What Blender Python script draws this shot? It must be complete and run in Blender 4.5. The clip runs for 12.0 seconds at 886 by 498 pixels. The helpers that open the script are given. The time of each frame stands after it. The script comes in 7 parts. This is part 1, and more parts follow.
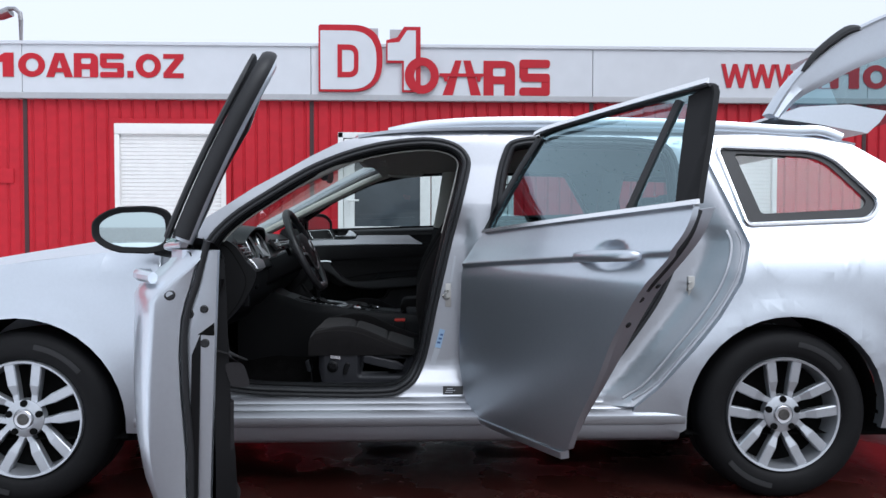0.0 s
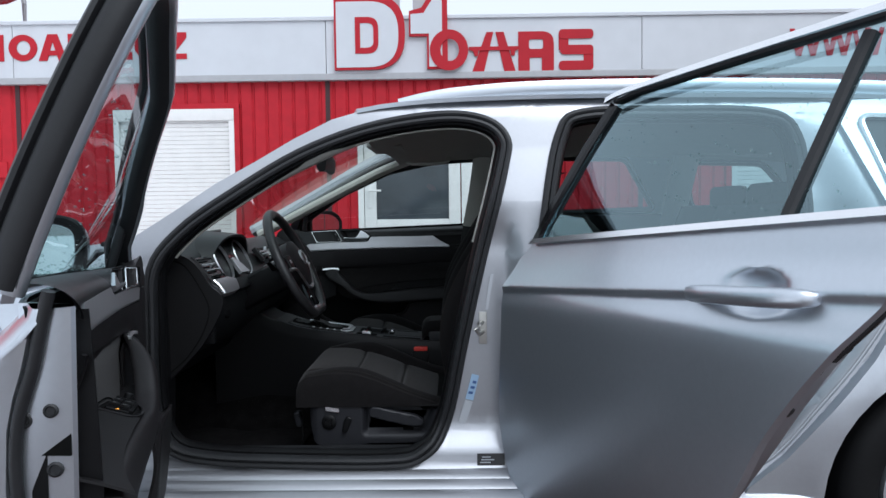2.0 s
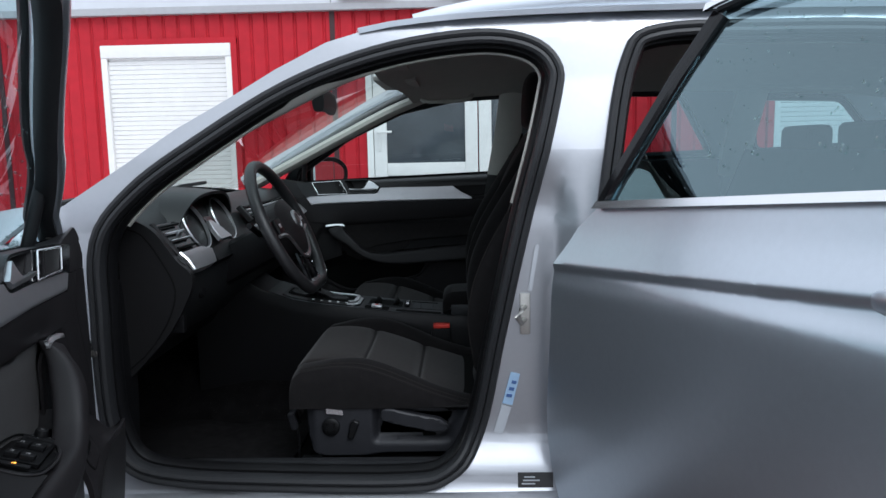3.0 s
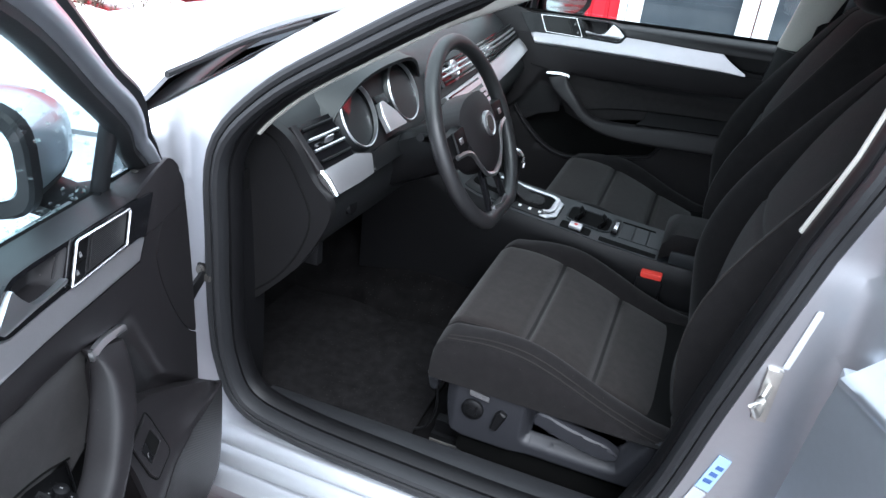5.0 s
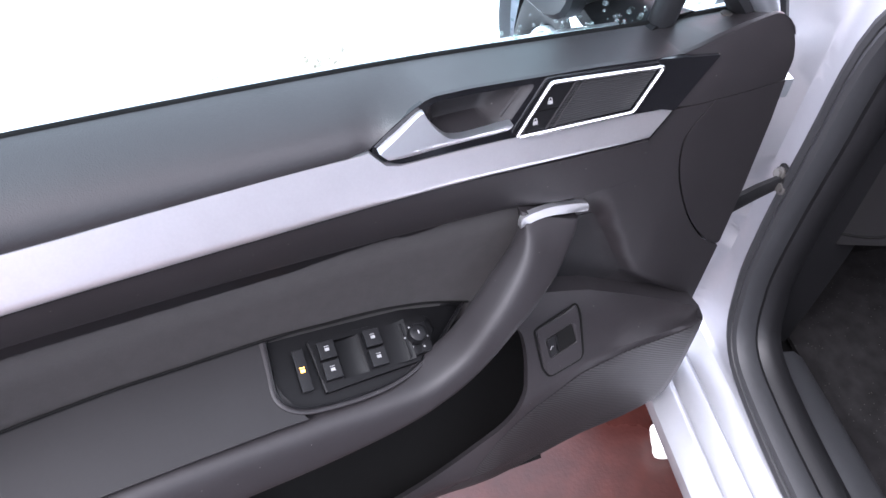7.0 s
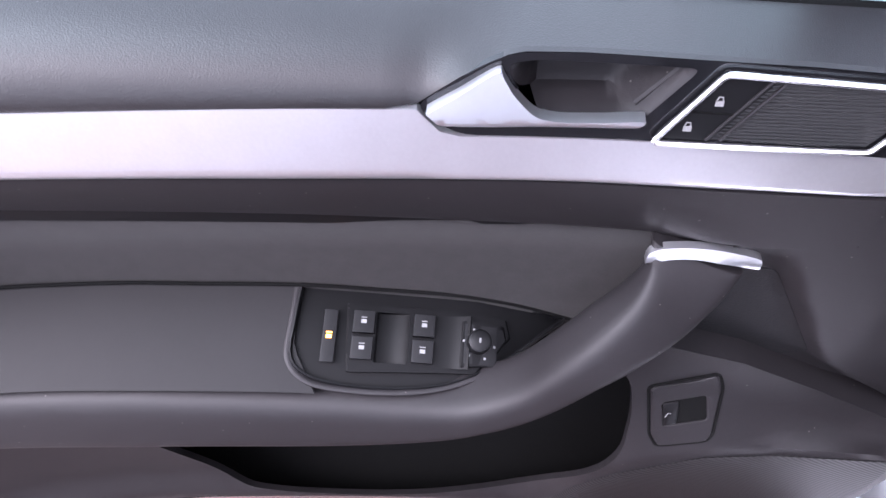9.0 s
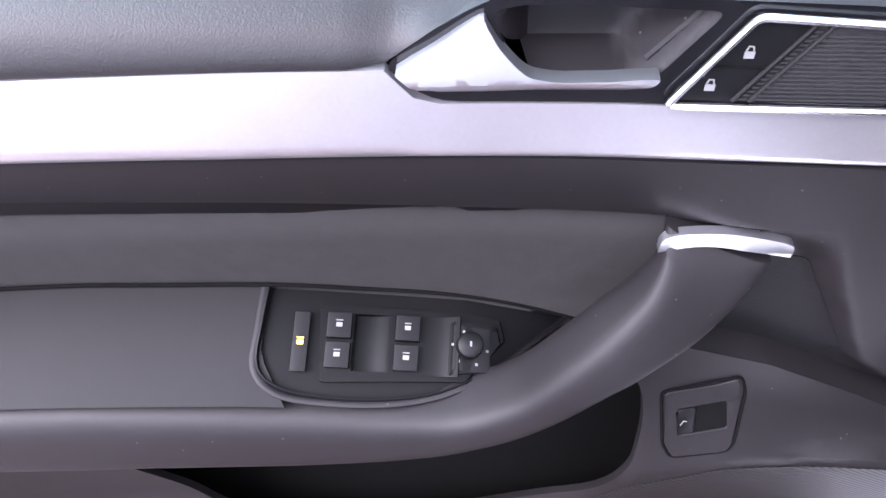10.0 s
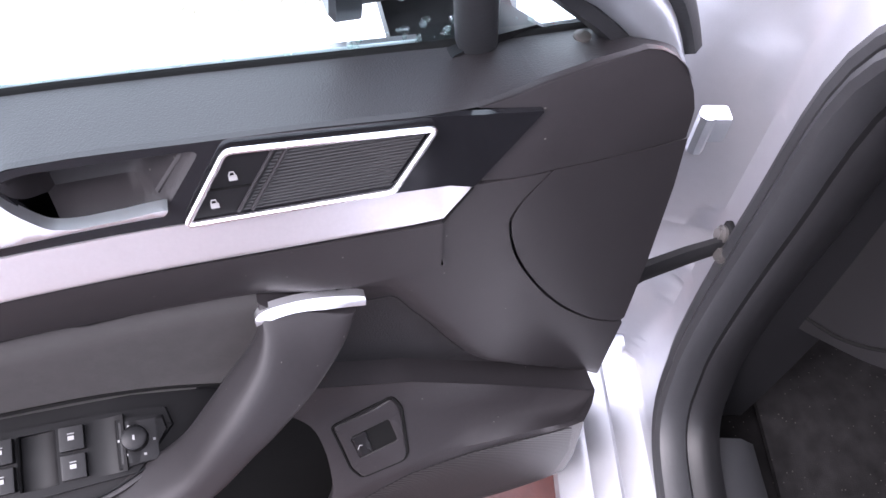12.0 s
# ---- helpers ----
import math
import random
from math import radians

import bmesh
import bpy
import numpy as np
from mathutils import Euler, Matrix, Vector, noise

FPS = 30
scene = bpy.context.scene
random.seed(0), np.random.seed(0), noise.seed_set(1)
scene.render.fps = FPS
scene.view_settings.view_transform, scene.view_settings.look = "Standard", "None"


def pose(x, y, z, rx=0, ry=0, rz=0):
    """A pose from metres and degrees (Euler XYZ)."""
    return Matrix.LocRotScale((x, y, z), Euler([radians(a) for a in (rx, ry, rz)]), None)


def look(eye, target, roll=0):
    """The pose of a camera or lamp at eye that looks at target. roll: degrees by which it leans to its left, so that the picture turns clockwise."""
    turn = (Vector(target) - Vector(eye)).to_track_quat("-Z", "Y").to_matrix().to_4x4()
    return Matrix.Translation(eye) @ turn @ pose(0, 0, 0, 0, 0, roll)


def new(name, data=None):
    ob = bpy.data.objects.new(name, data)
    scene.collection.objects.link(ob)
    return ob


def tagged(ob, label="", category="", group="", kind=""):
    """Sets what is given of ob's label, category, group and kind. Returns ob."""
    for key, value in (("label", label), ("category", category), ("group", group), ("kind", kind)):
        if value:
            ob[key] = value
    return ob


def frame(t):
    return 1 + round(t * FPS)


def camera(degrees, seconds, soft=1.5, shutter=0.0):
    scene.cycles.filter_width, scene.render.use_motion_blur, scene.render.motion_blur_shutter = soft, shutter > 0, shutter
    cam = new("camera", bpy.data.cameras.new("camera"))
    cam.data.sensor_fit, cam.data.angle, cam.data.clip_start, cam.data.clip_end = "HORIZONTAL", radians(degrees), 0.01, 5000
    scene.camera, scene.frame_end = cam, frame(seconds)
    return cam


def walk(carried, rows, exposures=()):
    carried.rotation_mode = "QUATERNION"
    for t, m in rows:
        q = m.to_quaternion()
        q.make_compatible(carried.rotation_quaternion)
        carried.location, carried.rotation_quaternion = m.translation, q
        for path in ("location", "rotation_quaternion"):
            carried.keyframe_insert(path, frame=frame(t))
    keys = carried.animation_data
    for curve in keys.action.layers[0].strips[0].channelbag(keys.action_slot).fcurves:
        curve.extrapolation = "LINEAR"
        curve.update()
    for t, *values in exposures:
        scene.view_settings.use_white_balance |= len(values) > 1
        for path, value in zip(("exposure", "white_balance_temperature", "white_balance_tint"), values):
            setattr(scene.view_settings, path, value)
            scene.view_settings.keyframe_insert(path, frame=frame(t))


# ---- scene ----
cam = camera(61.8, 12.0)
PATH = [
    (0, (1.428, -2.697, 1.015), (1.492, -0.699, 0.953), 0.1),
    (0.5, (1.391, -2.475, 1.043), (1.465, -0.478, 0.973), 0.1),
    (1, (1.394, -2.289, 1.043), (1.473, -0.293, 0.946), -0.1),
    (1.5, (1.424, -2.089, 1.071), (1.456, -0.092, 0.97), -0.5),
    (2, (1.454, -1.916, 1.074), (1.431, 0.082, 0.974), -0.7),
    (2.5, (1.442, -1.668, 1.071), (1.393, 0.324, 0.901), -1.0),
    (2.7, (1.429, -1.577, 1.08), (1.385, 0.411, 0.874), -0.9),
    (4.3, (1.362, -0.974, 1.339), (1.003, 0.868, 0.647), 1.2),
    (4.5, (1.365, -0.953, 1.388), (0.952, 0.834, 0.59), 3.3),
    (5, (1.346, -0.851, 1.376), (0.796, 0.84, 0.461), 6.8),
    (5.5, (1.294, -0.722, 1.357), (0.527, 0.76, 0.254), 11.9),
    (6, (1.243, -0.631, 1.34), (0.149, 0.383, 0.008), 10.8),
    (6.5, (1.243, -0.531, 1.336), (-0.032, 0.092, -0.074), 9.5),
    (7, (1.215, -0.48, 1.306), (-0.11, -0.184, -0.163), 3.6),
    (7.5, (1.111, -0.45, 1.272), (-0.159, -0.317, -0.267), 5.5),
    (7.7, (1.078, -0.443, 1.263), (-0.158, -0.379, -0.308), 5.3),
    (9.3, (1.037, -0.324, 1.195), (-0.03, -0.748, -0.443), -4.2),
    (9.5, (1.03, -0.328, 1.177), (-0.038, -0.736, -0.465), -3.6),
    (10, (1.007, -0.335, 1.159), (-0.067, -0.729, -0.482), -4.5),
    (10.5, (1.02, -0.296, 1.185), (-0.055, -0.652, -0.464), -4.3),
    (11, (1.04, -0.252, 1.217), (-0.054, -0.59, -0.423), -3.9),
    (11.5, (1.026, -0.238, 1.234), (-0.098, -0.509, -0.398), -2.8),
    (12, (0.993, -0.195, 1.238), (-0.167, -0.113, -0.39), 2.6),
]
EXPOSURES = [(0.0, 0.55, 5750, 9), (2.5, 0.56, 5740, 7), (4.5, 1.98, 5750, 8), (5.0, 2.4, 5700, 8), (5.5, 2.9, 5650, 9), (6.1, 3.28, 5700, 12), (6.6, 3.27, 5850, 16), (7.5, 3.03, 6050, 24), (9.5, 3.22, 5900, 27), (11.0, 3.45, 5900, 27), (12.0, 3.34, 6150, 25)]
walk(cam, [(t, look(eye, target, roll)) for t, eye, target, roll in PATH], EXPOSURES)
SKY_STRENGTH = 0.12

# ---- world and sun ----
world = bpy.data.worlds.new("overcast_sky")
scene.world = world
world.use_nodes = True
wn = world.node_tree
sky = wn.nodes.new("ShaderNodeTexSky")
sky.sky_type = "NISHITA"
sky.sun_disc = False
sky.sun_elevation, sky.sun_rotation = radians(48), radians(150)
sky.dust_density, sky.air_density, sky.ozone_density = 6.0, 1.0, 1.0
grey = wn.nodes.new("ShaderNodeHueSaturation")
grey.inputs["Saturation"].default_value = 0.35
wn.links.new(sky.outputs[0], grey.inputs["Color"])
cloud = wn.nodes.new("ShaderNodeMix")
cloud.data_type = "RGBA"
cloud.inputs[0].default_value = 0.75
cloud.inputs[7].default_value = (6.3, 6.3, 6.45, 1)
wn.links.new(grey.outputs[0], cloud.inputs[6])
wn.links.new(cloud.outputs[2], wn.nodes["Background"].inputs["Color"])
wn.nodes["Background"].inputs["Strength"].default_value = SKY_STRENGTH
sun_data = bpy.data.lights.new("sun", "SUN")
sun_data.energy, sun_data.angle, sun_data.color = 1.0, radians(40), (1.0, 0.97, 0.94)
sun = new("sun", sun_data)
sun.matrix_world = look((4, -6, 9), (0, 0, 0))

# ---- materials ----


def material(name, colour, rough=0.5, metal=0.0, grain=0.0, scale=40.0, bump=0.0, bump_scale=200.0, coat=0.0, spec=0.5, tint=None, sheen=0.0, rough_var=0.0):
    """Principled surface with colour variation at two scales, fine relief and uneven gloss."""
    m = bpy.data.materials.new(name)
    m.use_nodes = True
    t = m.node_tree
    b = t.nodes["Principled BSDF"]
    b.inputs["Base Color"].default_value = (*colour, 1)
    b.inputs["Roughness"].default_value = rough
    b.inputs["Metallic"].default_value = metal
    b.inputs["Coat Weight"].default_value = coat
    b.inputs["Coat Roughness"].default_value = 0.05
    b.inputs["Specular IOR Level"].default_value = spec
    b.inputs["Sheen Weight"].default_value = sheen
    co = t.nodes.new("ShaderNodeTexCoord")
    if grain > 0:
        big = t.nodes.new("ShaderNodeTexNoise")
        big.inputs["Scale"].default_value, big.inputs["Detail"].default_value = scale * 0.1, 4
        fine = t.nodes.new("ShaderNodeTexNoise")
        fine.inputs["Scale"].default_value, fine.inputs["Detail"].default_value = scale, 3
        both = t.nodes.new("ShaderNodeMath")
        both.operation = "ADD"
        ramp = t.nodes.new("ShaderNodeMapRange")
        ramp.inputs["From Min"].default_value, ramp.inputs["From Max"].default_value = 0.6, 1.4
        mix = t.nodes.new("ShaderNodeMix")
        mix.data_type = "RGBA"
        low = tint or tuple(max(0.0, c * (1 - grain)) for c in colour)
        high = tuple(min(1.0, c * (1 + grain)) for c in colour)
        mix.inputs[6].default_value, mix.inputs[7].default_value = (*low, 1), (*high, 1)
        for n in (big, fine):
            t.links.new(co.outputs["Object"], n.inputs["Vector"])
        t.links.new(big.outputs["Fac"], both.inputs[0])
        t.links.new(fine.outputs["Fac"], both.inputs[1])
        t.links.new(both.outputs[0], ramp.inputs["Value"])
        t.links.new(ramp.outputs[0], mix.inputs[0])
        t.links.new(mix.outputs[2], b.inputs["Base Color"])
        if rough_var > 0:
            rr = t.nodes.new("ShaderNodeMapRange")
            rr.inputs["To Min"].default_value, rr.inputs["To Max"].default_value = max(0.02, rough - rough_var), min(1, rough + rough_var)
            t.links.new(big.outputs["Fac"], rr.inputs["Value"])
            t.links.new(rr.outputs[0], b.inputs["Roughness"])
    if bump > 0:
        n = t.nodes.new("ShaderNodeTexNoise")
        n.inputs["Scale"].default_value, n.inputs["Detail"].default_value = bump_scale, 2
        bp = t.nodes.new("ShaderNodeBump")
        bp.inputs["Strength"].default_value, bp.inputs["Distance"].default_value = bump, min(0.002, 0.35 / bump_scale)
        t.links.new(co.outputs["Object"], n.inputs["Vector"])
        t.links.new(n.outputs["Fac"], bp.inputs["Height"])
        t.links.new(bp.outputs[0], b.inputs["Normal"])
    return m


def waves(m, scale, strength, direction="Z", distance=0.002, distort=0.0):
    """Adds fine ridges to a material."""
    t = m.node_tree
    co = t.nodes.new("ShaderNodeTexCoord")
    w = t.nodes.new("ShaderNodeTexWave")
    w.bands_direction = direction
    w.inputs["Scale"].default_value, w.inputs["Distortion"].default_value = scale, distort
    bp = t.nodes.new("ShaderNodeBump")
    bp.inputs["Strength"].default_value, bp.inputs["Distance"].default_value = strength, distance
    t.links.new(co.outputs["Object"], w.inputs["Vector"])
    t.links.new(w.outputs["Fac"], bp.inputs["Height"])
    t.links.new(bp.outputs[0], t.nodes["Principled BSDF"].inputs["Normal"])
    return m


def glass_material(name, tint, gloss=0.9, base=0.09):
    """A thin pane: clear tinted transmission, with a mirror sheen that grows at grazing angles."""
    m = bpy.data.materials.new(name)
    m.use_nodes = True
    t = m.node_tree
    t.nodes.remove(t.nodes["Principled BSDF"])
    clear = t.nodes.new("ShaderNodeBsdfTransparent")
    clear.inputs["Color"].default_value = (*tint, 1)
    shine = t.nodes.new("ShaderNodeBsdfGlossy")
    shine.inputs["Roughness"].default_value = 0.02
    shine.inputs["Color"].default_value = (*(gloss if isinstance(gloss, tuple) else (gloss, gloss, gloss)), 1)
    lw = t.nodes.new("ShaderNodeLayerWeight")
    lw.inputs["Blend"].default_value = 0.5
    pw = t.nodes.new("ShaderNodeMath")
    pw.operation, pw.inputs[1].default_value = "POWER", 4.0
    fr = t.nodes.new("ShaderNodeMath")
    fr.operation, fr.inputs[1].default_value, fr.inputs[2].default_value = "MULTIPLY_ADD", 0.82, base
    t.links.new(lw.outputs["Facing"], pw.inputs[0])
    t.links.new(pw.outputs[0], fr.inputs[0])
    mix = t.nodes.new("ShaderNodeMixShader")
    t.links.new(fr.outputs[0], mix.inputs[0])
    t.links.new(clear.outputs[0], mix.inputs[1])
    t.links.new(shine.outputs[0], mix.inputs[2])
    t.links.new(mix.outputs[0], t.nodes["Material Output"].inputs["Surface"])
    return m


WETPAINT = material("rain_wet_silver_paint", (0.61, 0.635, 0.67), 0.6, 0.75, 0.05, 300, 0.25, 260)
# Darker, rougher copy of the body silver, toning down light on jambs and sill
JAMBSHADE = material("shaded_silver_jamb", (0.42, 0.43, 0.455), 0.38, 0.85, 0.03, 900, 0, coat=0.3)
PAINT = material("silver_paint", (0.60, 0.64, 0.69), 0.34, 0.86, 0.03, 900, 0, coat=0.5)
PLASTIC = material("soft_charcoal_plastic", (0.0112, 0.00992, 0.01088), 0.56, 0, 0.14, 260, 0.45, 1300, spec=0.288, rough_var=0.04)
HARD = material("hard_black_plastic", (0.004096, 0.004096, 0.004608), 0.45, 0, 0.12, 300, 0.2, 1200, spec=0.2)
ARMTOP = material("armrest_vinyl", (0.0072, 0.00672, 0.0072), 0.65, 0, 0.12, 300, 0.25, 1300, spec=0.24)
CAPSIDE = material("dash_side_plastic", (0.00612, 0.005904, 0.006336), 0.5, 0, 0.12, 300, 0.22, 1500, spec=0.28)
DASHTOP = material("dash_top_plastic", (0.009368, 0.010008, 0.010856), 0.45, 0, 0.1, 300, 0.3, 900, spec=0.4)
CLOTH = material("charcoal_cloth", (0.0156, 0.01424, 0.0144), 0.95, 0, 0.25, 700, 0.6, 1500, spec=0.12, sheen=0.1)
SEAT = material("black_seat_cloth", (0.00824, 0.00752, 0.00776), 0.95, 0, 0.3, 500, 0.5, 1300, spec=0.096, sheen=0.06)
SEATMID = material("brown_grey_seat_cloth", (0.01456, 0.01256, 0.012), 0.95, 0, 0.35, 600, 0.6, 1300, spec=0.096, sheen=0.1)
SEATSIDE = material("slate_seat_plastic", (0.01744, 0.017896, 0.021112), 0.48, 0, 0.12, 300, 0.3, 1200, spec=0.32)
DECK = material("slate_console_plastic", (0.0128, 0.0144, 0.01632), 0.42, 0, 0.12, 300, 0.25, 1200, spec=0.36)
THREAD = material("grey_thread", (0.022, 0.02, 0.019), 0.9, spec=0.1)
RUBBER = material("black_rubber", (0.014, 0.0145, 0.016), 0.5, 0, 0.15, 100, 0.1, 300, spec=0.4)
TYRE = material("tyre_rubber", (0.005, 0.005, 0.0055), 0.65, 0, 0.25, 60, 0.2, 300, spec=0.2)
CHROME = material("bright_chrome", (0.9, 0.9, 0.91), 0.27, 1.0, 0.02, 100)
SATIN = material("satin_chrome", (0.72, 0.72, 0.74), 0.36, 1.0, 0.02, 200)
BRUSHED = material("brushed_aluminium_trim", (0.57, 0.56, 0.58), 0.36, 0.85, 0.04, 400, 0.05, 600)
ALLOY = material("silver_alloy", (0.50, 0.52, 0.55), 0.36, 0.75, 0.06, 80, coat=0.3)
DISC = material("brake_steel", (0.25, 0.24, 0.23), 0.45, 0.8, 0.2, 60)
GLOSS = material("piano_black", (0.006, 0.006, 0.007), 0.1, 0, 0, coat=0.0, spec=0.35)
# Near-black base paints deep shade into hollows; seals and seams share it
VOID = material("shade_and_seal_black", (0.004, 0.004, 0.004), 0.9, 0, 0.2, 100, spec=0.08)
FLOORMAT = material("black_textile_mat", (0.0084, 0.008, 0.00832), 1.0, 0, 0.6, 40, 1.0, 900, spec=0.048)
# Carpet kept darker than the mat: shade of the deep footwell in its base
CARPET = material("black_carpet_shaded", (0.0048, 0.00456, 0.00472), 1.0, 0, 0.75, 25, 1.0, 900, spec=0.048)
LINER = material("pale_grey_headliner", (0.42, 0.41, 0.375), 0.9, 0, 0.06, 300, 0.2, 900)
BEIGE = material("pale_pillar_trim", (0.46, 0.45, 0.41), 0.6, 0, 0.05, 200)
GLASS = glass_material("clear_glass", (0.86, 0.92, 0.9), base=0.07)
REARGLASS = glass_material("blue_green_glass", (0.58, 0.78, 0.82), (0.66, 0.86, 0.92), 0.22)
DOORGLASS = glass_material("teal_door_glass", (0.66, 0.80, 0.82), base=0.06)
TINTED = glass_material("tinted_glass", (0.60, 0.69, 0.69), base=0.04)
SCREEN = glass_material("windscreen_glass", (0.76, 0.83, 0.80), base=0.05)
MIRROR = material("mirror_glass", (0.64, 0.75, 0.75), 0.015, 1.0)
WHITE = material("white_mark", (0.8, 0.8, 0.8), 0.5)
PAPER = material("crumpled_paper", (0.72, 0.70, 0.66), 0.8, 0, 0.12, 60, 0.6, 60)
ORANGE = material("orange_mark", (0.9, 0.35, 0.03), 0.5)
_b = ORANGE.node_tree.nodes["Principled BSDF"]
_b.inputs["Emission Color"].default_value, _b.inputs["Emission Strength"].default_value = (1.0, 0.42, 0.06, 1), 1.2
RED = material("red_plastic", (0.65, 0.05, 0.035), 0.4)
STEEL = material("zinc_steel", (0.5, 0.49, 0.46), 0.35, 0.9, 0.1, 200)
DARKSTEEL = material("dark_steel", (0.1, 0.095, 0.09), 0.45, 0.7, 0.3, 100)
BLUELABEL = material("pale_blue_label", (0.35, 0.5, 0.68), 0.5)
GREYLABEL = material("grey_label", (0.45, 0.47, 0.5), 0.5)
REDWALL = material("red_sheet_metal", (0.40, 0.012, 0.022), 0.55, 0, 0.16, 12, 0.1, 60, spec=0.25, rough_var=0.1)
JOINT = material("dark_joint", (0.04, 0.012, 0.014), 0.6)
FASCIA = material("white_fascia_panel", (0.55, 0.565, 0.59), 0.5, 0, 0.05, 6, 0.05, 40, rough_var=0.1)
GREYTRIM = material("grey_metal_trim", (0.38, 0.38, 0.39), 0.5, 0.2, 0.08, 20)
SIGNRED = material("red_sign_film", (0.40, 0.012, 0.022), 0.5, 0, 0.08, 10, spec=0.25)
SHUTTER = material("white_shutter", (0.72, 0.71, 0.69), 0.5, 0, 0.06, 15)
DOORWHITE = material("white_door_frame", (0.7, 0.71, 0.7), 0.45, 0, 0.08, 30)
SNOW = material("snow", (0.85, 0.86, 0.88), 0.85, 0, 0.05, 20, 0.8, 40)
CRUST = material("dirty_crust", (0.34, 0.31, 0.25), 0.9, 0, 0.5, 40, 0.8, 60)
LEAFY = material("dark_twig", (0.06, 0.05, 0.035), 0.9, 0, 0.4, 20)
GALV = material("galvanised_steel", (0.3, 0.31, 0.32), 0.5, 0.6, 0.1, 30)
MESHBLACK = waves(material("ribbed_black_plastic", (0.009, 0.009, 0.0095), 0.5, spec=0.3), 150.0, 0.5, "Z", 0.001)
RIBS = waves(material("ribbed_grille_plastic", (0.012, 0.0115, 0.012), 0.6, spec=0.25), 110.0, 0.35, "DIAGONAL", 0.001)

# Trim charcoal with coarser grain, lifted in tone for sky light on the shoulder
UPPER = material("grained_vinyl_lit", (0.012, 0.01072, 0.01168), 0.44, 0, 0.14, 260, 0.6, 900, spec=0.4, rough_var=0.04)
DIMMARK = material("dim_white_mark", (0.19, 0.19, 0.19), 0.6)
GRAINED = material("grained_charcoal_plastic", (0.0084, 0.008, 0.0088), 0.62, 0, 0.2, 500, 0.8, 700, spec=0.28)
TRAY = material("black_switch_panel", (0.00304, 0.00304, 0.00336), 0.45, 0, 0.1, 300, 0.15, 1200, spec=0.112)
BLUEINK = material("blue_ink", (0.06, 0.12, 0.3), 0.5)
TYREMARK = material("worn_tyre_mark", (0.014, 0.014, 0.015), 0.7)
PANE = material("dark_pane", (0.045, 0.055, 0.065), 0.08, 0, 0.3, 4, coat=0.3)


def ground_material():
    """Wet brick-red paving paint: puddles, darker damp stains, fine grit."""
    m = material("wet_red_paving", (0.032, 0.0095, 0.0075), 0.35, 0, 0.45, 30, 0.3, 120)
    t = m.node_tree
    b = t.nodes["Principled BSDF"]
    co = t.nodes.new("ShaderNodeTexCoord")
    n = t.nodes.new("ShaderNodeTexNoise")
    n.inputs["Scale"].default_value, n.inputs["Detail"].default_value = 2.2, 6
    r = t.nodes.new("ShaderNodeMapRange")
    r.inputs["From Min"].default_value, r.inputs["From Max"].default_value = 0.42, 0.58
    r.inputs["To Min"].default_value, r.inputs["To Max"].default_value = 0.06, 0.45
    t.links.new(co.outputs["Object"], n.inputs["Vector"])
    t.links.new(n.outputs["Fac"], r.inputs["Value"])
    t.links.new(r.outputs[0], b.inputs["Roughness"])
    return m


PAVING = ground_material()


def specks(m, scale, size, colour):
    """Sparse dust specks over a dark surface."""
    t = m.node_tree
    b = t.nodes["Principled BSDF"]
    co = t.nodes.new("ShaderNodeTexCoord")
    v = t.nodes.new("ShaderNodeTexVoronoi")
    v.inputs["Scale"].default_value = scale
    less = t.nodes.new("ShaderNodeMath")
    less.operation, less.inputs[1].default_value = "LESS_THAN", size
    mix = t.nodes.new("ShaderNodeMix")
    mix.data_type = "RGBA"
    mix.inputs[7].default_value = (*colour, 1)
    old = b.inputs["Base Color"].links[0].from_socket
    t.links.new(co.outputs["Object"], v.inputs["Vector"])
    t.links.new(v.outputs["Distance"], less.inputs[0])
    t.links.new(less.outputs[0], mix.inputs[0])
    t.links.new(old, mix.inputs[6])
    t.links.new(mix.outputs[2], b.inputs["Base Color"])


specks(PLASTIC, 70, 0.045, (0.09, 0.085, 0.08))
specks(DASHTOP, 60, 0.04, (0.07, 0.068, 0.065))
specks(FLOORMAT, 110, 0.10, (0.035, 0.033, 0.03))
specks(CARPET, 110, 0.10, (0.035, 0.033, 0.03))
specks(SEAT, 80, 0.05, (0.04, 0.038, 0.035))

# ---- mesh helpers ----


def part(name, bm, mat, parent=None, label="", smooth=True, kind="", fix=True, sharp=38):
    """Links a bmesh as one mesh object."""
    if fix:
        bmesh.ops.recalc_face_normals(bm, faces=bm.faces)
    me = bpy.data.meshes.new(name)
    for f in bm.faces:
        f.smooth = smooth
    if smooth and sharp:
        for e in bm.edges:
            if len(e.link_faces) == 2 and e.calc_face_angle(0) > radians(sharp):
                e.smooth = False
    bm.to_mesh(me)
    bm.free()
    me.materials.append(mat)
    ob = new(name, me)
    if parent is not None:
        ob.parent = parent
        ob.matrix_parent_inverse = parent.matrix_world.inverted()
    return tagged(ob, label=label, kind=kind)


def spline(pts, n=6, closed=False):
    """Catmull-Rom curve through the points."""
    pts = [Vector(p) for p in pts]
    k = len(pts)
    out = []
    for i in range(k if closed else k - 1):
        if closed:
            a, b, c, d = (pts[(i + j) % k] for j in (-1, 0, 1, 2))
        else:
            a, b, c, d = pts[max(i - 1, 0)], pts[i], pts[i + 1], pts[min(i + 2, k - 1)]
        for s in range(n):
            t = s / n
            out.append(0.5 * (2 * b + (c - a) * t + (2 * a - 5 * b + 4 * c - d) * t * t + (3 * b - a - 3 * c + d) * t ** 3))
    if not closed:
        out.append(pts[-1])
    return out


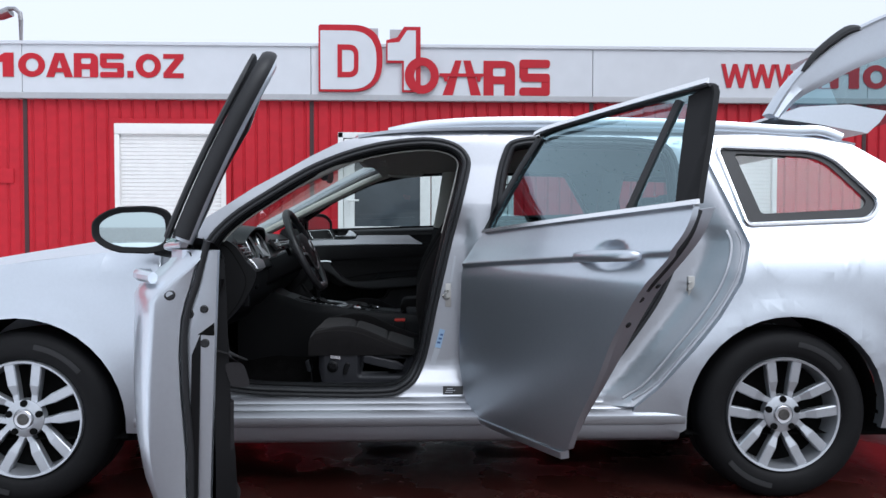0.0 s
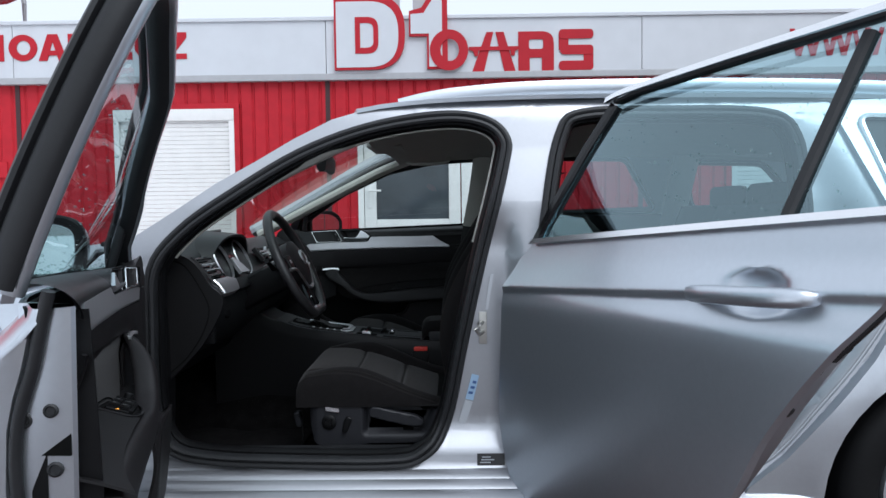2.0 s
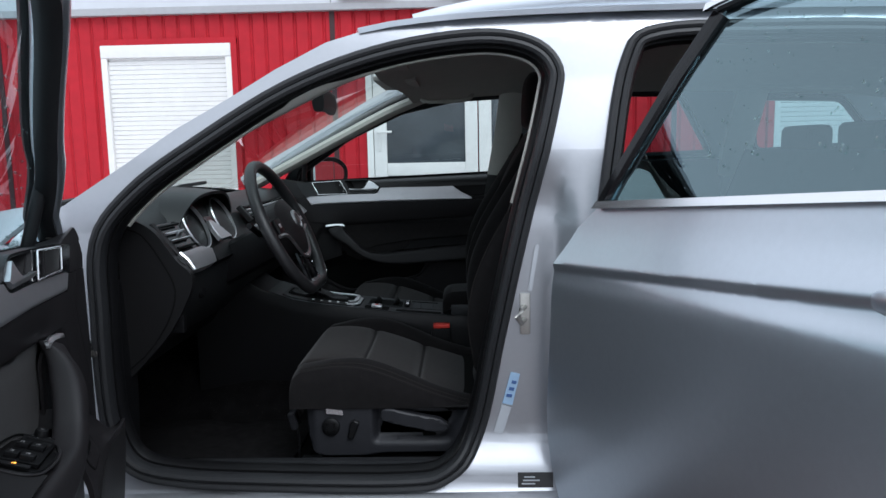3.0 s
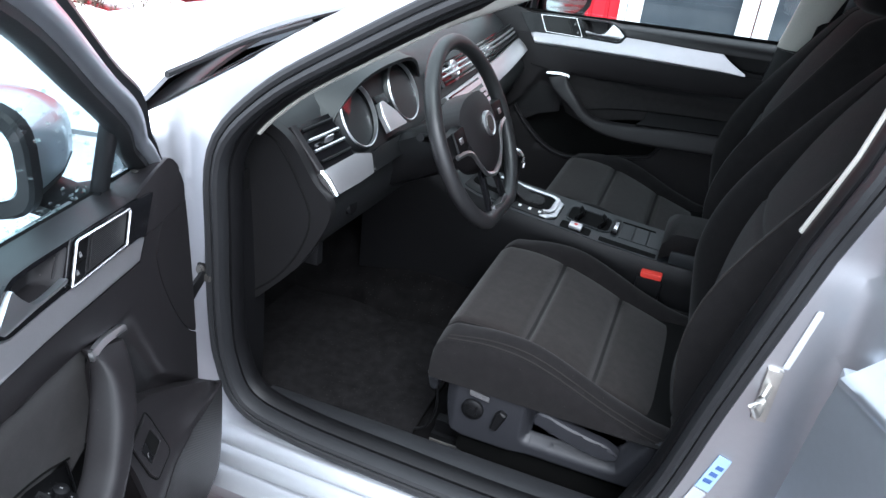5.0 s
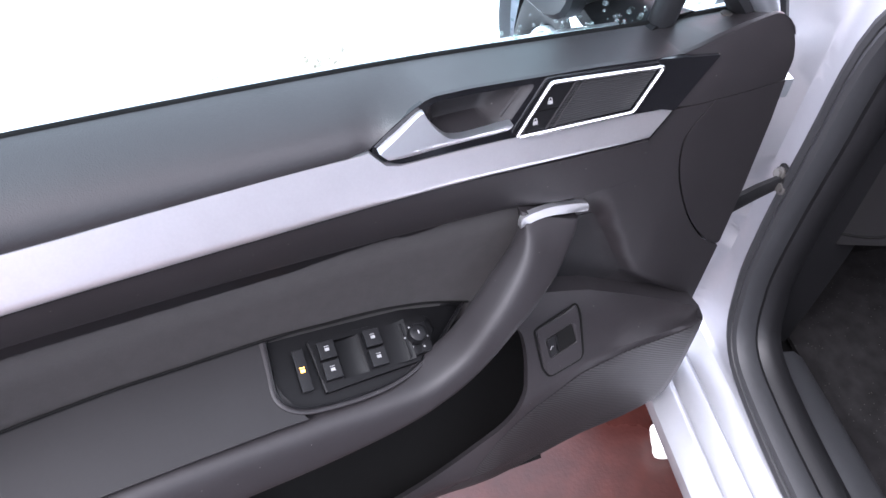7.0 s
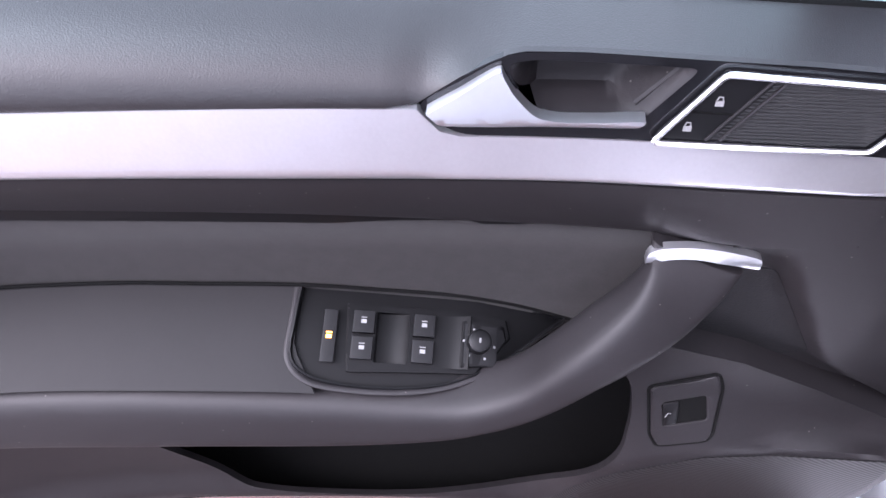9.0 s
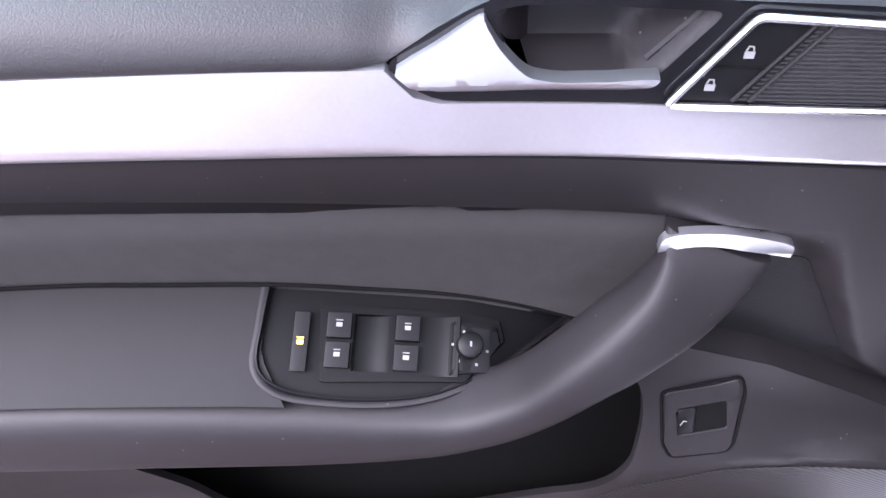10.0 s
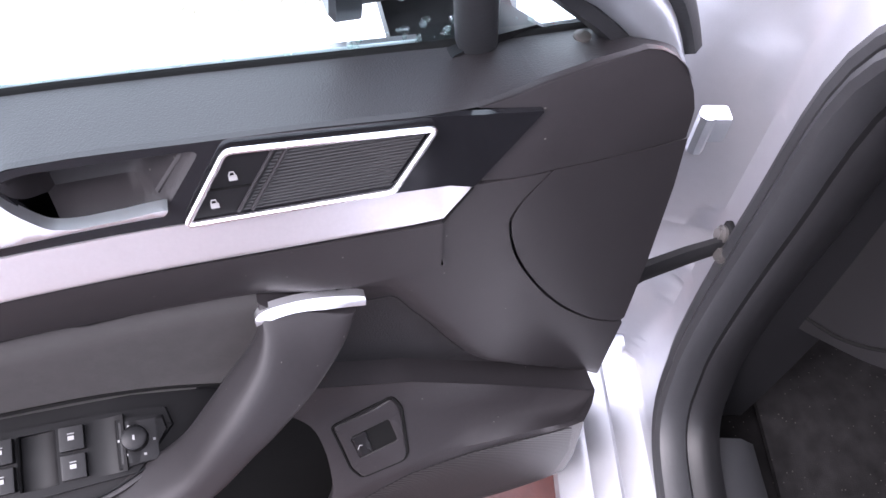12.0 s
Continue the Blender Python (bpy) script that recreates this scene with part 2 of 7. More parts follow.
def rounded(pts, r, seg=4):
    """A 2D polygon with its corners rounded; r may be one number or one for each corner."""
    pts = [Vector(p) for p in pts]
    out = []
    for i, p in enumerate(pts):
        a, b = pts[i - 1], pts[(i + 1) % len(pts)]
        ri = r[i] if isinstance(r, (list, tuple)) else r
        va, vb = (a - p), (b - p)
        k = min(ri, va.length * 0.48, vb.length * 0.48)
        if k < 1e-5:
            out.append(p)
            continue
        s, e = p + va.normalized() * k, p + vb.normalized() * k
        for j in range(seg + 1):
            t = j / seg
            out.append((1 - t) ** 2 * s + 2 * t * (1 - t) * p + t * t * e)
    return out


def lerp(table, x):
    """Piecewise linear look-up with eased ends in a short table of (x, value)."""
    if x <= table[0][0]:
        return table[0][1]
    for (x0, v0), (x1, v1) in zip(table, table[1:]):
        if x <= x1:
            return v0 + (v1 - v0) * (x - x0) / (x1 - x0)
    return table[-1][1]


def ease(table, x):
    """Smooth look-up (monotone between the rows)."""
    if x <= table[0][0]:
        return table[0][1]
    for i in range(len(table) - 1):
        (x0, v0), (x1, v1) = table[i], table[i + 1]
        if x <= x1:
            m0 = (v1 - table[i - 1][1]) / (x1 - table[i - 1][0]) if i else (v1 - v0) / (x1 - x0)
            m1 = (table[i + 2][1] - v0) / (table[i + 2][0] - x0) if i + 2 < len(table) else (v1 - v0) / (x1 - x0)
            h = x1 - x0
            t = (x - x0) / h
            return (2 * t ** 3 - 3 * t * t + 1) * v0 + (t ** 3 - 2 * t * t + t) * h * m0 + (3 * t * t - 2 * t ** 3) * v1 + (t ** 3 - t * t) * h * m1
    return table[-1][1]


def plate(outline, place, height=None, thick=0.01, holes=(), step=0.03, bevel=0.0, back=False):
    """A panel: a 2D outline (with holes) filled, cut into a fine grid, carried to the height field c = height(a, b) by place(a, b, c),
    with edges folded back by thick."""
    height = height or (lambda a, b: 0.0)
    bm = bmesh.new()
    for loop in (outline, *holes):
        vs = [bm.verts.new((p[0], p[1], 0)) for p in loop]
        for i in range(len(vs)):
            bm.edges.new((vs[i - 1], vs[i]))
    bmesh.ops.triangle_fill(bm, edges=bm.edges[:], use_beauty=True, use_dissolve=False, normal=(0, 0, 1))
    if step:
        for ax in (0, 1):
            lo, hi = min(p[ax] for p in outline), max(p[ax] for p in outline)
            st = step[ax] if isinstance(step, tuple) else step
            x = math.ceil(lo / st) * st
            while x < hi:
                co, no = [0, 0, 0], [0, 0, 0]
                co[ax], no[ax] = x, 1
                bmesh.ops.bisect_plane(bm, geom=bm.verts[:] + bm.edges[:] + bm.faces[:], dist=1e-6, plane_co=co, plane_no=no)
                x += st
    bmesh.ops.recalc_face_normals(bm, faces=bm.faces)
    if bm.faces and sum(f.normal.z for f in bm.faces) < 0:
        bmesh.ops.reverse_faces(bm, faces=bm.faces[:])
    rim = [e for e in bm.edges if len(e.link_faces) == 1]
    depth = {}
    if bevel > 0:
        r = bmesh.ops.extrude_edge_only(bm, edges=rim)
        for v in (g for g in r["geom"] if isinstance(g, bmesh.types.BMVert)):
            depth[v] = bevel * 0.8
        rim = [g for g in r["geom"] if isinstance(g, bmesh.types.BMEdge) and len(g.link_faces) == 1]
    r = bmesh.ops.extrude_edge_only(bm, edges=rim)
    for v in (g for g in r["geom"] if isinstance(g, bmesh.types.BMVert)):
        depth[v] = thick
    if bevel > 0:
        # draw the face's own rim inwards by the bevel
        own = [v for v in bm.verts if v not in depth and any(w in depth for e in v.link_edges for w in [e.other_vert(v)])]
        moves = {}
        for v in own:
            nb = [e.other_vert(v) for e in v.link_edges if e.other_vert(v) in own and any(len(f.verts) == 4 and any(x in depth for x in f.verts) for f in e.link_faces)]
            if len(nb) >= 2:
                t = (nb[0].co - nb[1].co)
                nrm = Vector((-t.y, t.x, 0)).normalized() if t.length > 1e-9 else Vector((0, 0, 0))
                inner = Vector((0, 0, 0))
                for f in v.link_faces:
                    if all(x not in depth for x in f.verts):
                        inner += f.calc_center_median() - v.co
                if nrm.dot(inner) < 0:
                    nrm = -nrm
                moves[v] = nrm * bevel
        for v, dv in moves.items():
            v.co += dv
    if back:
        edges = [e for e in bm.edges if len(e.link_faces) == 1]
        bmesh.ops.triangle_fill(bm, edges=edges, use_beauty=True)
    for v in bm.verts:
        a, b = v.co.x, v.co.y
        v.co = place(a, b, height(a, b) - depth.get(v, 0.0))
    return bm


def sweep(path, section, closed=False, up=(0, 0, 1), scale=None, caps=True):
    """Carries a 2D section (side, up) along a 3D path; scale(i, n) may widen it on the way."""
    path = [Vector(p) for p in path]
    n = len(path)
    bm = bmesh.new()
    rings = []
    up = Vector(up)
    for i, p in enumerate(path):
        a = path[i - 1] if (closed or i) else path[0]
        b = path[(i + 1) % n] if (closed or i < n - 1) else path[-1]
        t = (b - a).normalized()
        side = t.cross(up)
        side = side.normalized() if side.length > 1e-6 else Vector((1, 0, 0))
        top = side.cross(t).normalized()
        k = scale(i, n) if scale else 1.0
        kx, ky = k if isinstance(k, tuple) else (k, k)
        rings.append([bm.verts.new(p + side * s[0] * kx + top * s[1] * ky) for s in section])
    m = len(section)
    for i in range(n if closed else n - 1):
        r0, r1 = rings[i], rings[(i + 1) % n]
        for j in range(m):
            bm.faces.new((r0[j], r0[(j + 1) % m], r1[(j + 1) % m], r1[j]))
    if caps and not closed:
        bm.faces.new(rings[0][::-1])
        bm.faces.new(rings[-1])
    return bm


def ring(rx, ry=None, n=12, power=2.0):
    """A closed (super)ellipse section."""
    ry = rx if ry is None else ry
    out = []
    for i in range(n):
        a = 2 * math.pi * (i + 0.5) / n
        c, s = math.cos(a), math.sin(a)
        out.append((math.copysign(abs(c) ** (2 / power), c) * rx, math.copysign(abs(s) ** (2 / power), s) * ry))
    return out


def band(place, us, top, low, w, n=10, fold=0.02):
    """A strip between two height tables along u, with w(u, k) from its top (k = 0) to its foot (k = 1), edges folded back."""
    rows = []
    ks = [0.0] + [0.5 - 0.5 * math.cos(math.pi * i / n) for i in range(n + 1)] + [1.0]
    for u in us:
        a, b = lerp(top, u), lerp(low, u)
        rows.append([place(u, a + (b - a) * k, w(u, k) - (fold if j in (0, len(ks) - 1) else 0)) for j, k in enumerate(ks)])
    bm = bmesh.new()
    vs = [[bm.verts.new(p) for p in r] for r in rows]
    for a, b in zip(vs, vs[1:]):
        for j in range(len(ks) - 1):
            bm.faces.new((a[j], a[j + 1], b[j + 1], b[j]))
    return bm


def knots(*tables, step=0.02):
    """Every u at which one of the tables turns, and steps between."""
    lo, hi = max(t[0][0] for t in tables), min(t[-1][0] for t in tables)
    us = {round(x, 5) for t in tables for x, v in t if lo <= x <= hi} | {round(lo + (hi - lo) * i / int((hi - lo) / step), 5) for i in range(int((hi - lo) / step) + 1)}
    return sorted(us)


def tube(path, r, n=8, closed=False, up=(0, 0, 1)):
    return sweep(path, ring(r, n=n), closed, up)


def loft(rings, closed=False, caps=True):
    """Skins a row of rings with equal counts of points."""
    bm = bmesh.new()
    rows = [[bm.verts.new(p) for p in r] for r in rings]
    m = len(rows[0])
    for a, b in zip(rows, rows[1:] + (rows[:1] if closed else [])):
        for j in range(m):
            bm.faces.new((a[j], a[(j + 1) % m], b[(j + 1) % m], b[j]))
    if caps and not closed:
        bm.faces.new(rows[0][::-1])
        bm.faces.new(rows[-1])
    return bm


def grid(fn, us, vs, thick=0.0):
    """An open sheet of points fn(u, v)."""
    bm = bmesh.new()
    rows = [[bm.verts.new(fn(u, v)) for v in vs] for u in us]
    for a, b in zip(rows, rows[1:]):
        for j in range(len(vs) - 1):
            bm.faces.new((a[j], a[j + 1], b[j + 1], b[j]))
    if thick:
        bmesh.ops.recalc_face_normals(bm, faces=bm.faces)
        bmesh.ops.solidify(bm, geom=bm.faces[:], thickness=thick)
    return bm


def steps(a, b, n):
    return [a + (b - a) * i / (n - 1) for i in range(n)]


def block(lo, hi, bevel=0.004, seg=2, place=None):
    """A box from lo to hi with rounded edges."""
    bm = bmesh.new()
    bmesh.ops.create_cube(bm, size=1)
    for v in bm.verts:
        v.co = Vector([(lo[i] + hi[i]) / 2 + v.co[i] * (hi[i] - lo[i]) for i in range(3)])
    if bevel:
        bmesh.ops.bevel(bm, geom=bm.edges[:], offset=bevel, segments=seg, profile=0.7, affect="EDGES", clamp_overlap=True)
    if place:
        for v in bm.verts:
            v.co = place(*v.co)
    return bm


def lathe(profile, centre, axis=(0, -1, 0), n=48, caps=True):
    """Turns (radius, height) rows about an axis through centre."""
    q = Vector((0, 0, 1)).rotation_difference(Vector(axis))
    rings = []
    for r, h in profile:
        rings.append([Vector(centre) + q @ Vector((r * math.cos(2 * math.pi * i / n), r * math.sin(2 * math.pi * i / n), h)) for i in range(n)])
    return loft(rings, caps=caps)


def merge(*bms):
    """Joins pieces of ONE part."""
    out = bmesh.new()
    for b in bms:
        me = bpy.data.meshes.new("joined")
        b.to_mesh(me)
        b.free()
        out.from_mesh(me)
        bpy.data.meshes.remove(me)
    return out


def thing(name, place, label, category, group=""):
    ob = new(name)
    ob.location = place
    bpy.context.view_layer.update()
    return tagged(ob, label=label, category=category, group=group)

# ---- estate car: body ----
C = 0.885  # centre line of the car across y; the front axle stands at x = 0, the rear one at x = 2.786
car = thing("estate_car", (1.4, C, 0), "silver estate car with front, rear and tail doors open", "car")
SIDE = [(0.20, 0.03), (0.30, 0.0), (0.45, -0.02), (0.62, -0.032), (0.84, -0.03), (0.89, -0.018), (0.95, 0.0), (1.03, 0.03), (1.20, 0.095), (1.35, 0.165), (1.42, 0.22)]


def side_y(z):
    return ease(SIDE, z)


def nose(x):
    """How far the flanks draw in towards the bumpers."""
    return max(0, -0.35 - x) ** 2 * 0.75 + max(0, x - 3.1) ** 2 * 0.35


def left(a, b, c):
    return Vector((a, side_y(b) + nose(a) - c, b))


def right(a, b, c):
    return Vector((a, 2 * C - side_y(b) - nose(a) + c, b))


def arch(cx, r, a0=188, a1=-8, n=22):
    return [(cx + r * math.cos(radians(a0 + (a1 - a0) * i / n)), 0.315 + r * math.sin(radians(a0 + (a1 - a0) * i / n))) for i in range(n + 1)]


def flare(a, b):
    """Wheel arches swell a little; a soft crease runs along the flank."""
    w = 0.0
    for cx in (0.0, 2.786):
        dd = math.hypot(a - cx, b - 0.315)
        w += 0.014 * math.exp(-((dd - 0.38) / 0.05) ** 2)
    return w + 0.008 * math.exp(-((b - 0.875) / 0.018) ** 2)


def offset_loop(pts, k):
    """Pushes a closed loop outwards by k."""
    pts = [Vector((p[0], p[1])) for p in pts]
    area = sum(pts[i - 1].x * pts[i].y - pts[i].x * pts[i - 1].y for i in range(len(pts)))
    s = 1 if area > 0 else -1
    out = []
    for i, p in enumerate(pts):
        t = (pts[(i + 1) % len(pts)] - pts[i - 1]).normalized()
        out.append(p + Vector((t.y, -t.x)) * k * s)
    return out


FENDER = [(0.50, 0.30), (0.492, 0.60), (0.505, 0.86), (0.50, 0.925), (0.47, 0.934), (0.31, 0.918), (-0.10, 0.868), (-0.45, 0.80), (-0.74, 0.68), (-0.86, 0.52), (-0.88, 0.30), (-0.60, 0.22)] + arch(0.0, 0.372) + [(0.42, 0.26)]
QUARTER = [(2.20, 0.30), (2.225, 0.345), (2.32, 0.425), (2.43, 0.555), (2.53, 0.68), (2.61, 0.81), (2.65, 0.95), (2.625, 1.025), (2.56, 1.20), (2.515, 1.335), (2.53, 1.372), (2.75, 1.375), (2.98, 1.36), (3.12, 1.335), (3.30, 1.22), (3.52, 1.0), (3.66, 0.92), (3.80, 0.72), (3.82, 0.45), (3.75, 0.27), (3.30, 0.25)] + arch(2.786, 0.372, -8, 188) + [(2.40, 0.25)]
QWIN = rounded([(2.585, 1.315), (2.945, 1.302), (3.02, 1.275), (3.165, 1.11), (3.12, 1.05), (2.655, 1.03)], [0.02, 0.05, 0.05, 0.03, 0.05, 0.015])
part("fender", plate(FENDER, left, flare, 0.03, step=0.05), PAINT, car)
quarter = part("quarter_panel", plate(QUARTER, left, flare, 0.05, [QWIN], step=0.05), PAINT, car)
part("quarter_glass", plate(offset_loop(QWIN, 0.004), left, lambda a, b: -0.012, 0.004, step=0.08), TINTED, quarter)
part("glass_edge", plate(offset_loop(QWIN, 0.002), left, lambda a, b: -0.004, 0.006, [rounded([(2.645, 1.298), (2.935, 1.287), (2.998, 1.260), (3.128, 1.113), (3.102, 1.083), (2.712, 1.063)], [0.02, 0.04, 0.04, 0.02, 0.03, 0.015])], step=0.08), RUBBER, quarter)
part("chrome_surround", sweep([left(p[0], p[1], 0.004) for p in offset_loop(QWIN, 0.009)], ring(0.009, 0.010, 8), closed=True, up=(0, 1, 0)), CHROME, quarter)

# frame of the two door openings, recessed behind the skin
FRONT_OPEN = spline([(0.635, 0.76), (0.634, 0.60), (0.645, 0.505), (0.685, 0.437), (0.78, 0.413), (0.95, 0.403), (1.26, 0.398), (1.360, 0.417), (1.420, 0.495), (1.468, 0.71), (1.518, 0.93), (1.586, 1.20), (1.592, 1.275), (1.535, 1.318), (1.42, 1.328), (1.23, 1.298), (1.04, 1.228), (0.85, 1.113), (0.72, 1.02), (0.645, 0.92)], 5, True)
REAR_OPEN = spline([(1.675, 0.50), (1.70, 0.40), (1.80, 0.372), (2.02, 0.375), (2.10, 0.44), (2.21, 0.58), (2.33, 0.76), (2.40, 0.94), (2.41, 1.12), (2.40, 1.27), (2.33, 1.325), (2.05, 1.335), (1.83, 1.33), (1.775, 1.28), (1.735, 1.10), (1.695, 0.80)], 5, True)
FRAME_OUT = [(0.475, 0.345), (0.467, 0.60), (0.475, 0.90), (0.50, 0.965), (0.61, 1.035), (0.70, 1.092), (0.80, 1.16), (0.91, 1.222), (1.01, 1.282), (1.12, 1.338), (1.23, 1.37), (1.34, 1.383), (1.71, 1.392), (2.2, 1.39), (2.52, 1.375), (2.56, 1.22), (2.64, 1.03), (2.66, 0.95), (2.62, 0.80), (2.54, 0.67), (2.44, 0.545), (2.33, 0.415), (2.24, 0.345)]
FRAME_Y = [(0.33, 0.05), (0.345, 0.056), (0.375, 0.092), (0.40, 0.097), (0.50, 0.105), (0.95, 0.105), (1.10, 0.125), (1.25, 0.165), (1.34, 0.185), (1.37, 0.195), (1.42, 0.24)]


def frame_y(x, z):
    """The flange steps out to meet the skin behind the rear door."""
    y = lerp(FRAME_Y, z)
    k = max(0.0, min(1.0, (x - 1.28) / 0.14)) * max(0.0, min(1.0, (1.66 - x) / 0.06)) * max(0.0, min(1.0, (1.12 - z) / 0.16)) * max(0.0, min(1.0, (z - 0.40) / 0.08))
    y += 0.035 * k * k * (3 - 2 * k)
    if x < 0.565 and z < 1.0:
        k = min(1.0, (0.565 - x) / 0.095)
        y += (side_y(z) + 0.025 - y) * k * k * (3 - 2 * k) * min(1.0, (1.0 - z) / 0.06)
    if x > 2.0 and z < 1.34:
        edge = ease([(0.34, 2.21), (0.425, 2.32), (0.555, 2.43), (0.68, 2.53), (0.81, 2.61), (0.95, 2.65), (1.03, 2.62), (1.34, 2.51)], z)
        k = max(0.0, min(1.0, 1 - (edge - x) / 0.15))
        k = k * k * (3 - 2 * k)
        y = y + (side_y(z) + 0.012 - y) * k * 0.85
    return y


def in_frame(a, b, c):
    return Vector((a, frame_y(a, b) - c, b))


opening = part("door_opening_frame", plate(FRAME_OUT, in_frame, None, 0.04, [FRONT_OPEN, REAR_OPEN], step=0.02), JAMBSHADE, car)
for loop in (FRONT_OPEN, REAR_OPEN):
    wide = offset_loop(loop, 0.038)
    part("door_seal", merge(sweep([in_frame(p[0], p[1], 0.004) for p in offset_loop(loop, 0.021)], ring(0.0095, 0.014, 10, 2.4), closed=True, up=(0, 1, 0)), sweep([in_frame(p[0], p[1], 0.0) for p in offset_loop(loop, 0.005)], ring(0.010, 0.020, 10, 2.4), closed=True, up=(0, 1, 0))), RUBBER, opening)
    part("inner_lip", sweep([in_frame(p[0], p[1], -0.03) for p in offset_loop(loop, -0.004)], ring(0.012, 0.02, 8), closed=True, up=(0, 1, 0)), HARD, opening)
lip = [p for p in FRONT_OPEN if p.y > 0.90 and p.x > 0.85 or (p.x < 0.8 and p.y > 0.94)]
lip = sorted((p for p in lip), key=lambda p: math.atan2(p.y - 0.9, p.x - 1.15))
part("pale_trim_edge", sweep([in_frame(p[0], p[1], -0.042) for p in offset_loop(lip, -0.017)[1:-1]], ring(0.0035, 0.006, 8), up=(0, 1, 0)), BEIGE, opening, "pale edge of the cabin lining")
JAMB = [(0.36, 2.225), (0.425, 2.32), (0.555, 2.43), (0.68, 2.53), (0.81, 2.61), (0.95, 2.65), (1.03, 2.62)]
for d0, r in ((0.018, 0.003), (0.050, 0.0045)):
    part("jamb_crease", sweep([in_frame(ease(JAMB, z) - d0, z, 0.001) for z in steps(0.37, 1.0, 40)], ring(r * 1.6, r, 8), up=(0, 1, 0)), JAMBSHADE, opening)
# sill under the doors, stepped
SILL = [(0.10, 0.374), (0.086, 0.370), (0.070, 0.363), (0.058, 0.356), (0.055, 0.352), (0.051, 0.3535), (0.040, 0.350), (0.026, 0.341), (0.022, 0.336), (0.018, 0.3365), (0.012, 0.334), (-0.004, 0.328), (-0.016, 0.318), (-0.018, 0.298), (-0.01, 0.285), (0.03, 0.28), (0.10, 0.28)]
part("sill", loft([[Vector((x, y, z)) for y, z in SILL] for x in steps(0.40, 2.41, 30)]), JAMBSHADE, car)
part("sill_skirt", loft([[Vector((x, y, z)) for y, z in ((0.06, 0.284), (0.004, 0.284), (0.0, 0.279), (0.020, 0.228), (0.040, 0.212), (0.08, 0.205))] for x in steps(0.41, 2.40, 6)]), PAINT, car)
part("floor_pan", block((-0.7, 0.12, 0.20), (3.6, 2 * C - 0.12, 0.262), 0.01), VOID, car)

# striker, sticker and labels on the centre pillar
latch = part("striker", merge(block((1.528, 0.132, 0.705), (1.550, 0.142, 0.795), 0.003), tube([(1.540, 0.14, 0.766), (1.528, 0.098, 0.766), (1.518, 0.094, 0.752), (1.528, 0.098, 0.738), (1.540, 0.14, 0.738)], 0.0055, 8)), STEEL, opening, "bright steel door striker")
sticker = part("sticker", plate([(1.518, 0.376), (1.594, 0.376), (1.594, 0.407), (1.518, 0.407)], in_frame, lambda a, b: 0.003, 0.004, step=(0.1, 0.01)), material("black_sticker", (0.015, 0.015, 0.016), 0.3), car, "small black sticker with unreadable print")
for i in range(3):
    part("print_bar", plate([(1.526 + 0.003 * i, 0.383 + 0.007 * i), (1.555 + 0.01 * (i % 2), 0.383 + 0.007 * i), (1.555 + 0.01 * (i % 2), 0.3855 + 0.007 * i), (1.526 + 0.003 * i, 0.3855 + 0.007 * i)], in_frame, lambda a, b: 0.0042, 0.001, step=0), GREYLABEL, sticker, smooth=False)
part("pale_label", plate(rounded([(1.545, 0.80), (1.554, 0.80), (1.570, 0.90), (1.561, 0.90)], 0.003), in_frame, lambda a, b: 0.004, 0.003, step=0), GREYLABEL, opening)
blue = part("pressure_label", plate([(1.488, 0.55), (1.510, 0.545), (1.527, 0.615), (1.507, 0.62)], in_frame, lambda a, b: 0.004, 0.003, step=0), BLUELABEL, car, "pale blue label with unreadable print")
for i in range(3):
    z = 0.565 + 0.015 * i
    part("print_bar", plate([(1.496 + 0.006 * i, z), (1.508 + 0.005 * i, z - 0.002), (1.510 + 0.005 * i, z + 0.005), (1.498 + 0.006 * i, z + 0.007)], in_frame, lambda a, b: 0.0056, 0.002, step=0), BLUEINK, blue, smooth=False)
part("pale_label", plate([(1.468, 0.485), (1.488, 0.48), (1.508, 0.54), (1.487, 0.548)], in_frame, lambda a, b: 0.004, 0.003, step=0), GREYLABEL, opening)
RY = frame_y(2.468, 0.785)
part("rear_striker", merge(block((2.455, RY - 0.006, 0.745), (2.480, RY + 0.006, 0.825), 0.003), tube([(2.468, RY, 0.80), (2.440, RY - 0.045, 0.80), (2.436, RY - 0.046, 0.775), (2.468, RY, 0.775)], 0.005, 8)), STEEL, opening)
for z in (0.43, 0.80):
    part("rear_hinge", merge(block((1.605, 0.045, z), (1.655, 0.10, z + 0.05), 0.006), block((1.62, 0.02, z + 0.01), (1.65, 0.06, z + 0.04), 0.005)), PAINT, opening)
strap = part("check_strap", merge(block((0.586, 0.092, 0.676), (0.616, 0.100, 0.708), 0.004), sweep([(0.600, 0.094, 0.690), (0.606, 0.06, 0.680), (0.612, 0.02, 0.662), (0.63, -0.02, 0.652)], ring(0.005, 0.011, 8, 3), scale=lambda i, n: 1.0 + 0.15 * i)), TYRE, car, "dark greased steel door check strap with two bolts")
for bx, bz in ((0.596, 0.698), (0.610, 0.686)):
    part("bolt", lathe([(0.009, 0), (0.009, 0.004), (0.006, 0.005), (0.006, 0.008), (0, 0.008)], (bx, 0.092, bz), (0, -1, 0.2), 12), DARKSTEEL, strap)
for z in (0.45, 0.815):
    part("front_hinge", merge(block((0.575, 0.030, z), (0.592, 0.052, z + 0.026), 0.004), tube([(0.592, 0.03, z - 0.006), (0.592, 0.03, z + 0.032)], 0.007)), PAINT, opening)

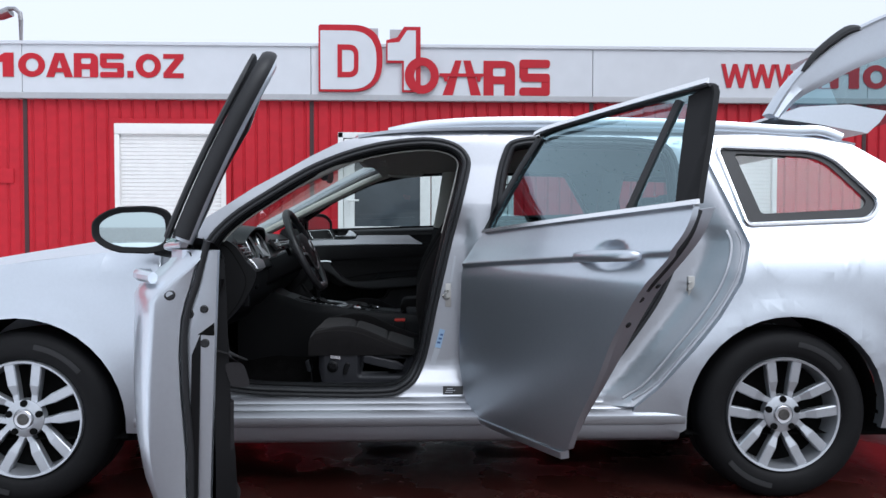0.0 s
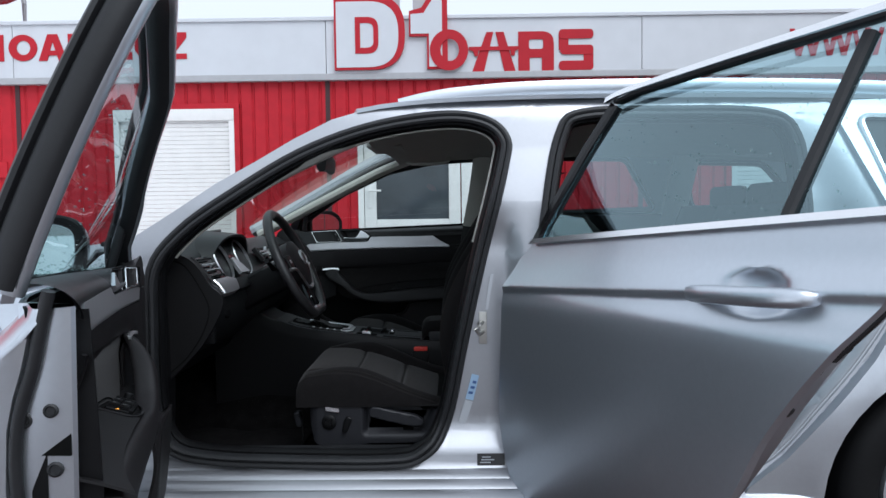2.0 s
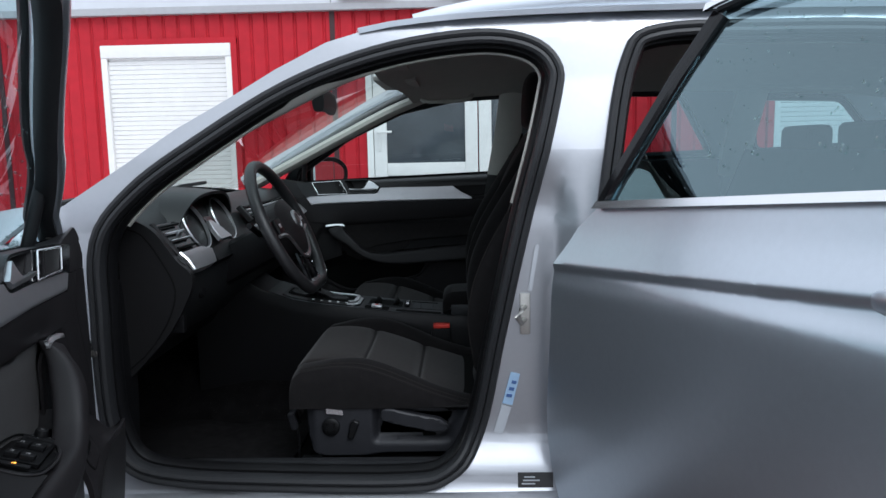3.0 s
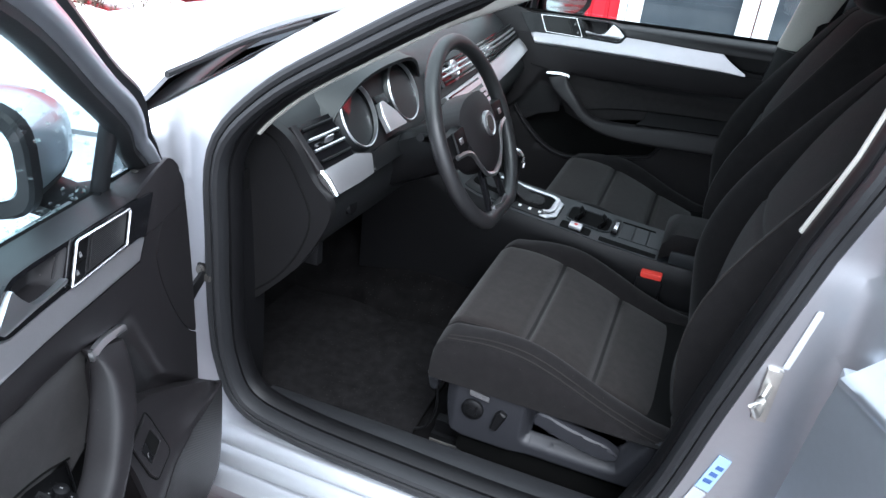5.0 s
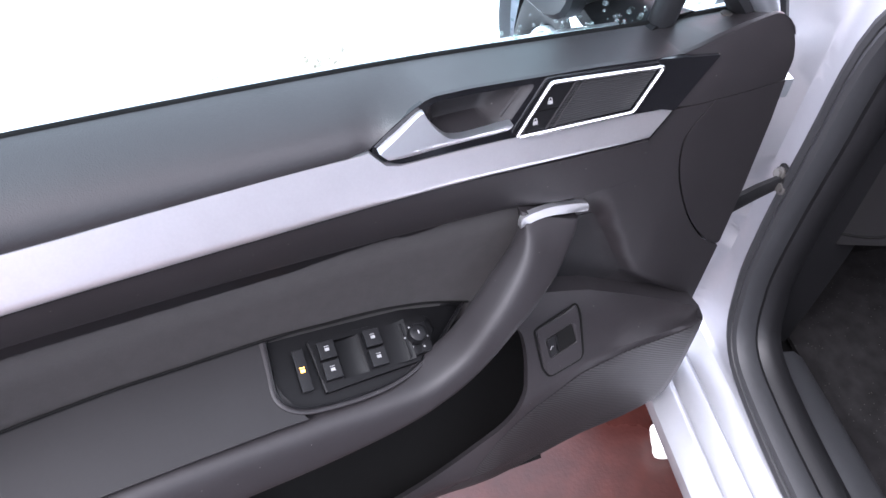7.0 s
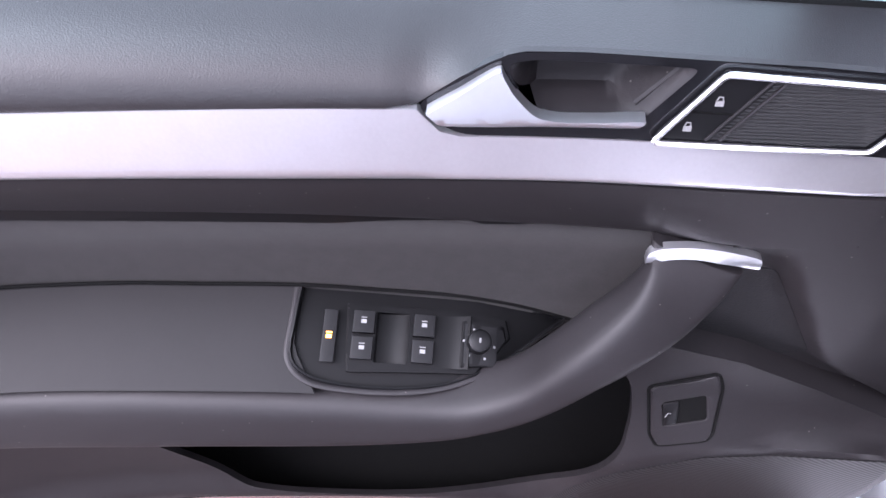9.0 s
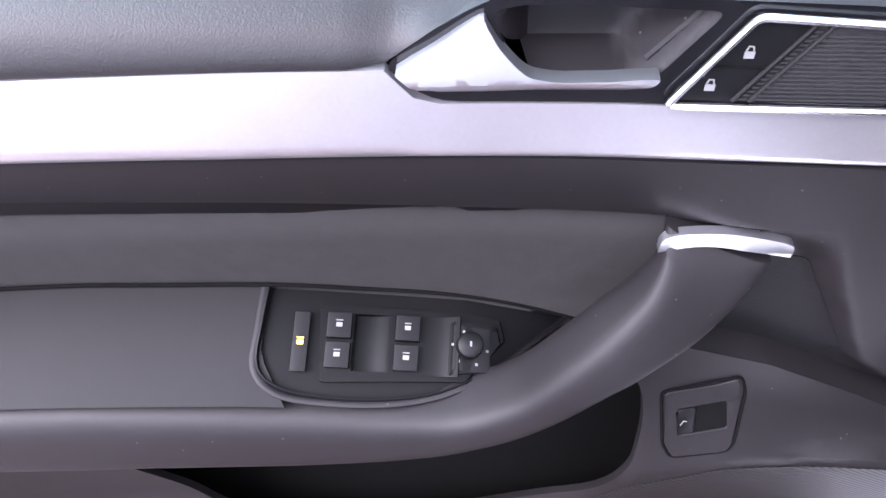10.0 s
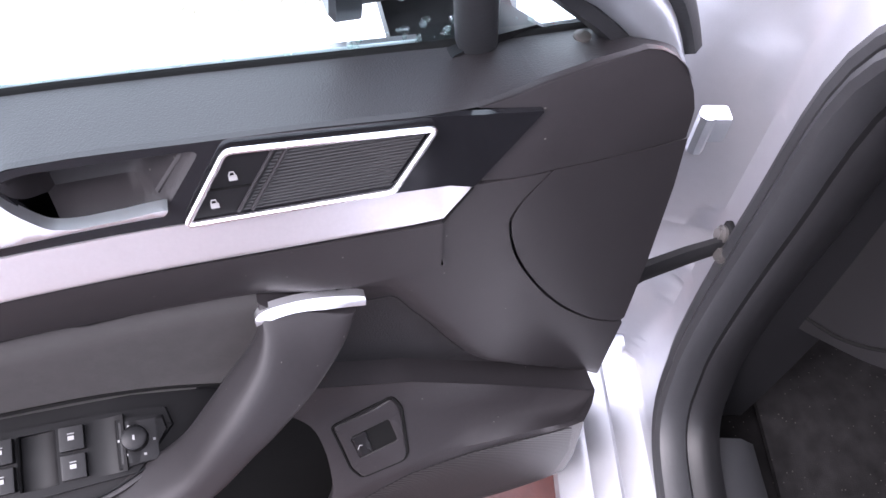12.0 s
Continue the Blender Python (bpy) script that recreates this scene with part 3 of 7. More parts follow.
# roof, rails, bonnet, screens
ROOF_Z = [(1.10, 1.345), (1.25, 1.378), (1.5, 1.396), (2.0, 1.40), (2.5, 1.392), (2.9, 1.375), (3.15, 1.345)]


def roof(u, v):
    s = 2 * v - 1
    x = 1.19 + 1.96 * u - 0.07 * (1 - s * s) * (1 - u)
    return Vector((x, 0.185 + (2 * C - 0.37) * v, ease(ROOF_Z, x) + 0.05 * (1 - s ** 4) * (0.35 + 0.65 * min(1.0, u * 5))))


part("roof", grid(roof, steps(0, 1, 30), steps(0, 1, 20), 0.012), PAINT, car)
part("headliner", grid(lambda u, v: roof(0.02 + 0.96 * u, 0.03 + 0.94 * v) - Vector((0, 0, 0.055 + 0.03 * (abs(2 * v - 1) ** 6))), steps(0, 1, 20), steps(0, 1, 14), 0.006), LINER, car, "pale grey cloth headliner")
for sy in (0.225, 2 * C - 0.225):
    rail = sweep(spline([(1.31, sy, 1.378), (1.39, sy, 1.396), (1.50, sy, 1.411), (1.73, sy, 1.424), (2.2, sy, 1.425), (2.58, sy, 1.415), (2.90, sy, 1.397), (3.02, sy - 0.01, 1.395), (3.10, sy - 0.02, 1.365)], 5), ring(0.020, 0.022, 10, 3))
    part("roof_rail", rail, PAINT, car)


def windscreen(u, v):
    s = 2 * v - 1
    low = Vector((0.50 - 0.12 * (1 - s * s), 0.115 + (2 * C - 0.23) * v, 0.968 + 0.0 * (1 - s * s)))
    top = Vector((1.20 - 0.07 * (1 - s * s), 0.235 + (2 * C - 0.47) * v, 1.345 + 0.025 * (1 - s * s)))
    return low.lerp(top, u) + Vector((-0.008, 0, 0.012)) * math.sin(math.pi * u)


part("windscreen", grid(windscreen, steps(0, 1, 14), steps(0, 1, 18)), SCREEN, car)
for sgn in (0, 1):
    fl = lambda p: Vector((p.x, 2 * C - p.y, p.z)) if sgn else p
    inner = [fl(Vector((x, y, z))) for x, y, z in ((0.54, 0.17, 0.975), (0.72, 0.180, 1.065), (0.92, 0.195, 1.165), (1.12, 0.210, 1.262), (1.26, 0.225, 1.315))]
    part("pillar_trim", sweep(spline(inner, 5), ring(0.032, 0.022, 10)), BEIGE, car, "pale grey windscreen pillar trim")
part("right_pillar", sweep(spline([(0.50, 2 * C - 0.13, 0.99), (0.80, 2 * C - 0.145, 1.15), (1.10, 2 * C - 0.17, 1.315), (1.30, 2 * C - 0.18, 1.375)], 5), ring(0.035, 0.03, 10)), PAINT, car)


def bonnet(u, v):
    s = 2 * v - 1
    x = -0.80 + (1.255 - 0.13 * (1 - s * s)) * u + 0.10 * s * s * (1 - u)
    y = 0.045 + nose(x) + (2 * C - 0.09 - 2 * nose(x)) * v
    z = ease([(-0.85, 0.69), (-0.6, 0.775), (-0.1, 0.868), (0.31, 0.918), (0.5, 0.936)], x) + 0.075 * (1 - abs(s) ** 2.2) * (0.6 + 0.4 * u)
    return Vector((x, y, z + 0.010 * math.exp(-((abs(s) - 0.72) / 0.06) ** 2)))


part("bonnet", grid(bonnet, steps(0, 1, 30), steps(0, 1, 30), 0.01), WETPAINT, car, "silver bonnet wet with rain")
part("scuttle", grid(lambda u, v: Vector((0.40 + 0.10 * u - 0.12 * (1 - (2 * v - 1) ** 2), 0.16 + (2 * C - 0.32) * v, 0.915 + 0.045 * u + 0.045 * (1 - (2 * v - 1) ** 2))), steps(0, 1, 6), steps(0, 1, 24), 0.006), HARD, car)
for y0, y1 in ((0.22, 0.80), (0.95, 1.45)):
    part("wiper", sweep([(0.44, y0, 0.992), (0.405, (y0 + y1) / 2, 0.998), (0.40, y1, 1.0)], ring(0.005, 0.007, 6)), RUBBER, car)
part("front_bumper", grid(lambda u, v: Vector((-0.90 + 0.22 * abs(2 * v - 1) ** 4 - 0.05 * math.sin(math.pi * u), 0.12 + (2 * C - 0.24) * v, 0.20 + 0.50 * u)), steps(0, 1, 8), steps(0, 1, 24), 0.01), PAINT, car)
part("grille", block((-0.93, 0.45, 0.52), (-0.85, 2 * C - 0.45, 0.66), 0.02), GLOSS, car)
part("rear_bumper", grid(lambda u, v: Vector((3.84 - 0.25 * abs(2 * v - 1) ** 5, 0.06 + (2 * C - 0.12) * v, 0.25 + 0.42 * u)), steps(0, 1, 8), steps(0, 1, 24), 0.01), PAINT, car)
part("boot_sill", block((3.35, 0.2, 0.60), (3.80, 2 * C - 0.2, 0.66), 0.02), HARD, car)

# far side of the body, with its window openings
RIGHT_OUT = [(0.595, 0.28), (0.60, 0.925), (0.72, 1.09), (0.91, 1.222), (1.12, 1.338), (1.34, 1.384), (2.2, 1.392), (2.98, 1.36), (3.12, 1.335), (3.30, 1.22), (3.52, 1.0), (3.66, 0.92), (3.80, 0.72), (3.82, 0.45), (3.75, 0.27), (3.30, 0.25)] + arch(2.786, 0.372, -8, 188) + [(2.40, 0.25)]
RW = [rounded([(0.695, 0.962), (0.725, 1.03), (0.93, 1.165), (1.16, 1.268), (1.38, 1.312), (1.60, 1.322), (1.585, 0.962)], [0.01, 0.01, 0.03, 0.03, 0.03, 0.03, 0.03]), rounded([(1.70, 1.055), (1.72, 1.325), (2.28, 1.315), (2.44, 1.075)], 0.03), rounded([(2.62, 1.075), (2.56, 1.295), (2.93, 1.285), (3.12, 1.10)], 0.04)]
far = part("right_flank", plate(RIGHT_OUT, right, flare, 0.05, RW, step=0.06), PAINT, car)
for w in RW:
    part("side_glass", plate(offset_loop(w, 0.004), right, lambda a, b: -0.015, 0.004, step=0.1), GLASS if w is RW[0] else TINTED, far)
    part("glass_edge", sweep([right(p[0], p[1], -0.022) for p in w], ring(0.016, 0.02, 6), closed=True, up=(0, 1, 0)), RUBBER, far)
part("right_fender", plate(FENDER, right, flare, 0.03, step=0.08), PAINT, car)


# wheels
def make_wheel(x, y, out):
    """out: -1 for the wheels whose face looks along -y."""
    ax = (0, out, 0)

    def at(px, h, pz):
        return Vector((x + px, y + out * h, 0.315 + pz))

    tyre = part("tyre", lathe([(0.205, -0.20), (0.245, -0.212), (0.29, -0.21), (0.318, -0.19), (0.322, -0.10), (0.318, -0.025), (0.312, -0.012), (0.298, 0.004), (0.270, 0.012), (0.240, 0.010), (0.222, 0.002), (0.214, -0.010), (0.205, -0.03)], (x, y, 0.315), ax, 64, False), TYRE, car, "black road tyre with faint sidewall bars")
    part("tread_groove", lathe([(0.3235, -0.085), (0.3235, -0.080)], (x, y, 0.315), ax, 48), VOID, tyre)
    for a0 in (60, 240):
        arc = [at(0.268 * math.cos(radians(a)), 0.0125, 0.268 * math.sin(radians(a))) for a in steps(a0 - 20, a0 + 20, 14)]
        part("sidewall_bar", sweep(arc, ring(0.011, 0.0015, 6), up=ax), TYREMARK, tyre)
    rim = part("rim", lathe([(0.19, -0.17), (0.196, -0.02), (0.204, 0.004), (0.212, 0.006), (0.214, -0.002), (0.214, -0.02), (0.214, -0.17)], (x, y, 0.315), ax, 64, False), ALLOY, tyre, "silver alloy rim with paired spokes")
    part("brake_disc", lathe([(0.06, -0.10), (0.145, -0.10), (0.145, -0.12), (0.06, -0.12)], (x, y, 0.315), ax, 40, False), DISC, tyre)
    part("wheel_well", lathe([(0.0, -0.13), (0.2, -0.13), (0.2, -0.16), (0, -0.16)], (x, y, 0.315), ax, 32), VOID, tyre)
    for k in range(10):
        mid = radians(36 * (k - k % 2) + 90)
        a = Vector((math.cos(mid), math.sin(mid)))
        b = Vector((-a.y, a.x)) * (1 if k % 2 else -1)
        p0, p1 = a * 0.035 + b * 0.027, a * 0.200 + b * 0.050
        t = (p1 - p0).normalized()
        nn = Vector((-t.y, t.x))
        rings = []
        for s, wd, h in ((0, 0.011, -0.016), (0.30, 0.012, -0.015), (0.52, 0.0185, -0.004), (1, 0.0195, 0.0)):
            p = p0.lerp(p1, s)
            rings.append([at((p + nn * wd).x, h - 0.03, (p + nn * wd).y), at((p + nn * wd).x, h - 0.004, (p + nn * wd).y), at((p + nn * wd * 0.8).x, h, (p + nn * wd * 0.8).y), at((p - nn * wd * 0.8).x, h, (p - nn * wd * 0.8).y), at((p - nn * wd).x, h - 0.004, (p - nn * wd).y), at((p - nn * wd).x, h - 0.03, (p - nn * wd).y)])
        part("spoke", loft(rings), ALLOY, tyre, smooth=False)
    part("hub", lathe([(0.07, -0.04), (0.068, -0.012), (0.05, -0.006), (0.038, -0.004), (0.038, -0.01)], (x, y, 0.315), ax, 40), ALLOY, tyre)
    part("hub_cap", lathe([(0.033, -0.01), (0.033, 0.0), (0.030, 0.003), (0.026, 0.002), (0.0, 0.0025)], (x, y, 0.315), ax, 32), SATIN, tyre, "round grey hub cap with a plain mark")
    part("cap_mark", lathe([(0.021, 0.0), (0.021, 0.004), (0.014, 0.0045), (0.013, 0.003), (0, 0.003)], (x, y, 0.315), ax, 24), DARKSTEEL, tyre)
    for k in range(5):
        a = radians(72 * k + 90)
        part("wheel_bolt", lathe([(0.0125, -0.012), (0.0125, -0.002), (0.008, 0.0), (0, 0.0)], at(0.056 * math.cos(a), 0.0, 0.056 * math.sin(a)), ax, 10), VOID, tyre)
    return tyre


for x in (0.0, 2.786):
    make_wheel(x, 0.0, -1)
    make_wheel(x, 2 * C, 1)
    for sy, o in ((0.02, 1), (2 * C - 0.02, -1)):
        part("arch_liner", loft([[Vector((x + r * math.cos(radians(a)), sy + o * (0.30 if k else 0.0), 0.315 + r * math.sin(radians(a)))) for a in steps(-12, 192, 30)] for k, r in ((0, 0.372), (1, 0.372))], caps=False), VOID, car, fix=False)

# raised tail door: a curved frame round its pane
GATE_LINE = [(2.86, 1.462), (2.925, 1.565), (3.00, 1.650), (3.15, 1.768), (3.32, 1.855), (3.58, 1.945), (3.80, 1.99)]


GATE_CURVE = spline([(x, 0, z) for x, z in GATE_LINE], 6)


def on_gate(y, b, c=0.0):
    """y across the car, b along the opened door (0 to 1), c towards the sky."""
    k = b * (len(GATE_CURVE) - 1)
    i = min(int(k), len(GATE_CURVE) - 2)
    p, q = GATE_CURVE[i], GATE_CURVE[i + 1]
    n = Vector((-(q.z - p.z), 0, q.x - p.x)).normalized()
    r = p.lerp(q, k - i)
    return Vector((r.x, y, r.z)) + n * c


def gate_depth(b):
    """Width of the painted side, thin at the roof and broad towards the end."""
    return 0.025 + 0.115 * math.sin(min(1.0, b * 1.35) * math.pi / 2) ** 1.5


bs = steps(0, 1, 41)
gate = part("tail_door", loft([[on_gate(y, b, c) for y, c in ((0.262, 0.0), (0.255, 0.012), (0.275, 0.022), (0.33, 0.022), (0.33, -0.01), (0.30, -gate_depth(b)), (0.275, -gate_depth(b) - 0.004), (0.258, -gate_depth(b) * 0.6))] for b in bs]), PAINT, car, "silver tail door standing open")
part("gate_panel", grid(lambda u, v: on_gate(0.30 + (2 * C - 0.60) * v, 0.80 + 0.2 * u, 0.0), steps(0, 1, 5), steps(0, 1, 8), 0.03), PAINT, gate)
part("tail_glass", grid(lambda u, v: on_gate(0.295 + 0.40 * v, 0.12 + 0.88 * u, -gate_depth(0.12 + 0.88 * u) * 0.96 - 0.30 * v), steps(0, 1, 24), steps(0, 1, 10)), REARGLASS, gate)
part("spoiler", loft([[Vector((x, y, z)) for x, z in ((2.86, 1.455), (2.97, 1.50), (3.17, 1.512), (3.33, 1.485), (3.30, 1.44), (3.25, 1.395), (3.05, 1.43))] for y in (0.27, 0.33, C, 2 * C - 0.33, 2 * C - 0.27)]), PAINT, gate)
part("rear_wiper", sweep(spline([on_gate(0.26, 0.30, 0.012), on_gate(0.26, 0.40, 0.03), on_gate(0.27, 0.52, 0.03), on_gate(0.30, 0.58, 0.0)], 4), ring(0.03, 0.02, 10), scale=lambda i, n: 0.35 + 0.85 * (i / (n - 1)) ** 0.7 - 0.5 * max(0.0, i / (n - 1) - 0.8) / 0.2), RUBBER, gate)

# ---- front doors ----
HINGE, OPEN = Vector((0.628, 0.05, 0)), radians(77.8)
along = Vector((math.cos(OPEN), -math.sin(OPEN), 0))
inward = Vector((math.sin(OPEN), math.cos(OPEN), 0))


def bow(u):
    """The door is slightly curved in plan."""
    return 0.10 * max(0.0, u - 0.4) ** 1.5 + 0.6 * max(0.0, u - 0.8) ** 2


def near_door(u, z, w):
    return HINGE + along * u + inward * (w + bow(u)) + Vector((0, 0, z))


def far_door(u, z, w):
    up = lerp([(0.30, 0.0), (0.55, 0.012), (0.66, 0.024), (0.78, 0.004), (0.83, 0.002), (0.88, 0.024), (0.92, 0.024), (0.945, 0.036), (1.0, 0.026)], z)
    up += 0.055 * max(0.0, u - 0.45) * max(0.0, min(1.0, (0.80 - z) / 0.08))
    return Vector((0.576 + u - 0.042 * max(0.0, 0.87 - u), 1.605 - w - bow(u) * 0.3, z + up))


def sill_z(u):
    return 0.949 + 0.045 * max(0.0, u - 0.2)


def cap(d0, r):
    """Rounded shoulder: 0 at an edge, 1 from r inwards."""
    k = max(0.0, min(1.0, d0 / r))
    return math.sqrt(max(0.0, 1 - (1 - k) ** 2))


def front_door(D, name, near):
    ups = (inward.x, inward.y, 0) if near else (0, -1, 0)
    root = part(name, plate(rounded([(0.07, 0.30), (1.02, 0.30), (1.06, 0.85), (1.06, 0.955), (0.11, 0.930), (0.05, 0.62)], 0.04), D, lambda u, z: -0.02, 0.02, step=0.06), HARD, car, "front door with charcoal trim, open" if near else "front door with charcoal trim, closed")

    def add(nm, bm, mat, label="", **kw):
        return part(nm, bm, mat, root, label, **kw)

    # one smooth inner surface, on which every trim piece lies
    CREASE = [(0.084, 0.944), (0.090, 0.954), (0.100, 0.964), (0.110, 0.9705), (0.120, 0.9735), (0.150, 0.969), (0.181, 0.962), (0.200, 0.956), (0.2165, 0.9525), (0.251, 0.957)]
    SWEEP = [(0.52, 0.046), (0.545, 0.064), (0.596, 0.117), (0.661, 0.192), (0.70, 0.214), (0.729, 0.226), (0.752, 0.240), (0.804, 0.260)]

    def soft(k):
        k = max(0.0, min(1.0, k))
        return k * k * (3 - 2 * k)

    def W(u, z):
        up = max(0.0, min(1.0, (z - 0.90) / (lerp(CREASE, u) - 0.90)))
        w = 0.0315 - 0.011 * up ** 1.4 - 0.016 * max(0.0, (0.19 - u) / 0.12) ** 1.4 * (1 - 0.6 * up)
        dip = soft((u - lerp(SWEEP, z)) / 0.026) * soft((0.824 - z) / 0.06)
        return w - 0.015 * dip

    add("carrier", plate(rounded([(0.07, 0.60), (0.30, 0.66), (0.50, 0.80), (1.03, 0.83), (1.05, 0.90), (0.50, 0.89), (0.20, 0.90), (0.11, 0.93), (0.075, 0.885), (0.060, 0.75)], 0.004), D, lambda u, z: W(u, z) - 0.014, 0.01, step=0.02), HARD)
    UP_LOW = CREASE + [(0.309, 0.961), (0.368, 0.963), (0.426, 0.9655), (0.455, 0.9655), (0.464, 0.9635), (0.488, 0.951), (0.512, 0.934), (0.53, 0.932), (0.74, 0.932), (0.86, 0.934), (1.05, 0.938)]
    UP_TOP = [(u, sill_z(u)) for u in (0.084, 0.2, 0.3, 0.5, 0.7, 1.05)]

    def roll_in(u, k):
        """From the window line a flat shoulder, rounding down to the strip."""
        flat = soft((0.53 - u) / 0.07)
        low = lerp([(0.10, 0.017), (0.2165, 0.0205), (0.251, 0.0255), (0.46, 0.0240), (0.512, 0.0290), (0.53, 0.031)], u)
        return -0.034 + (low + 0.034) * ((1 - flat) * cap(k, 1.0) + flat * (1 - (1 - k) ** 1.15))

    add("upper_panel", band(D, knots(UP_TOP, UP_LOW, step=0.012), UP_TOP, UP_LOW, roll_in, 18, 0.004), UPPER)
    add("sill_stud", lathe([(0.0055, 0.0), (0.0055, 0.001), (0.004, 0.0015), (0, 0.0015)], D(0.142, 0.9560, -0.020), (0, 0, 1), 14), DARKSTEEL)
    # front corner piece under the mirror, hinge cover, wedge
    corner = [(u, z - 0.0008) for u, z in CREASE[:9]] + [(0.1790, 0.9475), (0.2195, 0.9030), (0.198, 0.9002), (0.165, 0.8992), (0.070, 0.8905), (0.0735, 0.917), (0.079, 0.933)]
    add("corner_panel", plate(corner, D, W, 0.005, step=0.008), PLASTIC)
    arc = spline([(0.168, 0.8985), (0.186, 0.872), (0.190, 0.847), (0.1755, 0.798), (0.140, 0.732), (0.100, 0.680), (0.070, 0.652), (0.057, 0.643)], 5)
    add("hinge_cover", plate(arc + [(0.053, 0.645), (0.055, 0.735), (0.062, 0.838), (0.0685, 0.8890)], D, W, 0.005, step=0.012), PLASTIC)
    arc2 = [Vector((p.x + 0.0022, p.y - 0.0006)) for p in arc]
    wedge = arc2 + [(0.053, 0.636), (0.056, 0.53), (0.15, 0.56), (0.28, 0.64), (0.348, 0.66), (0.348, 0.79), (0.335, 0.802), (0.300, 0.8165), (0.262, 0.8195), (0.2365, 0.8225), (0.2415, 0.850), (0.2375, 0.870), (0.2205, 0.8995)]
    add("wedge_panel", plate(wedge, D, W, 0.005, step=0.005), PLASTIC)
    EDGE = [(0.221, 0.899), (0.238, 0.8730), (0.365, 0.8762), (0.47, 0.8783), (0.60, 0.8808), (0.70, 0.8825), (0.85, 0.885), (0.868, 0.8862)]
    MID_TOP = [(0.2385, 0.8710)] + [(a, b - 0.0022) for a, b in EDGE[2:7]] + [(1.05, 0.890)]
    MID_LOW = [(0.2385, 0.8245), (0.264, 0.8215), (0.30, 0.8185), (0.345, 0.812), (0.38, 0.811), (0.481, 0.815), (0.60, 0.8215), (0.725, 0.827), (0.90, 0.836), (1.05, 0.844)]
    add("middle_panel", band(D, knots(MID_TOP, MID_LOW), MID_TOP, MID_LOW, lambda u, k: 0.0345 - soft((u - 0.29) / 0.09) * (0.0145 * k ** 1.6 + 0.002 * (1 - cap(1 - k, 0.12))), 14, 0.006), PLASTIC)
    add("panel_seam", sweep([D(u, z, W(u, z) + 0.0012) for u, z in ((0.2205, 0.8990), (0.2385, 0.8705), (0.2425, 0.850), (0.2375, 0.8235), (0.264, 0.8205), (0.30, 0.8175))], ring(0.0009, 0.0009, 6)), VOID)
    # brushed strip, leaning to the sky, over a thin lip
    STRIP_TOP = [(0.221, 0.9010), (0.235, 0.9055), (0.334, 0.910), (0.398, 0.912), (0.488, 0.913), (0.500, 0.9165), (0.5125, 0.931), (0.58, 0.9318), (0.74, 0.9318), (0.795, 0.9328), (0.868, 0.8925)]
    def strip_w(u, k):
        return 0.0312 + soft((u - 0.20) / 0.06) * (lerp([(0.22, 0.10), (0.45, 0.15), (0.60, 0.20)], u) * (0.052 - (lerp(STRIP_TOP, u) - lerp(EDGE, u)) * (1 - k)) - 0.004 * max(0.0, (k - 0.82) / 0.18) ** 2)

    add("metal_strip", band(D, knots(STRIP_TOP, EDGE), STRIP_TOP, EDGE, strip_w, 20, 0.006), BRUSHED, "brushed silver metal trim strip")
    add("strip_shadow_line", sweep([D(u, lerp(EDGE, u) - 0.0012, strip_w(u, 1.0) - 0.001) for u in steps(0.245, 0.855, 60)], ring(0.0008, 0.0014, 6)), HARD)
    # black insert with the latch cup
    def squash(z):
        return 0.914 + (z - 0.9115) * 0.86

    def I(u, z, c):
        """The insert leans back to the window."""
        return D(u, squash(z), 0.0043 - 0.17 * (squash(z) - 0.914) + c)

    ins = rounded([(u, 0.9115 + (z - 0.914) / 0.86) for u, z in ((0.5125, 0.9325), (0.487, 0.952), (0.462, 0.965), (0.426, 0.965), (0.368, 0.9627), (0.309, 0.9607), (0.251, 0.9567), (0.2165, 0.9520), (0.1795, 0.9480), (0.2205, 0.9020), (0.235, 0.9062), (0.334, 0.9107), (0.398, 0.9127), (0.493, 0.9137))], [0.006, 0.012, 0.012, 0.001, 0.001, 0.001, 0.001, 0.001, 0.002, 0.002, 0.001, 0.001, 0.001, 0.02])
    cupline = rounded([(0.4645, 0.9625), (0.4500, 0.966), (0.366, 0.9625), (0.3885, 0.928), (0.394, 0.920), (0.447, 0.920), (0.456, 0.937)], [0.006, 0.006, 0.006, 0.01, 0.008, 0.01, 0.02])
    add("gloss_insert", plate(ins, I, lambda u, z: 0.0285, 0.004, [cupline], step=0.03), GLOSS, "gloss black insert with a latch cup")

    def cup(u, z):
        """Steep towards the hinge end, scooped below."""
        a = soft((u - lerp([(0.92, 0.392), (0.963, 0.366)], z)) / 0.022) * soft((0.463 - u) / 0.016) * soft((0.967 - z) / 0.008) * soft((z - 0.9190) / 0.010)
        return 0.0285 - 0.028 * a

    add("cup_lining", plate(cupline, I, cup, 0.001, step=0.004), PLASTIC, "matt black latch cup")
    add("cup_ridge", sweep([I(0.3735, 0.9575, 0.0215), I(0.3935, 0.929, 0.020)], ring(0.0016, 0.003, 6)), PLASTIC)
    hnd = spline([(0.5065, 0.9345), (0.490, 0.946), (0.4695, 0.9615), (0.4655, 0.9575), (0.460, 0.947), (0.449, 0.9335), (0.440, 0.930), (0.431, 0.929)], 4) + spline([(0.411, 0.9295), (0.3915, 0.931), (0.391, 0.928), (0.398, 0.9195), (0.404, 0.9180)], 3) + [(0.469, 0.9170), (0.488, 0.9178)] + spline([(0.4975, 0.924), (0.5065, 0.9345)], 3)[:-1]
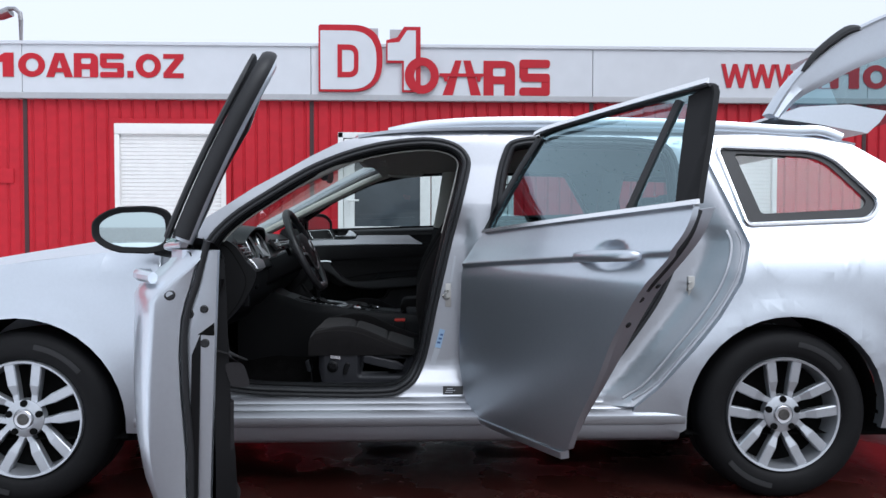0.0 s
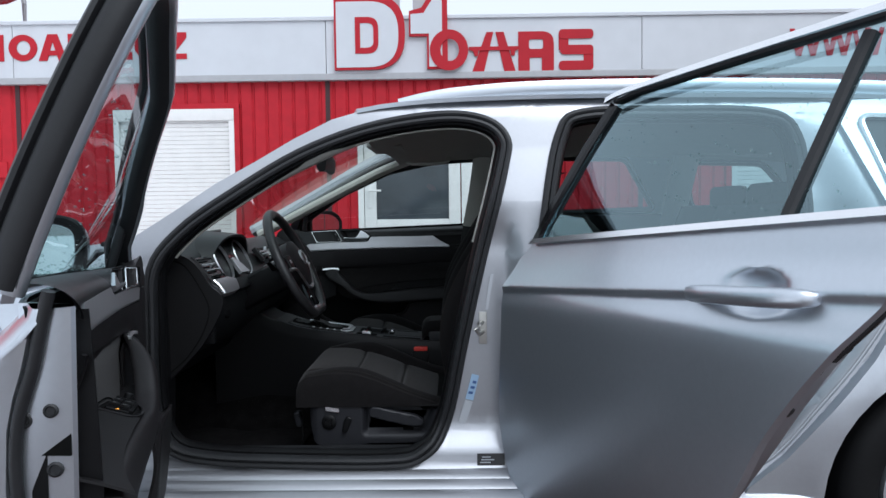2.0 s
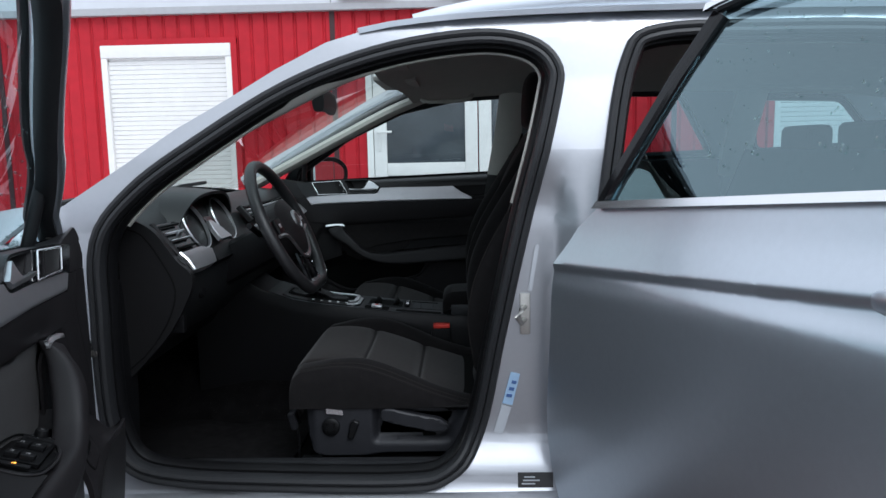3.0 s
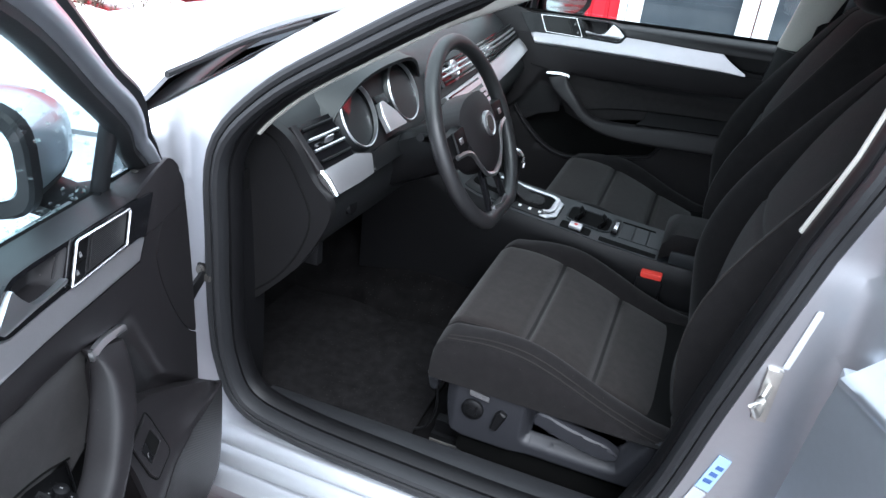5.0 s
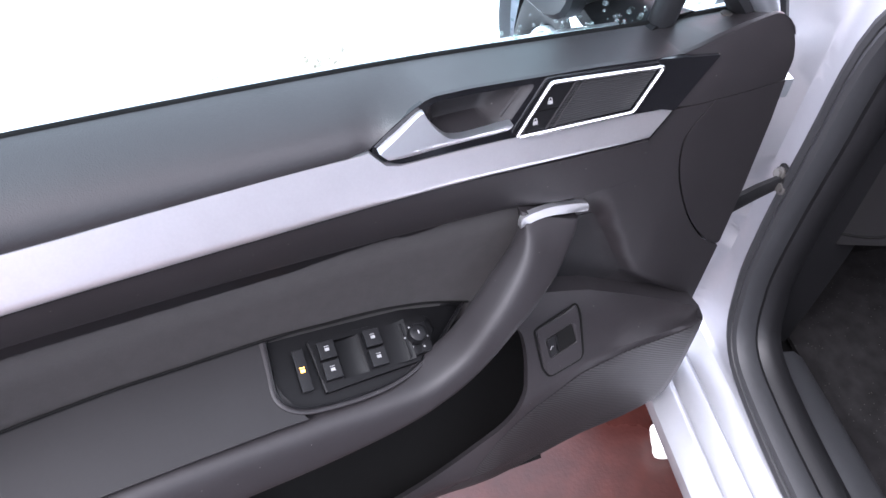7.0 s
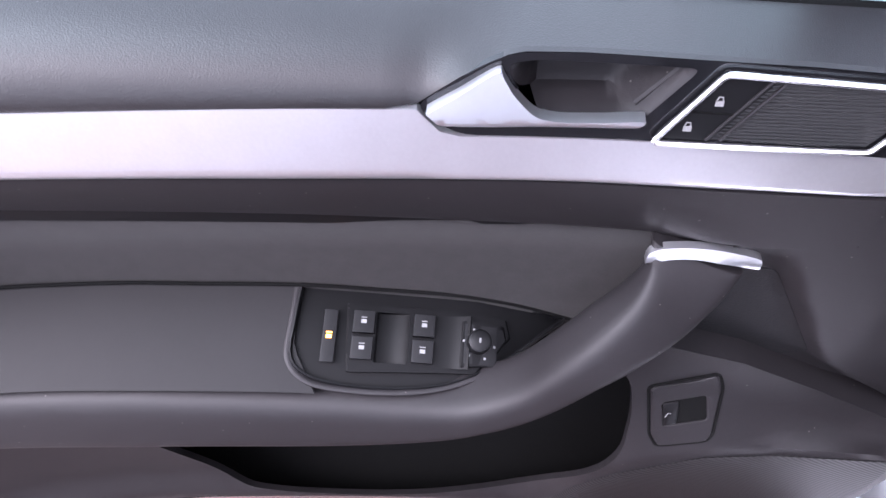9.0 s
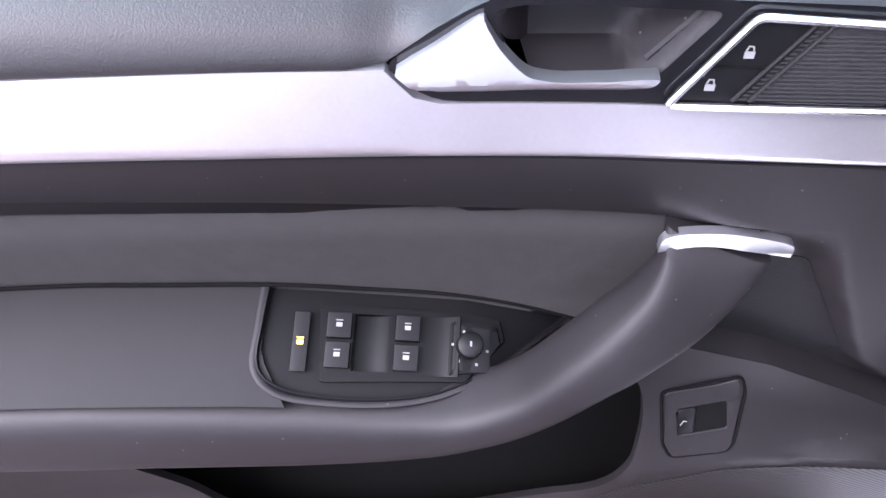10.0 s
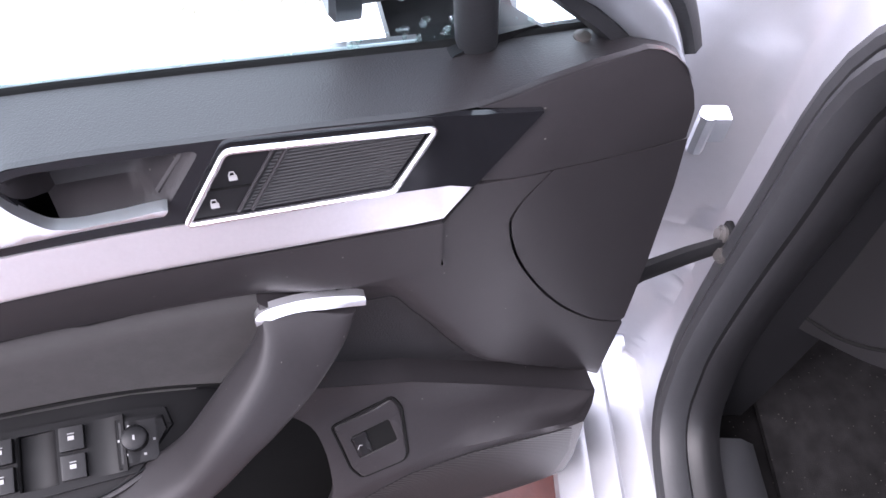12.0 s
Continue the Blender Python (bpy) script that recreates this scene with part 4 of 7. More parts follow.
    add("latch_handle", plate(hnd, I, lambda u, z: 0.0275 + 0.009 * soft((z - 0.9150) / 0.014) - 0.08 * max(0.0, z - 0.926) + 0.02 * max(0.0, u - 0.445), 0.008, step=0.004), SATIN, "satin chrome inner door handle")
    add("grille_insert", plate([(0.3795, 0.9145), (0.3525, 0.9605), (0.2475, 0.9525), (0.2710, 0.9135)], I, lambda u, z: 0.0302, 0.004, step=0), MESHBLACK, "ribbed black tweeter grille")
    fr = rounded([(0.3840, 0.9122), (0.3540, 0.9628), (0.2430, 0.9548), (0.2690, 0.9108)], 0.004, 3)
    add("chrome_frame", sweep([I(p.x, p.y, 0.0325) for p in fr], ring(0.0019 if near else 0.0012, 0.0018 if near else 0.0008, 8), closed=True, up=ups), CHROME, "bright chrome parallelogram frame")
    add("button_base", plate([(0.3805, 0.9145), (0.3530, 0.9603), (0.3270, 0.9585), (0.3530, 0.9140)], I, lambda u, z: 0.0308, 0.003, step=0), HARD)
    for du in (0.0, 0.0075):
        add("slant_rib", sweep([I(0.3555 - du, 0.9150, 0.0315), I(0.3300 - du, 0.9582, 0.0315)], ring(0.0011, 0.0008, 6), up=ups), PLASTIC)
    add("button_gap", sweep([I(0.3690, 0.9352, 0.0312), I(0.3440, 0.9342, 0.0312)], ring(0.0006, 0.0006, 4), up=ups), VOID)
    for (u, z) in ((0.3665, 0.9240), (0.3535, 0.9430)):
        add("button_mark", merge(block((u - 0.0022, z - 0.0030, 0.0311), (u + 0.0022, z + 0.0006, 0.0316), 0, place=lambda a, c, e: I(a, c, e)), tube([I(u - 0.0015, z + 0.0006, 0.0315), I(u - 0.0010, z + 0.0034, 0.0315), I(u + 0.0010, z + 0.0036, 0.0315), I(u + 0.0017, z + 0.0012, 0.0315)], 0.00045, 4)), DIMMARK)
    # cloth panel
    cloth = [(1.04, 0.850), (0.90, 0.842), (0.725, 0.833), (0.60, 0.827), (0.481, 0.821), (0.345, 0.815), (0.336, 0.74), (0.37, 0.66), (0.42, 0.64), (0.60, 0.68), (1.04, 0.69)]
    add("cloth_panel", plate(cloth, D, lambda u, z: 0.0105 - 0.004 * math.sin(math.pi * max(0, min(1, (z - 0.70) / 0.12))) + 0.0055 * soft((z - 0.765) / 0.05), 0.02, step=(0.025, 0.006)), CLOTH, "charcoal woven cloth door insert")

    # armrest: flat top, padded front roll, pull handle
    def arm_top(u):
        return lerp([(0.40, 0.668), (0.414, 0.677), (0.48, 0.699), (0.55, 0.708), (0.62, 0.716), (0.78, 0.722), (1.04, 0.726)], u)

    def shelf(u, k):
        """k from the cloth (0) to the front roll (1)."""
        return D(u, arm_top(u) - 0.022 * k - 0.006 * k * k, 0.008 + 0.082 * k)

    add("armrest_top", grid(lambda a, k: shelf((0.621 - 0.05 * max(0.0, k - 0.6)) * (1 - a) + 1.04 * a, k), steps(0, 1, 16), steps(0, 1, 10), 0.004), ARMTOP)
    path = [(0.331, 0.803, 0.029), (0.338, 0.787, 0.039), (0.357, 0.766, 0.055), (0.397, 0.731, 0.072), (0.434, 0.690, 0.080), (0.474, 0.665, 0.084), (0.52, 0.654, 0.085), (0.60, 0.650, 0.085), (0.75, 0.654, 0.085), (0.90, 0.656, 0.08), (1.03, 0.659, 0.07)]
    pts = spline([D(*((a, b, c))) for a, b, c in path], 6)
    wide = [0.034, 0.030, 0.0235, 0.0175, 0.015, 0.015, 0.020, 0.026, 0.030, 0.030, 0.030]

    def arm_scale(i, n):
        k = i / (n - 1) * (len(wide) - 1)
        a = min(int(k), len(wide) - 2)
        return (1.0, (wide[a] + (wide[a + 1] - wide[a]) * (k - a)) / 0.03)

    sect = [(y, x) for x, y in ring(0.021, 0.030, 24, 4.0)]

    def arm():
        """Section: thick across the door plane, deep along its normal."""
        bm = bmesh.new()
        rings = []
        nrm = Vector(ups).normalized()
        n = len(pts)
        for i, p in enumerate(pts):
            t = (pts[min(i + 1, n - 1)] - pts[max(i - 1, 0)]).normalized()
            side = t.cross(nrm).normalized()
            k = arm_scale(i, n)[1]
            dp = 0.008 + 0.015 * min(1.0, max(0.0, i / 16))
            rings.append([bm.verts.new(p + side * s[0] * k + nrm * (s[1] / 0.021 * dp - 0.30 * side.z * s[0] * k)) for s in sect])
        for a, b in zip(rings, rings[1:]):
            for j in range(len(sect)):
                bm.faces.new((a[j], a[(j + 1) % len(sect)], b[(j + 1) % len(sect)], b[j]))
        bm.faces.new(rings[0][::-1])
        bm.faces.new(rings[-1])
        return bm

    add("armrest", arm(), PLASTIC, "padded charcoal armrest with a pull handle")
    capo = spline([(0.3665, 0.8015), (0.352, 0.8065), (0.328, 0.8070), (0.2925, 0.8015)], 4) + spline([(0.2920, 0.8070), (0.296, 0.8100), (0.326, 0.8135), (0.351, 0.8130), (0.363, 0.8105), (0.3665, 0.8070)], 4)
    add("handle_cap", plate(capo, D, lambda u, z: 0.0395 - 0.75 * max(0.0, z - 0.806), 0.006, step=0.004), SATIN, "bright chrome cap on the pull handle")
    add("cloth_seam", sweep(spline([D(u, arm_top(u) + 0.003, 0.011) for u in (0.40, 0.45, 0.50, 0.56, 0.62, 0.70, 0.78, 0.9, 1.03)], 4), ring(0.0014, 0.0016, 6)), VOID)
    # switch console let into the armrest top
    def deck(u, z, c):
        """A plane laid on the armrest: z runs from the cloth (0) to the roll (1)."""
        p = shelf(u, z)
        q = shelf(u, z + 0.02) - p
        r = shelf(u + 0.02, z) - p
        nn = r.cross(q).normalized()
        if nn.z < 0:
            nn = -nn
        return p + nn * c

    if not near:
        lip = spline([(0.205, 0.66), (0.24, 0.615), (0.30, 0.565), (0.377, 0.532), (0.47, 0.540), (0.58, 0.560), (0.650, 0.572), (0.672, 0.590), (0.690, 0.615), (0.74, 0.622), (0.95, 0.635)], 4)
        add("lower_panel", plate(lip + [Vector(p) for p in ((1.03, 0.60), (1.03, 0.33), (0.40, 0.28), (0.10, 0.34), (0.085, 0.57))], D, lambda u, z: 0.035, 0.03, step=0.04, bevel=0.003), PLASTIC, "charcoal lower door trim with an open pocket")
        add("pocket_lip", sweep([D(p.x, p.y, 0.036) for p in lip], ring(0.006, 0.008, 8), up=ups), PLASTIC)
        # Near-black sheet gives the shade inside the pocket
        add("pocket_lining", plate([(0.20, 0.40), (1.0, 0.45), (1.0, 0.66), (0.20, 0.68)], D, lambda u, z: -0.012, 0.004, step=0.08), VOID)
        return add("grain_patch", plate(rounded([(0.262, 0.757), (0.2485, 0.752), (0.203, 0.664), (0.200, 0.648), (0.251, 0.640), (0.33, 0.66), (0.33, 0.75), (0.290, 0.755)], 0.006), D, lambda u, z: W(u, z) + 0.0008, 0.002, step=0.01), GRAINED) and root
    con = spline([(0.620, 0.0), (0.622, 0.35), (0.622, 0.70), (0.605, 0.87), (0.57, 0.93), (0.53, 0.92), (0.495, 0.84), (0.46, 0.62), (0.425, 0.25), (0.405, 0.02)], 4) + [(0.50, -0.01)]
    add("switch_tray", plate(con, deck, lambda a, b: -0.004, 0.004, step=(0.02, 0.1)), TRAY, "black switch tray for windows and mirrors")
    add("tray_wall", sweep([deck(p[0], p[1], -0.001) for p in con], ring(0.0016, 0.0045, 8), closed=True), HARD)
    add("tray_rim", sweep([deck(p[0], p[1], 0.001) for p in spline([(0.6235, -0.02), (0.6245, 0.35), (0.6245, 0.70), (0.607, 0.90), (0.57, 0.955), (0.53, 0.94), (0.497, 0.86), (0.470, 0.72)], 5)], ring(0.0028, 0.0016, 8)), PLASTIC)
    wells = [[(u - 0.011, 0.24), (u - 0.011, 0.70), (u - 0.034, 0.70), (u - 0.034, 0.24)] for u in (0.568, 0.521)]
    add("switch_base", plate(rounded([(0.583, 0.17), (0.579, 0.80), (0.478, 0.74), (0.452, 0.36), (0.456, 0.19)], 0.010), deck, lambda a, b: 0.003, 0.006, [wells[0]], step=0.02, bevel=0.0015), TRAY)

    def key(u0, u1, k0, k1, h, nm="window_switch", tilt=0.0):
        add(nm, block((u0, k0, 0.0), (u1, k1, h), 0.0018, 2, lambda a, b, c: deck(a, b, c + tilt * (b - k0))), HARD)

    def glyph(u, k, mat=WHITE, h=0.0125):
        add("switch_mark", merge(block((u - 0.0021, k - 0.018, h), (u + 0.0021, k + 0.016, h + 0.0006), 0, place=deck), tube([deck(u - 0.0023, k - 0.038, h), deck(u + 0.0023, k - 0.038, h)], 0.0005, 4)), mat)

    key(0.5890, 0.6000, 0.24, 0.72, 0.003, "child_lock_switch")
    glyph(0.5945, 0.49, ORANGE, 0.0032)
    for u in (0.568, 0.521):
        for k in (0.25, 0.485):
            key(u - 0.0085, u + 0.0085, k, k + 0.20, 0.010)
            glyph(u, k + 0.10, DIMMARK, 0.0102)
        # a finger well rises in a curve away from the keys
        add("finger_well", grid(lambda a, b, u=u: deck(u - 0.010 - 0.026 * a, 0.23 + 0.48 * b, (0.0035 if u < 0.55 else -0.004) + 0.007 * a ** 3), steps(0, 1, 10), steps(0, 1, 6), 0.001), TRAY)
    mp = rounded([(0.4915, 0.27), (0.4915, 0.70), (0.470, 0.66), (0.457, 0.40), (0.4595, 0.27)], 0.006)
    add("mirror_switch_plate", plate(mp, deck, lambda a, b: 0.0085, 0.008, step=0.015, bevel=0.0015), TRAY)
    key(0.4640, 0.4890, 0.30, 0.655, 0.0092, "mirror_switch_base")
    kc = deck(0.4780, 0.46, 0.009)
    kn = (deck(0.4780, 0.46, 0.02) - kc).normalized()
    add("mirror_knob", lathe([(0.0095, 0.0), (0.0095, 0.007), (0.0088, 0.0105), (0.0072, 0.0115), (0, 0.0115)], kc, kn, 28), HARD)
    add("knob_mark", block((0.4775, 0.44, 0.0204), (0.4787, 0.48, 0.0209), 0, place=deck), DIMMARK)
    for a in range(5):
        an = radians(-70 + a * 62)
        add("knob_mark", block((0.478 + 0.0115 * math.cos(an) - 0.0008, 0.475 + 0.135 * math.sin(an) - 0.010, 0.0094), (0.478 + 0.0115 * math.cos(an) + 0.0008, 0.475 + 0.135 * math.sin(an) + 0.010, 0.0098), 0, place=deck), DIMMARK)

    # lower module: pocket, boot release, speaker grille
    rim_in = spline([(0.372, 0.700), (0.353, 0.664), (0.344, 0.614), (0.340, 0.557), (0.341, 0.505), (0.362, 0.455), (0.423, 0.408), (0.52, 0.384), (0.60, 0.377), (0.70, 0.386), (0.745, 0.405), (0.79, 0.47), (0.83, 0.54)], 4)
    low = rim_in + [(0.90, 0.60), (1.035, 0.60), (1.03, 0.35), (0.90, 0.285), (0.40, 0.272), (0.30, 0.285), (0.24, 0.318), (0.150, 0.335), (0.083, 0.37), (0.074, 0.434), (0.076, 0.52), (0.083, 0.573), (0.14, 0.611), (0.199, 0.648), (0.268, 0.688), (0.345, 0.714)]

    def module(u, z):
        lip = 0.060 + 0.016 * math.exp(-((z - 0.375) / 0.03) ** 2) * min(1, max(0, (u - 0.28) / 0.1))
        round_low = cap(z - lerp([(0.2, 0.305), (0.35, 0.265)], u), 0.10)
        front = cap(u - 0.070, 0.05)
        below = max(0.0, min(1.0, (lerp([(0.083, 0.573), (0.14, 0.611), (0.199, 0.648), (0.268, 0.688), (0.345, 0.714), (0.37, 0.72)], u) - z) / 0.03))
        ridge = 0.01 + 0.01 * (1 - (1 - below) ** 2) if u < 0.37 else 0.02
        return (lip - 0.02) * (0.35 + 0.65 * round_low) * (0.8 + 0.2 * front) + ridge

    LEDGE = [(0.083, 0.573), (0.14, 0.611), (0.199, 0.648), (0.268, 0.688), (0.345, 0.714), (0.372, 0.702)]
    BEND = [(0.083, 0.545), (0.198, 0.540), (0.262, 0.525), (0.335, 0.47), (0.40, 0.385)]

    def M(u, z, c):
        """The module's front: a ramp out from the ledge to a bend, then the grille falling back to the foot."""
        w = module(u, z)
        a, b = lerp(LEDGE, u), lerp(BEND, u)
        t = (a - z) / (a - b)
        out = lerp([(0.22, 0.080), (0.33, 0.088)], u)
        v = 0.041 + (out - 0.041) * max(0.0, t) if t < 1 else out - 0.022 * min(1.0, (b - z) / 0.17) ** 1.5
        if 0.88 < t < 1.12:
            v -= 0.003 * (1 - abs(t - 1) / 0.12) ** 2
        d = (v - w) * soft((0.45 - u) / 0.09)
        return D(u + (0.42 - u) * 3.6 * d, z + 2.1 * d + 0.6 * c, w + d + 0.8 * c)

    add("lower_panel", plate(low, M, None, 0.010, step=(0.012, 0.010)), PLASTIC, "charcoal lower door trim with an open pocket")
    ledge = [(a + (c - a) * t / 8, b + (e - b) * t / 8) for (a, b), (c, e) in zip(LEDGE, LEDGE[1:]) for t in range(8)]
    add("pocket_ledge", grid(lambda i, k: M(*ledge[i], -0.001) + (D(0.2, 0, 0) - D(0.2, 0.002, 0.045)) * k, range(len(ledge)), steps(0, 1, 5), 0.002), PLASTIC)
    # Back of the pocket, its shade put into the colour
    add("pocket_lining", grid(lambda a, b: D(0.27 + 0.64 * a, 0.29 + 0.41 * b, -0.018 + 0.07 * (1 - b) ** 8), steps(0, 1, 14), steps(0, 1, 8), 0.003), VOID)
    rel = rounded([(0.337, 0.657), (0.286, 0.684), (0.279, 0.666), (0.266, 0.568), (0.268, 0.554), (0.310, 0.535), (0.321, 0.560)], 0.008)
    add("release_groove", sweep([M(p.x, p.y, 0.0005) for p in rel], ring(0.0012, 0.0012, 6), closed=True), VOID)
    add("release_plate", plate(offset_loop(rel, -0.002), M, lambda a, b: 0.0025, 0.004, [rounded([(0.321, 0.628), (0.289, 0.648), (0.2785, 0.600), (0.312, 0.580)], 0.004)], step=0.012, bevel=0.001), PLASTIC)
    # Flat black plate laid on the panel, painting the recess as shaded
    add("release_well_shade", plate(rounded([(0.323, 0.630), (0.287, 0.651), (0.2765, 0.598), (0.312, 0.578)], 0.003), M, lambda a, b: 0.0008, 0.002, step=0.006), VOID)
    add("boot_release", plate(rounded([(0.3205, 0.6265), (0.3085, 0.634), (0.3005, 0.5875), (0.3120, 0.581)], 0.002), M, lambda a, b: 0.003 - 0.25 * max(0, 0.308 - a), 0.008, step=0.01, bevel=0.001), HARD)
    add("button_mark", tube([M(0.3145, 0.602, 0.0040), M(0.3135, 0.610, 0.0040), M(0.311, 0.609, 0.0040)], 0.0005, 4), DIMMARK)
    spk = [(0.092, 0.538), (0.198, 0.534), (0.262, 0.518), (0.335, 0.463), (0.40, 0.385), (0.43, 0.300), (0.30, 0.305), (0.24, 0.335), (0.150, 0.352), (0.098, 0.38), (0.086, 0.46)]
    add("speaker_grille", plate(rounded(spk, 0.01), M, lambda a, b: 0.0009, 0.003, step=0.015), RIBS, "ribbed black speaker grille")
    tri = rounded([(0.292, 0.772), (0.268, 0.772), (0.2085, 0.663), (0.212, 0.650), (0.262, 0.638), (0.33, 0.66), (0.33, 0.765)], 0.005)
    add("grain_patch", plate(tri, D, lambda u, z: W(u, z) + 0.0008, 0.002, step=0.01), GRAINED)
    return root


near = front_door(near_door, "front_left_door", True)
distant = front_door(far_door, "front_right_door", False)


def dpart(nm, bm, mat, label="", parent=None, **kw):
    return part(nm, bm, mat, parent or near, label, **kw)


# pressed shell of the open door: outer skin, shut faces
OUT_W = [(0.28, -0.065), (0.34, -0.105), (0.45, -0.132), (0.62, -0.143), (0.80, -0.140), (0.85, -0.138), (0.875, -0.112), (0.91, -0.072), (0.945, -0.042), (1.01, -0.030)]


SHUT_LINE = [(0.28, -0.030), (0.36, -0.033), (0.49, -0.038), (0.62, -0.052), (0.75, -0.060), (0.82, -0.053), (0.88, -0.036), (0.95, -0.022), (1.0, -0.010)]


def shell_ring(z):
    u1 = 1.075 + (z - 0.86) * 0.10
    u0 = lerp([(0.28, 0.06), (0.5, 0.03), (0.9, 0.045), (1.0, 0.10)], z)
    wo, wi = ease(OUT_W, z), lerp([(0.28, -0.03), (0.33, -0.02), (1.0, -0.02)], z)
    out = []
    for u in steps(u0 + 0.012, u1 - 0.006, 12):
        out.append((u, wo + 0.045 * (1 - u / 1.08) - 0.012 * math.sin(math.pi * u)))
    out += [(u1, wo + 0.006), (u1 + 0.002, wo + 0.016)]
    sw = lerp(SHUT_LINE, z)
    out += [(u1 - 0.003, sw - 0.014), (u1 - 0.014, sw - 0.006), (u1 - 0.014, sw + 0.006), (u1 - 0.010, sw + 0.014), (u1 - 0.014, 0.012), (u1 - 0.020, 0.019), (u1 - 0.05, 0.020)]
    for u in steps(u1 - 0.08, u0 + 0.02, 8):
        out.append((u, min(-0.045, wi - 0.02)))
    out.append((u0, -0.06))
    return [near_door(u, z - 0.024 * max(0.0, (z - 0.90) / 0.058) * max(0.0, 1 - u), w) for u, w in out]


dpart("shell", loft([shell_ring(z) for z in (0.285, 0.30, 0.33, 0.40, 0.48, 0.56, 0.64, 0.72, 0.80, 0.84, 0.86, 0.875, 0.89, 0.92, 0.945, 0.958)]), PAINT, "silver painted door shell with its shut face")
sealp = [near_door(1.069 + (z - 0.86) * 0.10, z, lerp(SHUT_LINE, z)) for z in (0.34, 0.40, 0.47, 0.55, 0.63, 0.70, 0.76, 0.82, 0.88, 0.93, 0.98)]
dpart("shut_seal", sweep(spline(sealp, 4), ring(0.0085, 0.009, 10), up=tuple(along)), RUBBER)
for z, w, rr in ((0.857, -0.094, 0.0125), (0.811, -0.047, 0.0115), (0.8215, -0.014, 0.0095), (0.741, -0.010, 0.0105)):
    uu = 1.062 + (z - 0.86) * 0.10 + (0.011 if w < -0.08 else 0.0)
    dpart("grommet", lathe([(rr, -0.006), (rr, 0.003), (rr * 0.72, 0.0045), (rr * 0.6, 0.002), (0, 0.002)], near_door(uu, z, w), tuple(along), 18), RUBBER)
dpart("lock", plate(rounded([(-0.036, 0.762), (0.010, 0.758), (0.010, 0.790), (-0.020, 0.779), (-0.036, 0.772)], 0.003), lambda a, b, c: near_door(1.054 + c, b, a), None, 0.01, step=0), VOID, "dark lock slot")
dpart("trim_edge", grid(lambda a, b: near_door(1.030 + 0.004 * math.sin(9 * a), 0.31 + 0.64 * a, 0.018 + (0.052 - 0.03 * a) * b), steps(0, 1, 16), steps(0, 1, 5), 0.004), HARD)

# window frame, glass, seals
def lean(u, z):
    """The frame leans in, bending more towards the roof at its rear upright."""
    k = max(0.0, min(1.0, (u - 0.5) / 0.4))
    a = 0.375 * max(0.0, z - 1.0) + 0.050 * max(0.0, min(1.0, (z - 0.965) / 0.1)) * max(0.0, min(1.0, (u - 0.28) / 0.35)) ** 1.3
    b = 0.36 * max(0.0, z - 0.95) + 0.22 * max(0.0, z - 0.95) ** 2
    return a + (b - a) * k


def wf(u, z, w=0.0):
    foot = 0.026 * max(0.0, min(1.0, (1.10 - z) / 0.14)) * max(0.0, min(1.0, (1.0 - u) / 0.2))
    return near_door(u, z, -0.005 + w + lean(u, z) - foot - 0.72 * bow(u))


FRAMEPATH = spline([(0.078, 0.915), (0.102, 0.962), (0.148, 1.008), (0.215, 1.067), (0.32, 1.135), (0.51, 1.252), (0.70, 1.335), (0.88, 1.385), (1.00, 1.398), (1.062, 1.385), (1.085, 1.33), (1.08, 1.16), (1.072, 1.05), (1.068, 0.98)], 5)
dpart("window_frame", sweep([wf(p.x, p.y) for p in FRAMEPATH], ring(0.017, 0.024, 16, 2.4), up=tuple(inward)), PAINT)
dpart("outer_seal", sweep([wf(p.x, p.y, -0.036) for p in offset_loop(FRAMEPATH, 0.013)[1:-1]], ring(0.013, 0.008, 8), up=tuple(inward)), RUBBER)
dpart("glass_run", sweep([wf(p.x, p.y, 0.004) for p in offset_loop(FRAMEPATH, -0.018)[1:-1]], ring(0.010, 0.018, 8), up=tuple(inward)), RUBBER)
dpart("frame_seal", sweep([wf(p.x, p.y, -0.006) for p in offset_loop(FRAMEPATH, 0.022)[1:-1]], ring(0.0105, 0.019, 10), up=tuple(inward)), RUBBER)
rear_edge = [p for p in offset_loop(FRAMEPATH, 0.016) if p.x > 1.05 and p.y < 1.392]
dpart("frame_flange", grid(lambda i, k: wf(rear_edge[i].x, rear_edge[i].y, 0.0 + (0.002 + 0.014 * max(0.0, min(1.0, (1.39 - rear_edge[i].y) / 0.42))) * k), range(len(rear_edge)), steps(0, 1, 5), 0.006), PAINT, "pale painted inner flange of the window frame")
dpart("quarter_post", sweep([wf(0.200, 0.935, -0.010), wf(0.222, 1.075, -0.012)], ring(0.0125, 0.011, 12, 2.6), up=tuple(inward)), RUBBER)
dpart("sill_seal", sweep([near_door(u, sill_z(u) - 0.002, -0.0385) for u in steps(0.12, 1.06, 16)], ring(0.0045, 0.0035, 8)), VOID)
dpart("sill_chrome", sweep([near_door(u, sill_z(u) - 0.016, -0.058) for u in steps(0.10, 1.045, 16)], ring(0.006, 0.008, 8)), SATIN)
GL = [p for p in offset_loop(FRAMEPATH, -0.012)][1:-1] + [Vector((1.06, 0.975)), Vector((0.6, 0.955)), Vector((0.2, 0.935)), Vector((0.14, 0.935))]
dpart("window_glass", plate(GL, lambda a, b, c: wf(a, b, c - 0.012), None, 0.003, step=0.08), DOORGLASS, "clear side window with rain drops")
